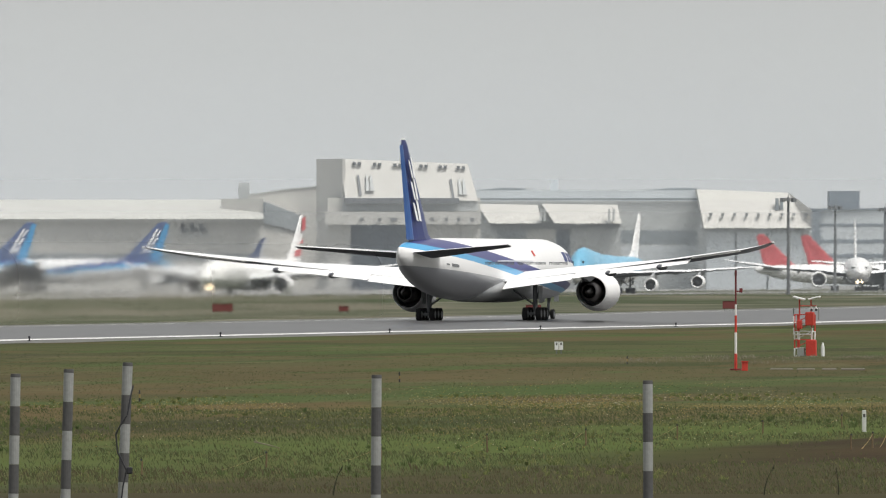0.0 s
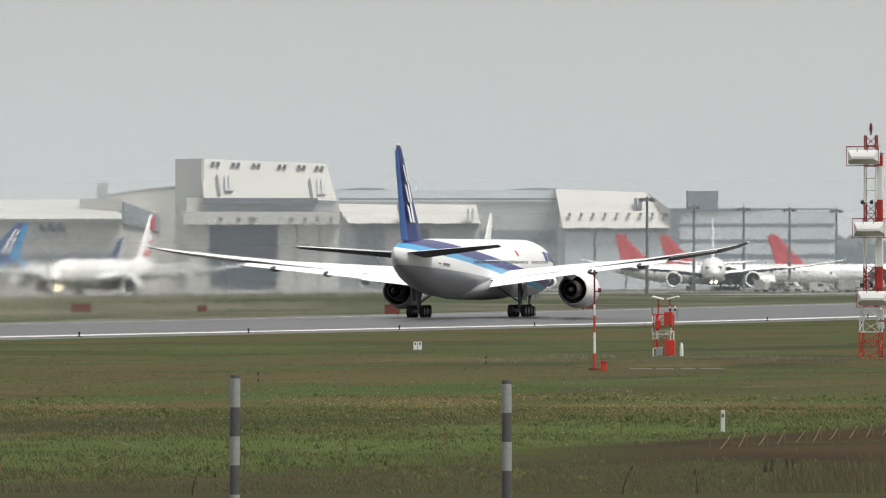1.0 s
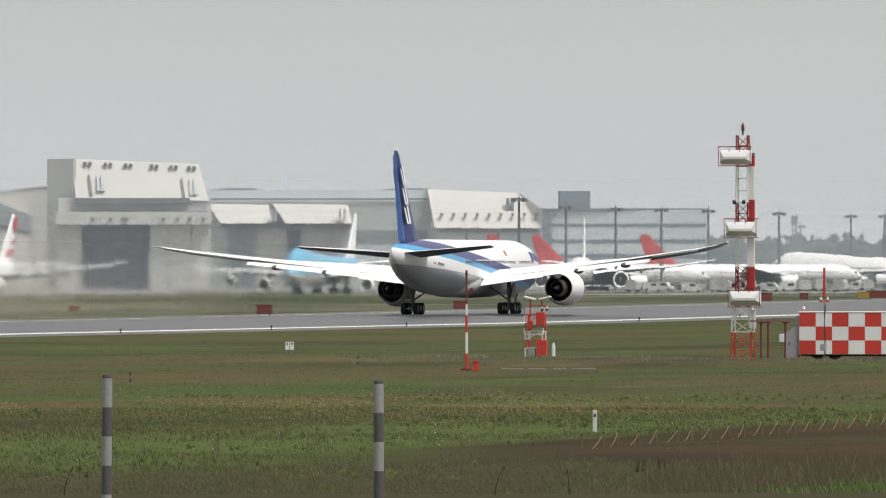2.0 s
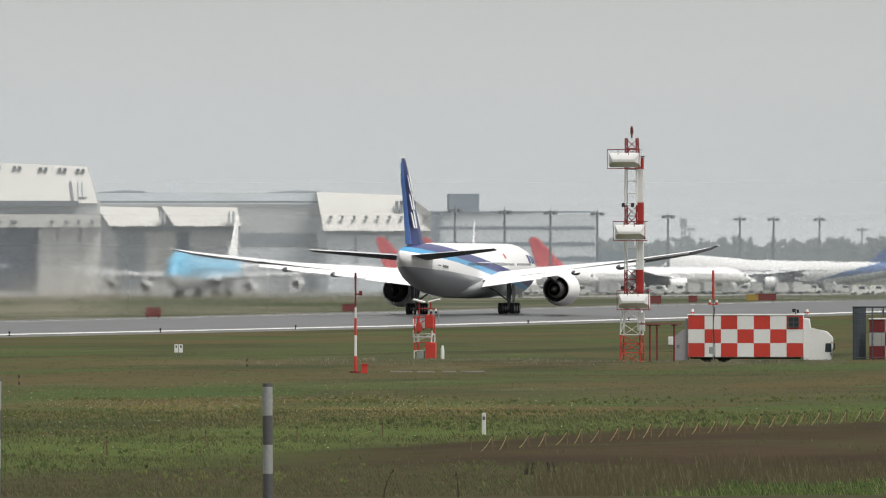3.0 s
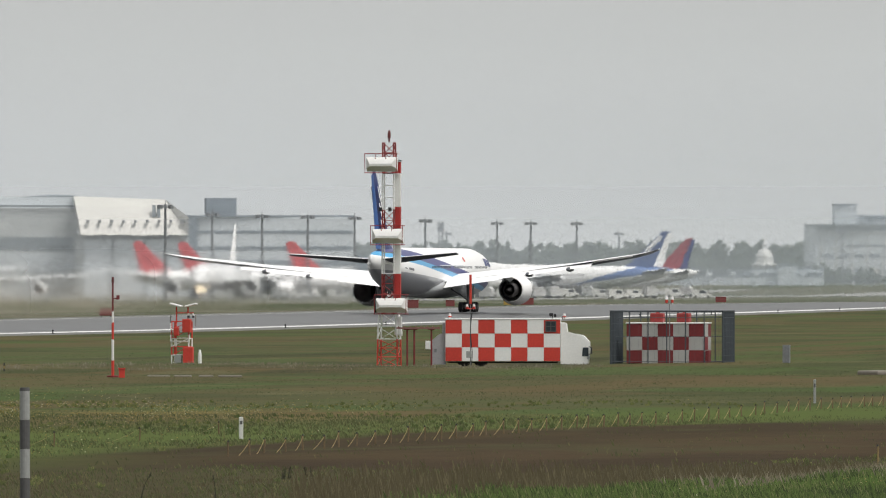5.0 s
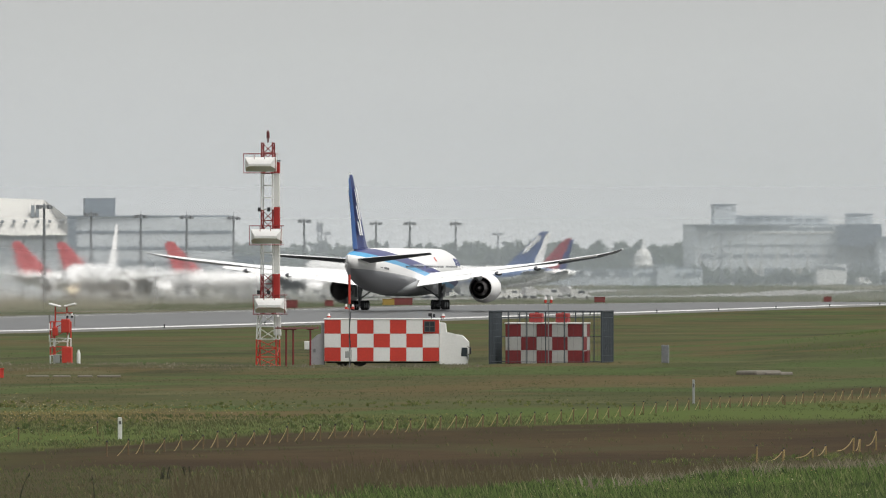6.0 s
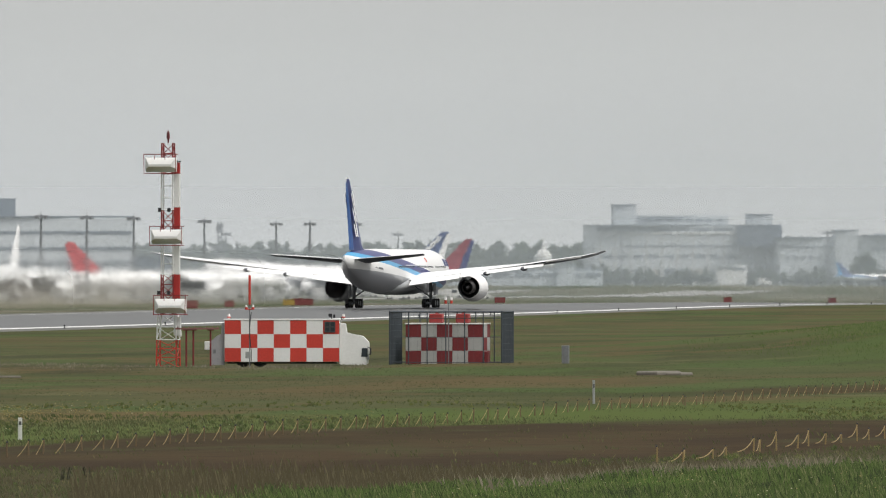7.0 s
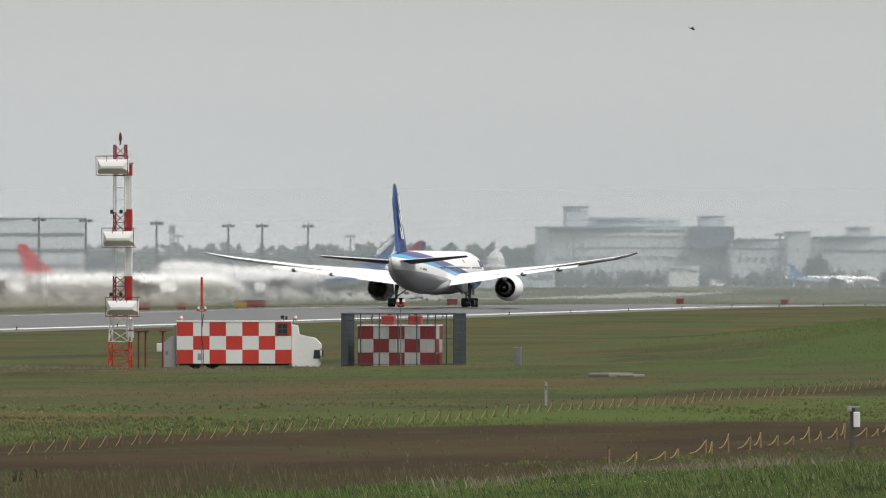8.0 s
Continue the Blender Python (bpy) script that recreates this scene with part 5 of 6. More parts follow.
box(bm, (0.62, -0.3, 2.4), (0.4, 0.35, 1.1), bevel=0.03)
box(bm, (0.8, -0.3, 1.95), (0.12, 0.12, 0.3))
part("junction_box", bm, WHITE, tower)

tray = thing("cable_tray", Matrix.Translation(ground_at(49.333, 708)), "pale cable tray on rusty red posts", "cable tray")
bm = bmesh.new()
box(bm, (0.75, 0, 2.28), (2.6, 0.35, 0.1))
for k in range(8):
    box(bm, (-0.4 + k * 0.34, 0, 2.36), (0.05, 0.35, 0.08))
part("tray", bm, mat("rusty_tray", (0.22, 0.10, 0.09), 0.7), tray)
for x in (0.1, 0.52, 1.55):
    bm = bmesh.new()
    tube(bm, (x, 0, -0.2), (x, 0, 2.25), 0.055, n=8)
    box(bm, (x, 0, 2.2), (0.4, 0.2, 0.07))
    part("post", bm, DULLRED, tray)


# ---- checkered equipment truck ----
def checks(name, parent, x0, z0, y, cols, rows, w, h, first_red, ob_label=""):
    for r in range(rows):
        for c in range(cols):
            bm = bmesh.new()
            box(bm, (x0 + (c + 0.5) * w, y, z0 + (r + 0.5) * h), (w - 0.012, 0.03, h - 0.012), bevel=0.004)
            part(name, bm, RED if (r + c) % 2 == first_red else WHITE, parent)


truck = thing("equipment_truck", Matrix.Translation(ground_at(51.429, 709)) @ Matrix.Rotation(radians(-5), 4, "Z"), "white truck with red and white checkered box body in grass", "truck")
bm = bmesh.new()
box(bm, (4.32, 1.2, 1.55), (6.86, 2.36, 2.5), bevel=0.03)
body = part("box_body", bm, WHITE, truck)
checks("check_panel", body, 0.9, 0.32, 0.01, 7, 3, 0.98, 0.825, 0)
bm = bmesh.new()
box(bm, (4.32, 1.2, 2.84), (6.95, 2.45, 0.08), bevel=0.02)
part("roof", bm, WHITE, body)
bm = bmesh.new()
prism(bm, [(0.06, 0.2, 0.12), (0.885, 0.2, 0.12), (0.885, 0.2, 2.62), (0.72, 0.2, 2.62), (0.70, 0.2, 1.98), (0.5, 0.2, 1.92), (0.1, 0.2, 1.58)], (0, 1.6, 0))
rear = part("rear_unit", bm, mat("pale_grey_housing", (0.36, 0.355, 0.37), 0.6, var=0.12, scale=2), truck, "pale grey generator housing with sloped top")
bm = bmesh.new()
box(bm, (-0.13, 0.5, 1.28), (0.36, 0.5, 0.5), bevel=0.03)
part("side_box", bm, WHITE, rear, "small white box")
bm = bmesh.new()
box(bm, (0.3, 0.19, 0.95), (0.14, 0.03, 0.2))
part("latch", bm, STEEL, rear)
bm = bmesh.new()
prism(bm, [(7.76, 0.25, 0.14), (9.42, 0.25, 0.1), (9.52, 0.25, 0.9), (9.52, 0.25, 1.48), (9.14, 0.25, 1.86), (8.16, 0.25, 2.03), (8.12, 0.25, 2.6), (7.76, 0.25, 2.66)], (0, 1.95, 0))
bmesh.ops.bevel(bm, geom=bm.edges[:], offset=0.035, segments=2, affect="EDGES")
cab = part("cab", bm, WHITE, truck, "white sloping cab")
bm = bmesh.new()
prism(bm, [(9.06, 0.235, 0.62), (9.44, 0.235, 0.62), (9.44, 0.235, 1.14), (9.1, 0.235, 1.14)], (0, 0.05, 0))
part("cab_window", bm, GLASS, cab)
bm = bmesh.new()
box(bm, (9.62, 0.1, 0.95), (0.1, 0.2, 0.4), bevel=0.02)
tube(bm, (9.46, 0.2, 1.2), (9.62, 0.1, 1.1), 0.025)
tube(bm, (9.46, 0.2, 0.7), (9.62, 0.1, 0.8), 0.025)
part("mirror", bm, DARK, cab)
bm = bmesh.new()
box(bm, (9.42, 1.2, 0.55), (0.16, 1.9, 0.25), bevel=0.03)
part("bumper", bm, STEEL, cab)
for x in (2.0, 3.0, 8.6):
    for y in (0.55, 1.85):
        bm, bm2 = bmesh.new(), bmesh.new()
        n = 16
        loft(bm, [[Vector((x + q * math.cos(i * math.tau / n), y + o, 0.45 + q * math.sin(i * math.tau / n))) for i in range(n)] for o, q in ((-0.13, 0.3), (-0.13, 0.42), (-0.08, 0.46), (0.08, 0.46), (0.13, 0.42), (0.13, 0.3))])
        w_ = part("wheel", bm, TYRE, truck)
        tube(bm2, (x, y - 0.1, 0.45), (x, y + 0.1, 0.45), 0.26, n=12)
        part("rim", bm2, STEEL, w_)
bm = bmesh.new()
box(bm, (4.3, 1.2, 0.3), (6.6, 1.0, 0.2))
part("chassis", bm, DARK, truck)
# window with frame and lamps at the front corner
bm = bmesh.new()
for x in (6.9, 7.2, 7.5):
    box(bm, (x, -0.03, 2.4), (0.05, 0.05, 0.62))
for z in (2.1, 2.4, 2.7):
    box(bm, (7.2, -0.03, z), (0.64, 0.05, 0.05))
part("window_grille", bm, POSTGREY, body, "barred window")
bm = bmesh.new()
box(bm, (7.2, -0.012, 2.4), (0.56, 0.03, 0.56))
part("window", bm, GLASS, body)
bm = bmesh.new()
tube(bm, (7.3, 0.1, 2.86), (7.3, 0.1, 3.05), 0.03)
box(bm, (7.22, 0.1, 3.1), (0.22, 0.2, 0.2), bevel=0.03)
box(bm, (7.45, 0.1, 3.05), (0.14, 0.14, 0.2), bevel=0.03)
part("spotlight", bm, DARK, body)
for x in (1.15, 8.0):
    bm = bmesh.new()
    tube(bm, (x, 0.4, 2.84), (x, 0.4, 3.0), 0.05)
    tube(bm, (x, 0.4, 3.0), (x, 0.4, 3.18), 0.1, 0.06, 10)
    lamp = part("marker_lamp", bm, WHITE, body, "white marker lamp with red base")
    bm = bmesh.new()
    tube(bm, (x, 0.4, 2.95), (x, 0.4, 3.02), 0.11, n=10)
    part("lamp_base", bm, RED, lamp)

pole = thing("obstruction_light_pole", Matrix.Translation(ground_at(54.81, 706)), "thick red pole with twin lamps and a hanging cable", "pole")
bm = bmesh.new()
tube(bm, (0, 0, 3.75), (0, 0, 5.5), 0.075, n=10)
part("upper_tube", bm, RED, pole)
bm = bmesh.new()
tube(bm, (0, 0, -0.1), (0, 0, 3.75), 0.03, n=8)
part("lower_tube", bm, STEEL, pole)
bm = bmesh.new()
pts = [Vector((0.05 * math.sin(z * 2.2) + 0.05, -0.05, z)) for z in [k * 0.3 for k in range(12)]]
for a, b in zip(pts, pts[1:]):
    tube(bm, a, b, 0.025, n=5)
part("cable", bm, DARK, pole)
bm = bmesh.new()
box(bm, (-0.1, -0.1, 0.75), (0.3, 0.2, 0.4), bevel=0.02)
part("switch_box", bm, POSTWHITE, pole)
for x in (-0.2, 0.2):
    bm = bmesh.new()
    tube(bm, (0, 0, 3.45), (x, 0, 3.5), 0.03)
    tube(bm, (x, 0, 3.45), (x, 0, 3.6), 0.09, n=10)
    lamp = part("lamp_holder", bm, RED, pole)
    bm = bmesh.new()
    tube(bm, (x, 0, 3.6), (x, 0, 3.75), 0.08, 0.05, 10)
    part("lamp_glass", bm, WHITE, lamp)

# ---- fenced checkered shelter ----
cage = thing("wire_fence", Matrix.Translation(ground_at(66.619, 706)) @ FACE_RUNWAY, "grey wire fence around a checkered shelter", "fence")
CW, CD, CH = 6.75, 4.4, 3.2
MESHWIRE = mat("fence_wire", (0.062, 0.075, 0.088), 0.6, 0.3, var=0.15)
sides = [((0, 0), (CW, 0), 6), ((CW, 0), (CW, CD), 7), ((CW, CD), (0, CD), 6), ((0, CD), (0, 0), 7)]
for (ax, ay), (bx, by), n in sides:
    for k in range(n):
        f = k / n
        bm = bmesh.new()
        x, y = ax + (bx - ax) * f, ay + (by - ay) * f
        tube(bm, (x, y, -0.1), (x, y, CH), 0.035 if k else 0.055, n=6)
        part("fence_post", bm, MESHWIRE, cage)
    bm = bmesh.new()
    long_side = abs(bx - ax) > 5
    for k in range(9):
        z = 0.15 + k * (CH - 0.2) / 8
        if not long_side or k in (0, 4, 7, 8):
            tube(bm, (ax, ay, z), (bx, by, z), 0.045 if k == 8 else (0.02 if k in (0, 7) else 0.011), n=4)
    m_ = 14 if long_side else 30
    for k in range(m_):
        f = (k + 0.5) / m_
        x, y = ax + (bx - ax) * f, ay + (by - ay) * f
        tube(bm, (x, y, 0.05), (x, y, CH), 0.005 if long_side else 0.014, n=4)
    tagged(part("wire_panel", bm, MESHWIRE, cage), kind="stuff")
shelter = thing("equipment_shelter", Matrix.Translation(ground_at(67.952, 707.5)) @ FACE_RUNWAY, "red and white checkered equipment shelter inside a wire fence", "shelter")
bm = bmesh.new()
box(bm, (2.35, 1.3, 1.2), (4.68, 2.5, 2.36), bevel=0.02)
sbody = part("shelter_body", bm, WHITE, shelter)
for r in range(3):
    for c in range(5):
        bm = bmesh.new()
        w, h = 0.94, 0.79
        box(bm, ((c + 0.5) * w, 0.03, 0.02 + (r + 0.5) * h), (w - 0.012, 0.03, h - 0.012), bevel=0.004)
        part("check_panel", bm, DULLRED if (r + c) % 2 == 0 else CHECKWHITE, sbody)
    for c in range(2):
        bm = bmesh.new()
        box(bm, (4.71, 0.1 + (c + 0.5) * 1.22, 0.02 + (r + 0.5) * 0.79), (0.03, 1.2, 0.778), bevel=0.004)
        part("check_panel", bm, DULLRED if (r + c) % 2 else CHECKWHITE, sbody)
bm = bmesh.new()
box(bm, (2.35, 1.3, 2.42), (4.8, 2.62, 0.08), bevel=0.02)
part("shelter_roof", bm, WHITE, sbody)
for x in (1.75, 3.35):
    bm = bmesh.new()
    box(bm, (x, 0.8, 2.74), (0.78, 0.9, 0.56), bevel=0.08)
    tube(bm, (x, 0.8, 3.0), (x, 0.8, 3.15), 0.1, 0.06)
    part("roof_fan", bm, FANRED, shelter, "red roof ventilator housing")
bm = bmesh.new()
box(bm, (4.85, 0.3, 0.4), (0.2, 0.6, 0.75), bevel=0.02)
part("side_unit", bm, DULLRED, shelter)
lamp_post = thing("twin_lamp_post", Matrix.Translation(ground_at(71.571, 706.5)), "thin post with twin white lamps", "lamp")
bm = bmesh.new()
tube(bm, (0, 0, -0.1), (0, 0, 3.6), 0.03)
tube(bm, (-0.18, 0, 3.6), (0.18, 0, 3.6), 0.025)
part("post", bm, STEEL, lamp_post)
for x in (-0.17, 0.17):
    bm = bmesh.new()
    tube(bm, (x, 0, 3.58), (x, 0, 3.78), 0.08, n=10)
    h_ = part("lamp_holder", bm, RED, lamp_post)
    bm = bmesh.new()
    tube(bm, (x, 0, 3.78), (x, 0, 3.98), 0.1, 0.06, 10)
    part("lamp_glass", bm, WHITE, h_)

# ---- short monitor antenna ----
mon = thing("monitor_antenna", Matrix.Translation(ground_at(30.619, 709)) @ FACE_RUNWAY, "red and white frame antenna with two tilted white reflectors", "antenna")
for z0, z1, m_ in ((0, 0.5, WHITE), (0.5, 1.0, RED), (1.0, 1.5, WHITE), (1.5, 2.0, RED), (2.0, 2.5, RED)):
    bm = bmesh.new()
    for x, y in ((-0.62, -0.5), (0.42, -0.5), (0.42, 0.5), (-0.62, 0.5), (-0.35, -0.5)):
        tube(bm, (x, y, z0), (x, y, z1), 0.045, n=6)
    tube(bm, (-0.62, -0.5, z0), (0.42, -0.5, z1), 0.025, n=5)
    tube(bm, (-0.62, -0.5, z1), (0.42, -0.5, z1), 0.03, n=5)
    tube(bm, (-0.62, 0.5, z1), (0.42, 0.5, z1), 0.03, n=5)
    for x in (-0.62, 0.42):
        tube(bm, (x, -0.5, z1 - 0.02), (x, 0.5, z1 - 0.02), 0.03, n=5)
    part("frame_section", bm, m_, mon)
for x in (-0.42, 0.28):
    bm = bmesh.new()
    tube(bm, (x, 0, 2.4), (x, 0, 3.42), 0.045, n=6)
    part("reflector_post", bm, RED, mon)
for x, tilt in ((-0.42, 14), (0.5, -14)):
    bm = bmesh.new()
    box(bm, (0, 0, 0), (0.72, 0.5, 0.12), bevel=0.04, m=Matrix.Translation((x, -0.1, 3.48)) @ Matrix.Rotation(radians(tilt), 4, "Y"))
    part("reflector", bm, WHITE, mon, "tilted white reflector")
for x, y, z, sx, sz in ((0.33, -0.6, 2.25, 0.5, 0.8), (0.42, -0.6, 0.5, 0.6, 0.95), (-0.3, -0.6, 1.9, 0.3, 0.5)):
    bm = bmesh.new()
    box(bm, (x, y, z), (sx, 0.4, sz), bevel=0.03)
    part("equipment_box", bm, RED, mon, "red equipment box")
bm = bmesh.new()
box(bm, (-0.2, -0.55, 0.28), (0.42, 0.4, 0.5), bevel=0.03)
part("equipment_box", bm, POSTWHITE, mon, "small grey-white equipment box")
for z in (1.32, 2.02):
    bm = bmesh.new()
    tube(bm, (-0.66, -0.56, z), (0.46, -0.56, z), 0.04, n=6)
    tube(bm, (-0.66, -0.56, z), (-0.66, -0.56, z + 0.4), 0.04, n=6)
    tube(bm, (0.46, -0.56, z), (0.46, -0.56, z + 0.4), 0.04, n=6)
    part("white_brace", bm, WHITE, mon, "white cross brace")
bm = bmesh.new()
tube(bm, (-0.42, 0, 3.02), (0.62, 0, 3.02), 0.03, n=6)
part("cross_arm", bm, RED, mon)
for x in (0.32, 0.6):
    bm = bmesh.new()
    tube(bm, (x, -0.05, 2.72), (x, -0.05, 2.86), 0.07, n=8)
    lamp = part("lamp_holder", bm, DARK, mon)
    bm = bmesh.new()
    tube(bm, (x, -0.05, 2.86), (x, -0.05, 3.0), 0.075, 0.04, 8)
    part("lamp_glass", bm, WHITE, lamp)
for x in (-0.78, 0.75):
    bm = bmesh.new()
    tube(bm, (x, 0, 2.2), (x, 0, 2.75), 0.035)
    tube(bm, (x, 0, 2.75), (x, 0, 2.9), 0.07, 0.04)
    part("marker_lamp", bm, POSTWHITE, mon)
flask = thing("marker_bottle", Matrix.Translation(ground_at(32, 707)), "small white cylinder standing in the grass", "marker")
bm = bmesh.new()
tube(bm, (0, 0, 0), (0, 0, 0.6), 0.11, n=12)
part("cylinder", bm, WHITE, flask)
bm = bmesh.new()
tube(bm, (0, 0, 0.6), (0, 0, 0.82), 0.09, 0.05, 12)
part("cap", bm, WHITE, flask)

# ---- slim striped pole ----
slim = thing("striped_pole", Matrix.Translation(ground_at(24.667, 593)), "slim red and white pole with a lamp bracket", "pole")
for z0, z1, m_, r in ((0, 0.85, RED, 0.075), (0.85, 1.9, WHITE, 0.065), (1.9, 2.75, RED, 0.06), (2.75, 3.3, WHITE, 0.05), (3.3, 4.75, DULLRED, 0.045)):
    bm = bmesh.new()
    tube(bm, (0, 0, z0), (0, 0, z1), r, n=8)
    part("pole_band", bm, m_, slim)
bm = bmesh.new()
tube(bm, (0, 0, 4.75), (0, 0, 5.02), 0.07, 0.05)
part("top_lamp", bm, mat("beacon_dark_red", (0.12, 0.02, 0.02), 0.3), slim)
bm = bmesh.new()
tube(bm, (0, 0, 3.95), (0.22, 0, 3.95), 0.03)
box(bm, (0.26, 0, 4.0), (0.16, 0.16, 0.22), bevel=0.02)
part("bracket_lamp", bm, DULLRED, slim)
bm = bmesh.new()
tube(bm, (0, 0, 0.02), (0, 0, 0.1), 0.3, n=12)
part("foot", bm, DULLRED, slim)
kit = thing("switch_box", Matrix.Translation(ground_at(25.429, 592)), "small red switch box on the grass", "box")
bm = bmesh.new()
box(bm, (0, 0, 0.22), (0.3, 0.3, 0.44), bevel=0.02)
part("case", bm, RED, kit)
bm = bmesh.new()
box(bm, (0, 0, 0.46), (0.36, 0.36, 0.05))
part("lid", bm, RED, kit)

# ---- small markers in the grass ----
twin = thing("marker_board", Matrix.Translation(ground_at(9.762, 734)), "pair of small white marker boards on posts", "sign")
for x in (-0.14, 0.14):
    bm = bmesh.new()
    box(bm, (x, 0, 0.5), (0.24, 0.06, 0.5), bevel=0.01)
    bd = part("board", bm, WHITE, twin)
    bm = bmesh.new()
    tube(bm, (x, 0.04, -0.05), (x, 0.04, 0.6), 0.03)
    part("leg", bm, STEEL, bd)
    bm = bmesh.new()
    box(bm, (x, -0.035, 0.62), (0.1, 0.01, 0.16))
    part("number_bar", bm, POSTGREY, bd)


def marker(u, d, h, w, name="marker_post", label="white concrete marker post in the grass", m_=None):
    ob = thing(name, Matrix.Translation(ground_at(u, d)), label, "post", "marker posts")
    bm = bmesh.new()
    box(bm, (0, 0, h / 2 - 0.1), (w, w, h + 0.2), bevel=w * 0.15)
    part("post", bm, m_ or CHALK, ob)
    bm = bmesh.new()
    box(bm, (0, -w * 0.5, h * 0.75), (w * 0.6, 0.012, h * 0.16))
    part("plate", bm, POSTGREY, ob)
    return ob


marker(35.476, 368, 0.68, 0.13)
marker(83.81, 473, 0.95, 0.10, label="weathered grey concrete marker post in the grass", m_=POSTWHITE)
cab_box = thing("control_cabinet", Matrix.Translation(ground_at(81.429, 697)) @ FACE_RUNWAY, "grey metal control cabinet standing in grass", "cabinet")
bm = bmesh.new()
box(bm, (0, 0, 0.5), (0.42, 0.35, 1.1), bevel=0.02)
cb = part("case", bm, STEEL, cab_box)
bm = bmesh.new()
box(bm, (0, -0.18, 0.5), (0.34, 0.02, 0.9), bevel=0.005)
part("door", bm, STEEL, cb)
slab = thing("concrete_slab", Matrix.Translation(ground_at(89.714, 618, -0.02)) @ Matrix.Rotation(radians(-35), 4, "Z"), "pale flat concrete slab lying in the grass", "slab")
bm = bmesh.new()
box(bm, (-0.3, 0, 0.1), (1.3, 2.6, 0.3), bevel=0.1)
box(bm, (0.7, 0.4, 0.06), (0.9, 2.0, 0.22), rz=12, bevel=0.08)
part("slab_body", bm, CONCRETE, slab)
slab = thing("concrete_slab", Matrix.Translation(ground_at(31.714, 600, -0.02)), "long low concrete kerb half hidden in grass", "slab")
bm = bmesh.new()
for x, w, y in ((-1.9, 1.1, 0.2), (-0.7, 0.9, -0.3), (0.5, 0.7, 0.1), (1.7, 1.2, -0.1)):
    box(bm, (x, y, 0.04), (w, 1.0, 0.12), rz=9 * y, bevel=0.04)
part("slab_body", bm, CONCRETE, slab)
sensor = thing("sensor_post", Matrix.Translation(ground_at(109.619, 352)), "dark post with a white instrument box", "sensor")
bm = bmesh.new()
box(bm, (0, 0, 0.58), (0.13, 0.13, 1.3), bevel=0.01)
part("post", bm, POSTGREY, sensor)
bm = bmesh.new()
box(bm, (0.02, 0, 1.22), (0.36, 0.25, 0.06), bevel=0.01)
box(bm, (-0.1, -0.1, 1.14), (0.12, 0.2, 0.1), bevel=0.01)
part("cap", bm, POSTWHITE, sensor)
bm = bmesh.new()
box(bm, (0.12, -0.02, 0.85), (0.2, 0.2, 0.46), bevel=0.02)
part("instrument_box", bm, WHITE, sensor)

# ---- red signs and boxes beyond the runway ----
SIGNRED = mat("sign_red", (0.17, 0.040, 0.036), 0.6, var=0.15)
SIGNYELLOW = mat("sign_yellow", (0.34, 0.23, 0.05), 0.6, var=0.15)


def airfield_sign(u, d, w, h, m_=SIGNRED, label="red taxiway sign box on legs"):
    ob = thing("taxiway_sign", Matrix.Translation(ground_at(u, d)), label, "sign", "taxiway signs")
    bm = bmesh.new()
    box(bm, (0, 0, h / 2 + 0.25), (w, 0.3, h), bevel=0.04)
    bd = part("panel", bm, m_, ob)
    bm = bmesh.new()
    box(bm, (0, 0, h + 0.27), (w + 0.06, 0.36, 0.05))
    part("top_rim", bm, m_, bd)
    for s in (-1, 1):
        bm = bmesh.new()
        tube(bm, (s * w * 0.35, 0, -0.1), (s * w * 0.35, 0, 0.3), 0.05)
        part("leg", bm, STEEL, ob)


for u, d, w, h in ((394, 1400, 2.4, 0.9), (608, 1420, 1.2, 0.6), (944, 1350, 1.75, 1.0), (1290, 1480, 1.6, 0.9), (1827, 1700, 2.6, 1.1), (1899, 1750, 1.3, 0.9), (2028, 1800, 3.2, 1.0), (2378, 2000, 1.8, 0.9), (2781, 2300, 1.5, 1.3), (2966, 2400, 1.6, 1.1)):
    airfield_sign((u - 784) / 21.0, d, w, h)
airfield_sign(58.095, 1795, 1.8, 0.9, SIGNYELLOW, "yellow taxiway sign box on legs")


# ---- runway edge lamps ----
def edge_lamp():
    ob = thing("runway_edge_lamp", Matrix(), "small runway edge lamp on a short stalk", "lamp", "runway edge lamps")
    bm = bmesh.new()
    tube(bm, (0, 0, 0), (0, 0, 0.24), 0.05)
    tube(bm, (0, 0, 0), (0, 0, 0.04), 0.2, n=12)
    part("stalk", bm, DARK, ob)
    bm = bmesh.new()
    tube(bm, (0, 0, 0.22), (0, 0, 0.38), 0.11, 0.07, 10)
    part("lens", bm, DARK, ob)
    return ob


lamp_a = edge_lamp()
for k in range(30):
    q = RUNWAY_START + AHEAD * (-420 + 60 * k) + ASIDE * 32.5
    m_ = Matrix.Translation((q.x, q.y, lie(q.x, q.y) + 0.02))
    if k == 0:
        lamp_a.matrix_world = m_
    else:
        copy_thing(lamp_a, m_)


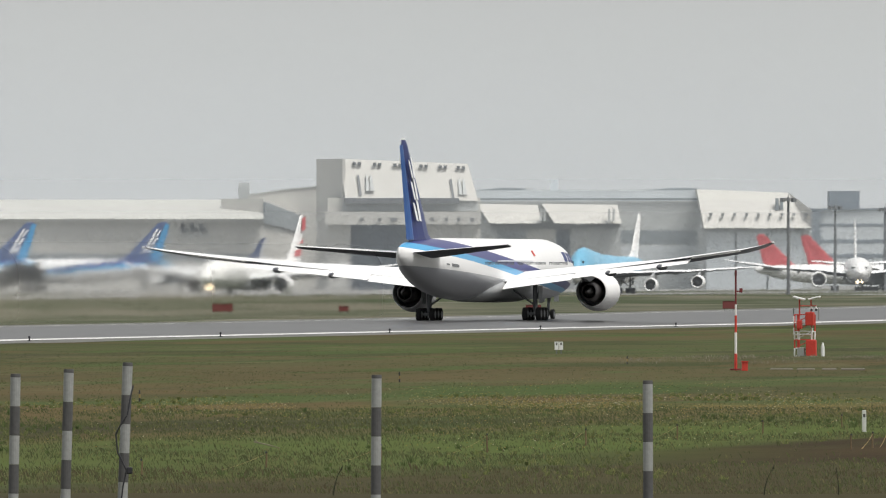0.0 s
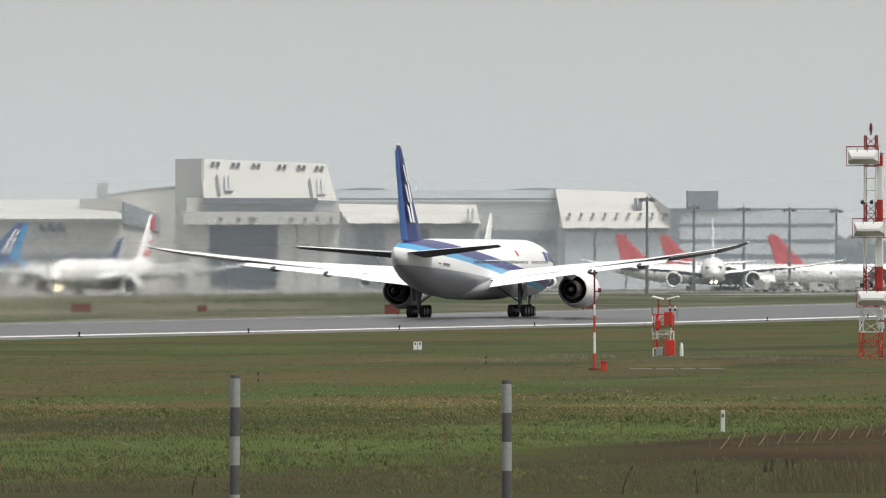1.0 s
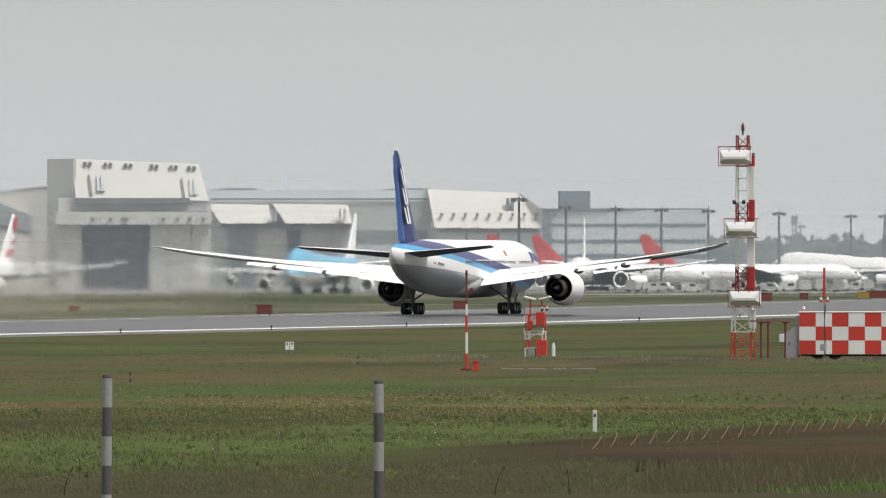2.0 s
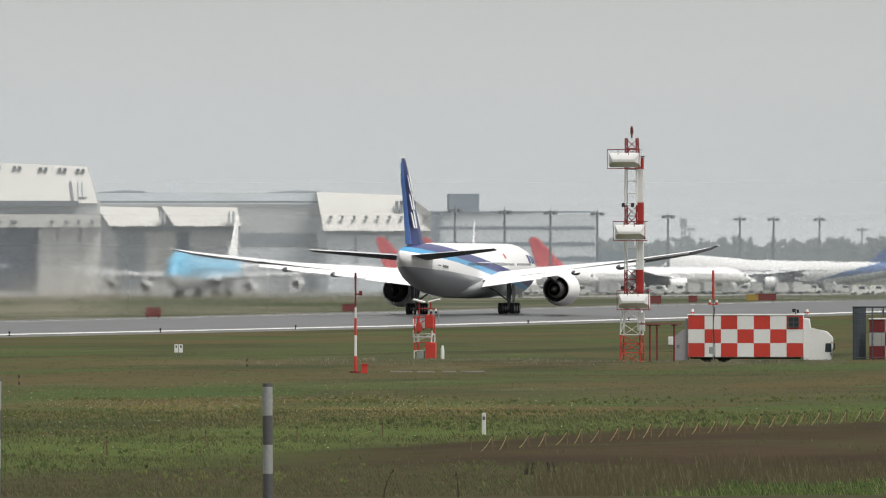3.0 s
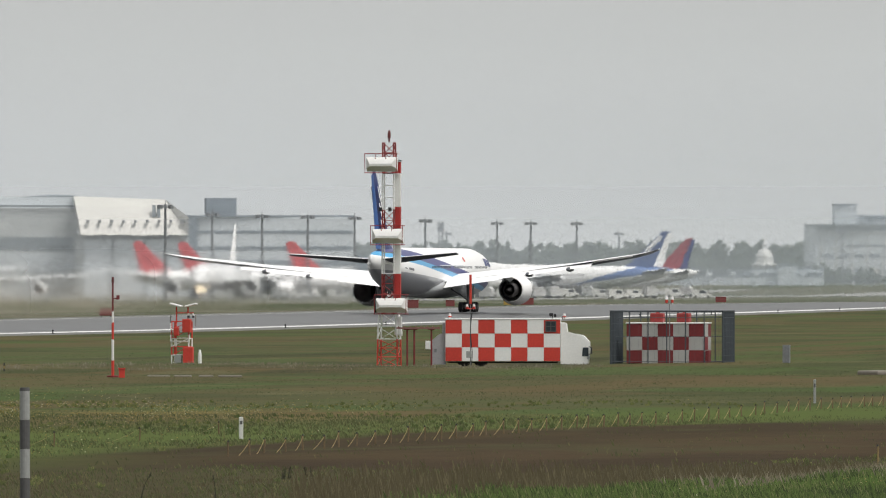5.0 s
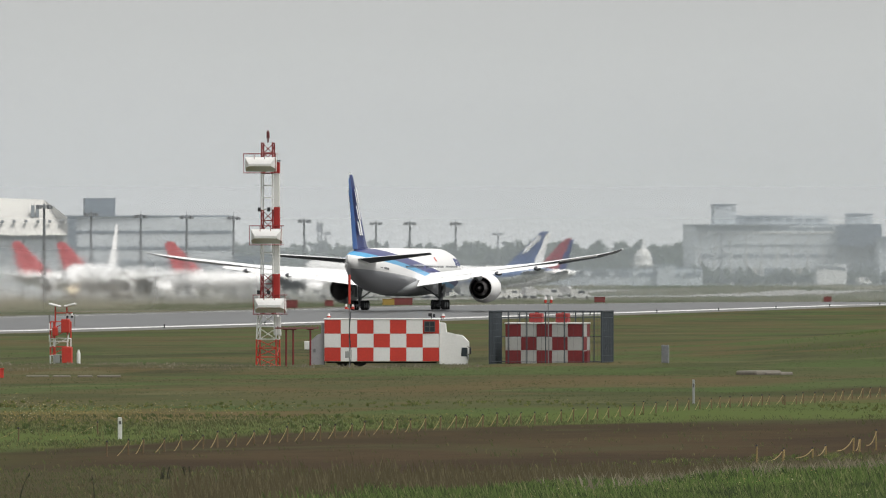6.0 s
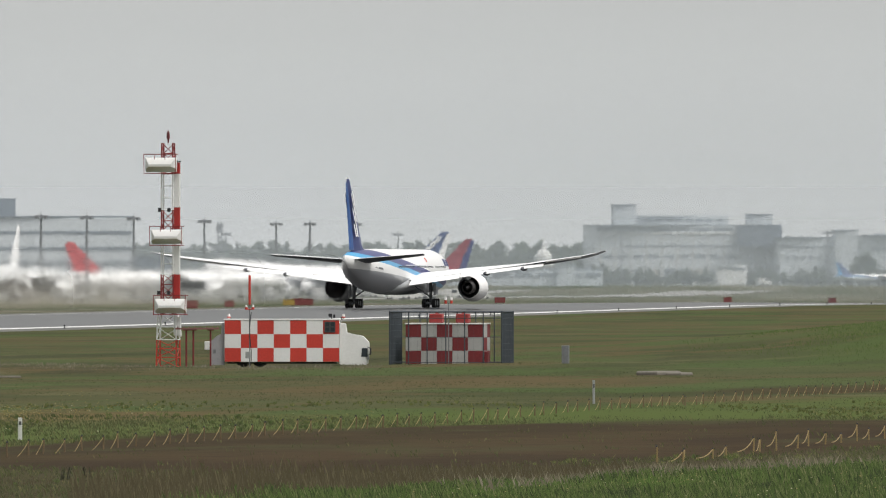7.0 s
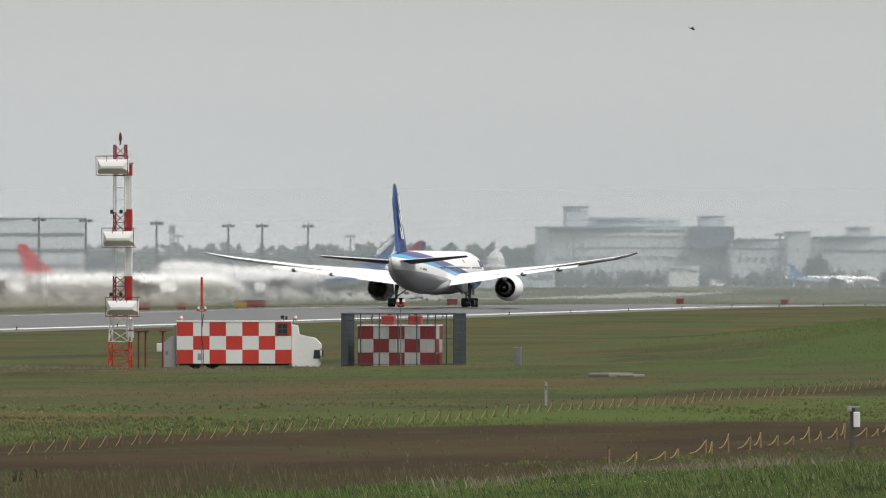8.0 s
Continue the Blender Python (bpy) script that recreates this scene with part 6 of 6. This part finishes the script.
# ---- striped posts close by ----
def striped_post(bearing, top, lean=0.0, phase=0):
    p = ground_at(bearing, 100)
    ob = thing("striped_post", Matrix.Translation((p.x, p.y, p.z)) @ Matrix.Rotation(radians(lean), 4, "Y"), "weathered grey and white striped post", "post", "striped posts")
    h = top - p.z
    z, k = h, 0
    while z > 0.02:
        d = min(z, 0.245)
        bm = bmesh.new()
        tube(bm, (0, 0, z - d + 0.002), (0, 0, z), 0.0425, n=16)
        part("band", bm, POSTWHITE if k % 2 == 0 else POSTGREY, ob)
        z -= d
        k += 1
    bm = bmesh.new()
    tube(bm, (0, 0, h), (0, 0, h + 0.03), 0.0435, 0.041, 16)
    part("cap", bm, POSTGREY, ob)
    return ob


striped_post(-36.19, 4.105, 1.0)
striped_post(-31.81, 4.143, 1.5)
leaning = striped_post(-27, 4.2, 2.2)
striped_post(-5.667, 4.095, 0.4)
striped_post(17.286, 4.048, -0.2)
cable = thing("loose_cable", Matrix.Translation(plot(-26.952, 99.8)), "black cable hanging loosely round a striped post", "cable")
bm = bmesh.new()
pts = [Vector((0.085, 0, 4.038)), Vector((0.06, -0.03, 3.929)), Vector((0.035, -0.05, 3.786)), Vector((-0.03, -0.06, 3.69)), Vector((-0.06, -0.05, 3.629)), Vector((-0.045, -0.05, 3.476)), Vector((0.03, -0.05, 3.324)), Vector((0.0, -0.05, 3.19)), Vector((-0.02, -0.04, 3.024))]
for a, b in zip(pts, pts[1:]):
    tube(bm, a, b, 0.007, n=6)
part("strand", bm, DARK, cable)
bm = bmesh.new()
box(bm, (0.055, -0.06, 3.324), (0.05, 0.03, 0.06), bevel=0.01)
part("clip", bm, DARK, cable)


# ---- rope fences ----
def rope_fence(points, stake_h, sag, label, stake_mat, rope_r=0.009, uneven=0.15, stake_r=0.03, loose=0.0):
    ob = thing("rope_fence", Matrix(), label, "fence", "rope fences")
    tops, feet = [], []
    rnd = random.Random(len(points))
    for p in points:
        h = stake_h * rnd.uniform(1 - uneven, 1 + uneven)
        bm = bmesh.new()
        tube(bm, (p.x, p.y, p.z - 0.1), (p.x + rnd.uniform(-0.03, 0.03), p.y, p.z + h), stake_r, stake_r * 0.85, 6)
        stake = part("stake", bm, stake_mat, ob)
        bm = bmesh.new()
        tube(bm, (p.x, p.y, p.z + h), (p.x, p.y, p.z + h + 0.045), stake_r * 1.15, stake_r, 6)
        part("stake_cap", bm, DARK, stake, "dark cap")
        tops.append(Vector((p.x, p.y, p.z + h * 0.96)))
        feet.append(Vector((p.x, p.y, p.z - 0.3 * stake_h)))
    for foot, b in zip(feet, tops[1:]):
        a = Vector((*foot.lerp(b, loose).xy, foot.z + loose * (b.z - foot.z)))
        bm = bmesh.new()
        bow = sag * rnd.uniform(0.85, 1.2)
        pts = [Vector((*a.lerp(b, k / 8).xy, a.z + (b.z - a.z) * (k / 8) ** bow)) for k in range(9)]
        for c, d in zip(pts, pts[1:]):
            tube(bm, c, d, rope_r, n=5)
        part("rope", bm, ROPE, ob)


def fence_line(side, u_from, u_to, step, wander=0.0):
    """Points along a line parallel to the runway, from one bearing to another."""
    def at(u):
        b = u / 1000.0
        d = side / (math.sin(b) * ASIDE.x + math.cos(b) * ASIDE.y)
        return plot(u, d)
    a, b = at(u_from), at(u_to)
    n = max(1, round((b - a).length / step))
    out = []
    for k in range(n + 1):
        q = a.lerp(b, k / n)
        q.x += wander * noise.noise(Vector((k * 0.7, 0, 0)))
        out.append(Vector((q.x, q.y, lie(q.x, q.y))))
    return out


rope_fence(fence_line(-72.0, -25.429, 33.619, 12.0), 0.42, 3.0, "brown stakes with a thin slack rope", WOOD, 0.003, 0.15, 0.025)
rope_fence(fence_line(-63.4, 34.4, 91.2, 2.9, 0.15), 0.40, 2.2, "brown stakes with slack yellow rope", WOOD, 0.009, 0.12, 0.026)
rope_fence(fence_line(-62.7, 91.5, 119.81, 3.0, 0.15), 0.40, 2.2, "brown stakes with slack yellow rope", WOOD, 0.009, 0.12, 0.026)
rope_fence(fence_line(-43.5, 89.095, 117.905, 3.7, 0.5), 0.40, 2.3, "yellow stakes with thick slack yellow rope", ROPE, 0.015, 0.42, 0.026, 0.42)


# ---- grass ----
def blade_material(name, dark, light, tip):
    m = bpy.data.materials.new(name)
    m.use_nodes = True
    n, l = m.node_tree.nodes, m.node_tree.links
    p = n["Principled BSDF"]
    p.inputs["Roughness"].default_value = 0.8
    p.inputs["Specular IOR Level"].default_value = 0.2
    geo = n.new("ShaderNodeNewGeometry")
    r = n.new("ShaderNodeValToRGB")
    r.color_ramp.elements[0].color = (*dark, 1)
    r.color_ramp.elements[1].color = (*tip, 1)
    e = r.color_ramp.elements.new(0.75)
    e.color = (*light, 1)
    l.new(geo.outputs["Random Per Island"], r.inputs[0])
    l.new(r.outputs[0], p.inputs["Base Color"])
    return m


def grass_patch(name, label, material, count, b0, b1, d0, d1, h0, h1, width, seed, keep=None, blades=5, lean=0.45, spread=0.12, rough=0.5, facing=(0.0, -0.3, 0.95)):
    rnd = np.random.RandomState(seed)
    b = rnd.uniform(b0, b1, count) / 1000.0
    d = np.sqrt(rnd.uniform(d0 * d0, d1 * d1, count))
    verts, faces = [], []
    for i in range(count):
        x, y = d[i] * math.sin(b[i]), d[i] * math.cos(b[i])
        if keep is not None:
            k = keep(x, y)
            if k <= 0 or rnd.rand() > k:
                continue
        z = lie(x, y)
        tall = 1.0 + rough * noise.noise(Vector((x * 0.5, y * 0.25, 1.7)))
        for _ in range(blades):
            bx, by = x + rnd.uniform(-spread, spread), y + rnd.uniform(-spread, spread)
            h = rnd.uniform(h0, h1) * tall
            w = width * rnd.uniform(0.6, 1.3)
            lx, ly = rnd.uniform(-lean, lean) * h, rnd.uniform(-lean, lean) * h
            k = len(verts)
            verts.append((bx - w, by, z - 0.04))
            verts.append((bx + w, by + w, z - 0.04))
            verts.append((bx + lx * 0.4 + w * 0.7, by + ly * 0.4, z + h * 0.6))
            verts.append((bx + lx, by + ly, z + h))
            faces.append((k, k + 1, k + 2))
            a, c, e = verts[k], verts[k + 2], verts[k + 3]
            turned = (c[0] - a[0]) * (e[2] - a[2]) - (c[2] - a[2]) * (e[0] - a[0])
            faces.append((k, k + 2, k + 3) if turned > 0 else (k, k + 3, k + 2))
    me = bpy.data.meshes.new(name)
    me.from_pydata(verts, [], faces)
    me.normals_split_custom_set_from_vertices([facing] * len(verts))
    me.materials.append(material)
    return tagged(new(name, me), label, "grass", kind="stuff")


def side_of(x, y):
    return x * ASIDE.x + y * ASIDE.y


def off_earth(x, y):
    s = x * math.cos(EARTH_TURN) - y * math.sin(EARTH_TURN)
    top = -133 + 11 * smooth_step(33, 52, x) + 8 * (1 - smooth_step(4, 22, x))
    low = -104 - 12 * (1 - smooth_step(9, 20, x))
    bare = top < s < low and x > 5
    return 0.05 if bare else (0.35 + 0.65 * (noise.noise(Vector((x * 0.07, y * 0.04, 3))) > -0.1))


def fade_out(x, y):
    return off_earth(x, y) * (1 - smooth_step(560, 900, math.hypot(x, y)))


FRESH = blade_material("fresh_grass", (0.014, 0.024, 0.007), (0.058, 0.092, 0.019), (0.115, 0.12, 0.05))
MEADOW = blade_material("meadow_grass", (0.025, 0.031, 0.011), (0.050, 0.059, 0.020), (0.105, 0.098, 0.045))
STRAW = blade_material("straw_grass", (0.036, 0.030, 0.014), (0.048, 0.041, 0.020), (0.078, 0.067, 0.036))
grass_patch("long_grass", "long bright green grass on a bank", FRESH, 52000, 46, 128, 200, 268, 0.05, 0.27, 0.008, 11, lambda x, y: smooth_step(0.046, 0.066, x / y + 0.006 * noise.noise(Vector((x * 0.3, y * 0.1, 2)))), 5, 0.4, 0.15, 1.0, (0.0, -0.8, 0.6))
grass_patch("meadow_grass", "tufts of mixed green meadow grass", MEADOW, 36000, -52, 130, 255, 430, 0.03, 0.13, 0.009, 12, off_earth, 4, 0.9, 0.2, 0.8)
grass_patch("meadow_grass", "tufts of mixed green meadow grass far out", MEADOW, 30000, -48, 126, 430, 900, 0.02, 0.055, 0.02, 13, fade_out, 3, 0.9, 0.4, 0.8)
grass_patch("dry_grass", "pale dry grass stalks with seed heads", STRAW, 12000, -52, 128, 198, 300, 0.04, 0.14, 0.008, 14, off_earth, 4, 0.5)
grass_patch("dry_grass", "pale dry grass stalks along the bank", STRAW, 5200, 40, 128, 250, 300, 0.2, 0.55, 0.009, 15, lambda x, y: 1.0 if side_of(x, y) > -52 else 0.0, 3, 0.3)
grass_patch("dry_grass", "patch of pale dry grass beside the truck", blade_material("bleached_grass", (0.07, 0.066, 0.042), (0.11, 0.10, 0.07), (0.17, 0.155, 0.12)), 2600, 14, 66, 640, 702, 0.06, 0.2, 0.02, 16, lambda x, y: max(0.0, 0.3 + noise.noise(Vector((x * 0.2, y * 0.05, 4)))), 3, 0.6, 0.4)

grass_patch("mound_grass", "fresh green grass on a low mound", blade_material("mound_grass", (0.034, 0.052, 0.012), (0.056, 0.084, 0.020), (0.085, 0.10, 0.032)), 24000, 88, 128, 670, 880, 0.06, 0.2, 0.018, 17, lambda x, y: max(0.0, 0.45 + noise.noise(Vector((x * 0.12, y * 0.03, 6)))) * smooth_step(0.089, 0.118, x / y) * smooth_step(680, 770, y), 3, 0.7, 0.4)


def tussocks(name, label, material, count, b0, b1, d0, d1, tall, wide, seed, keep):
    """Single thick tufts with blades fanning out, in loose drifts."""
    rnd = np.random.RandomState(seed)
    verts, faces = [], []
    for _ in range(count):
        b, d = rnd.uniform(b0, b1) / 1000.0, math.sqrt(rnd.uniform(d0 * d0, d1 * d1))
        x, y = d * math.sin(b), d * math.cos(b)
        if off_earth(x, y) < 0.2 or rnd.rand() > keep(x, y):
            continue
        z, size = lie(x, y), rnd.uniform(0.5, 1.25)
        for _ in range(16):
            a, out = rnd.uniform(0, math.tau), rnd.uniform(0.15, 1.0)
            fx, fy = wide * size * out * math.cos(a), wide * size * out * math.sin(a)
            h, w = tall * size * rnd.uniform(0.6, 1.1) * (1.15 - 0.45 * out), 0.012 * d / 350 * rnd.uniform(0.7, 1.4)
            k = len(verts)
            verts += [(x + fx * 0.3 - w, y + fy * 0.3, z - 0.03), (x + fx * 0.3 + w, y + fy * 0.3, z - 0.03), (x + fx * 0.75 + w * 0.7, y + fy * 0.75, z + h * 0.72), (x + fx * 0.75 - w * 0.7, y + fy * 0.75, z + h * 0.72), (x + fx * 1.1, y + fy * 1.1, z + h)]
            faces += [(k, k + 1, k + 2, k + 3), (k + 3, k + 2, k + 4)]
    me = bpy.data.meshes.new(name)
    me.from_pydata(verts, [], faces)
    me.normals_split_custom_set_from_vertices([(0.0, -0.35, 0.93)] * len(verts))
    me.materials.append(material)
    tagged(new(name, me), label, "grass", kind="stuff")


def drifts(scale, low):
    def keep(x, y):
        return off_earth(x, y) * smooth_step(low, low + 0.25, noise.noise(Vector((x * scale, y * scale * 0.35, low * 40))))
    return keep


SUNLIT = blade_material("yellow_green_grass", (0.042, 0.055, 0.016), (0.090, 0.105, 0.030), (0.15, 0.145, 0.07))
DEEP = blade_material("deep_green_weeds", (0.024, 0.038, 0.011), (0.046, 0.070, 0.018), (0.075, 0.09, 0.03))
tussocks("grass_tussocks", "yellow-green grass tussocks in loose drifts", SUNLIT, 6500, -50, 124, 285, 480, 0.13, 0.14, 31, drifts(0.12, 0.0))
tussocks("broad_weeds", "deep green weed clumps in the meadow", DEEP, 1800, -50, 124, 285, 430, 0.16, 0.16, 33, drifts(0.2, 0.12))

tussocks("bank_tussocks", "bright yellow-green tussocks along the crest of the bank", blade_material("fresh_tussock", (0.034, 0.062, 0.012), (0.060, 0.105, 0.020), (0.13, 0.13, 0.05)), 3800, 62, 128, 224, 246, 0.24, 0.16, 35, lambda x, y: smooth_step(-0.25, 0.25, noise.noise(Vector((x * 0.45, y * 0.12, 3)))) * smooth_step(0.060, 0.082, x / y))
grass_patch("dry_grass", "fringe of pale dry stalks on the crest of the bank", blade_material("bleached_stalks", (0.07, 0.062, 0.040), (0.10, 0.09, 0.06), (0.16, 0.145, 0.105)), 2600, 58, 128, 234, 252, 0.22, 0.42, 0.007, 19, lambda x, y: max(0.0, 0.35 + 1.2 * noise.noise(Vector((x * 0.4, y * 0.1, 12)))) * smooth_step(0.068, 0.085, x / y), 3, 0.5)
# weeds low on the bank, shade painted in as a near-black green
tussocks("bank_shade_weeds", "leafy clumps coloured dark for the shade low on the bank", blade_material("shaded_weeds", (0.010, 0.017, 0.006), (0.026, 0.042, 0.012), (0.055, 0.065, 0.025)), 3600, 62, 128, 203, 226, 0.24, 0.2, 37, lambda x, y: smooth_step(0.0, 0.3, noise.noise(Vector((x * 0.5, y * 0.15, 8)))) * smooth_step(0.060, 0.082, x / y))


def flowers():
    rnd = np.random.RandomState(21)
    verts, faces = [], []
    for _ in range(9500):
        b, d = rnd.normal(8, 20) / 1000.0, rnd.normal(430, 11)
        if rnd.rand() < 0.25:
            d = rnd.uniform(320, 520)
        x, y = d * math.sin(b), d * math.cos(b)
        if noise.noise(Vector((x * 0.15, y * 0.03, 9))) < -0.12 or off_earth(x, y) < 0.2:
            continue
        z = lie(x, y) + rnd.uniform(0.1, 0.3)
        r = rnd.uniform(0.010, 0.026)
        k = len(verts)
        verts += [(x + r, y, z), (x - r, y, z), (x, y + r, z), (x, y - r, z), (x, y, z + r * 0.6), (x, y, z - r * 0.6)]
        faces += [tuple(k + i for i in f) for f in ((0, 2, 4), (2, 1, 4), (1, 3, 4), (3, 0, 4), (2, 0, 5), (1, 2, 5), (3, 1, 5), (0, 3, 5))]
    for _ in range(900):
        b, d = rnd.uniform(66, 124) / 1000.0, rnd.uniform(204, 238)
        x, y = d * math.sin(b), d * math.cos(b)
        if noise.noise(Vector((x * 0.3, y * 0.12, 5))) < 0.0:
            continue
        z, r = lie(x, y) + rnd.uniform(0.12, 0.28), rnd.uniform(0.008, 0.018)
        k = len(verts)
        verts += [(x + r, y, z), (x - r, y, z), (x, y + r, z), (x, y - r, z), (x, y, z + r * 0.6), (x, y, z - r * 0.6)]
        faces += [tuple(k + i for i in f) for f in ((0, 2, 4), (2, 1, 4), (1, 3, 4), (3, 0, 4), (2, 0, 5), (1, 2, 5), (3, 1, 5), (0, 3, 5))]
    me = bpy.data.meshes.new("wild_flowers")
    me.from_pydata(verts, [], faces)
    me.materials.append(blade_material("flower_petals", (0.20, 0.145, 0.045), (0.27, 0.22, 0.085), (0.46, 0.44, 0.34)))
    tagged(new("wild_flowers", me), "scattered small yellow and white wild flowers", "flowers", kind="stuff")


flowers()

# a broken branch lying in the grass
branch = thing("branch", Matrix.Translation(ground_at(-14.857, 332)), "pale broken branch lying in the grass", "branch")
bm = bmesh.new()
for a, b, r in (((-0.36, 0, 0.22), (0.1, 0, 0.12), 0.02), ((0.1, 0, 0.12), (0.36, 0, 0.05), 0.015), ((-0.34, 0, 0.28), (-0.2, 0, 0.18), 0.012)):
    tube(bm, a, b, r, n=6)
part("stem", bm, mat("bleached_wood", (0.20, 0.18, 0.13), 0.85, var=0.2, scale=8), branch)

# ---- a bird ----
bird = thing("bird", Matrix(), "small dark bird in flight", "bird")
bm = bmesh.new()
loft(bm, [[Vector((r * math.cos(i * math.tau / 8), y, r * math.sin(i * math.tau / 8))) for i in range(8)] for y, r in ((-0.16, 0.01), (-0.08, 0.035), (0.0, 0.045), (0.08, 0.035), (0.12, 0.025), (0.16, 0.005))])
FEATHER = mat("dark_feathers", (0.03, 0.03, 0.03), 0.8)
part("body", bm, FEATHER, bird, smooth=True)
bm = bmesh.new()
prism(bm, [(-0.02, -0.14, 0), (0.02, -0.14, 0), (0.05, -0.24, 0), (-0.05, -0.24, 0)], (0, 0, 0.008))
part("tail", bm, FEATHER, bird)
for s in (-1, 1):
    bm = bmesh.new()
    prism(bm, [(s * 0.02, 0.06, 0.02), (s * 0.14, 0.07, 0.09), (s * 0.26, 0.0, 0.06), (s * 0.13, -0.04, 0.09), (s * 0.02, -0.06, 0.02)], (0, 0, 0.008))
    part("wing", bm, FEATHER, bird)
for piece in bird.children:
    piece.data.transform(Matrix.Scale(0.65, 4))


# ---- weeds and pegs ----
WEED = mat("dark_weed", (0.022, 0.026, 0.012), 0.85, var=0.2, scale=8)


def weed(bearing, dist, tall, bend, stems=1, thick=1.0):
    ob = thing("weed_stalk", Matrix.Translation(ground_at(bearing, dist, -0.02)), "dark weed stalk standing in the grass", "weed", "weeds")
    rnd = random.Random(int(dist * 10 + bearing))
    for k in range(stems):
        bm = bmesh.new()
        h, q = tall * rnd.uniform(0.75, 1.0), bend * rnd.uniform(0.5, 1.2) if stems > 1 else bend
        base = rnd.uniform(-0.06, 0.06) * thick if stems > 1 else 0.0
        pts = [Vector((base + q * (f * f), 0.02 * k, h * f)) for f in (0, 0.25, 0.5, 0.75, 1.0)]
        for i, (a, b) in enumerate(zip(pts, pts[1:])):
            tube(bm, a, b, thick * (0.007 - 0.0012 * i), thick * (0.0058 - 0.0012 * i), 6)
        part("stem", bm, WEED, ob)
        bm = bmesh.new()
        tip = pts[-1]
        prism(bm, [tip + Vector((-0.015, 0, -0.05)), tip + Vector((0.005, 0, -0.02)), tip + Vector((q * 0.12, 0, 0.03)), tip + Vector((-0.005, 0, -0.01))], (0, 0.004, 0))
        part("leaf", bm, WEED, ob)


weed(-9.238, 112, 0.33, 0.08)
weed(27.048, 112, 0.30, 0.09)
weed(33.333, 112, 0.34, -0.02)
weed(39.4, 296, 0.36, 0.06, 7, 2.4)
weed(41.2, 300, 0.30, -0.05, 6, 2.4)


def peg(bearing, dist):
    ob = thing("marker_peg", Matrix.Translation(ground_at(bearing, dist)), "thin black and yellow marker peg in grass", "peg", "marker pegs")
    for k, m_ in enumerate((DARK, ROPE, DARK)):
        bm = bmesh.new()
        tube(bm, (0, 0, 0.15 * k), (0, 0, 0.15 * k + 0.148), 0.035, n=8)
        part("band", bm, m_, ob)


peg(-25.571, 455)
peg(-3.667, 535)
peg(15.524, 640)

# ---- what moves ----
# seconds, metres along the runway, degrees of bank, degrees of yaw, metres the struts have risen, degrees the wings bend up
RUN = [(0.0, -0.2, 0.42, 0.0, -0.04, -0.32), (0.5, 30.4, 0.43, 0.0, -0.02, -0.28), (1.0, 61.7, 0.43, -0.04, 0.0, -0.22), (1.5, 93.4, 0.41, -0.02, 0.01, -0.14),
       (2.0, 125.1, 0.38, 0.04, 0.01, -0.06), (3.5, 225.1, 0.37, 0.26, 0.0, 0.0), (4.0, 259.2, 0.41, 0.36, 0.01, 0.02), (4.5, 294.0, 0.42, 0.60, 0.03, 0.06),
       (6.0, 403.4, 0.42, 1.04, 0.07, 0.22), (6.5, 440.8, 0.32, 1.10, 0.06, 0.24), (7.0, 481.8, 0.20, 1.08, 0.05, 0.28), (7.5, 522.2, 0.10, 0.86, 0.07, 0.38), (8.0, 564.4, 0.03, 0.60, 0.09, 0.48)]


def motions():
    rows = []
    for t, s, bank, yaw, rise, bend in RUN:
        q = RUNWAY_START + AHEAD * s
        rows.append((t, pose(q.x, q.y, lie(q.x, q.y) + 0.03 + rise, 0, -bank, -12.93 - yaw)))
    walk(main, rows)
    walk(plume, [(t, pose(m.translation.x, m.translation.y, m.translation.z, 0, 0, -12.93)) for t, m in rows])
    # the wings bend up as they begin to lift
    for side, wing in zip((-1, 1), [o for o in main.children if o.name.split(".")[0] == "wing"]):
        root = Vector((side * 3.0, 0, 4.1))
        bends = []
        for t, s, bank, yaw, rise, bend in RUN:
            turn = pose(0, 0, 0, 0, -side * bend, 0)
            bends.append((t, Matrix.Translation(root - turn @ root) @ turn))
        walk(wing, bends)
    # three airliners taxi slowly towards the runway
    for ob, bearing, dist, heading, v in ((jumbo, 13.905, 2640, 192.5, 8.0), (red_fin, -15.857, 2510, 196, 7.0)):
        rows = []
        p = plot(bearing, dist)
        for t in (0.0, 2.0, 4.0, 6.0, 8.0):
            a = radians(heading)
            x, y = p.x + math.sin(a) * v * t, p.y + math.cos(a) * v * t
            rows.append((t, pose(x, y, lie(x, y) + 0.06, 0, 0, -heading)))
        walk(ob, rows)
    rows = []
    for t, bearing, dist, heading in ((0.0, 34.9, 2900, 181), (2.0, 34.4, 2883, 183), (4.0, 33.75, 2866, 187), (6.0, 33.3, 2849, 191), (8.0, 32.9, 2832, 194)):
        p = ground_at(bearing, dist, 0.06)
        rows.append((t, pose(p.x, p.y, p.z, 0, 0, -heading)))
    walk(waiting, rows)
    # a bird crosses the sky
    rows = []
    for t in (0.0, 4.0, 8.0):
        p = plot(96.143 - (8.0 - t) * 18.7, 420)
        rows.append((t, pose(p.x, p.y, 13.9 + 3.25 * (8.0 - t), -20, 0, -80)))
    walk(bird, rows)


motions()
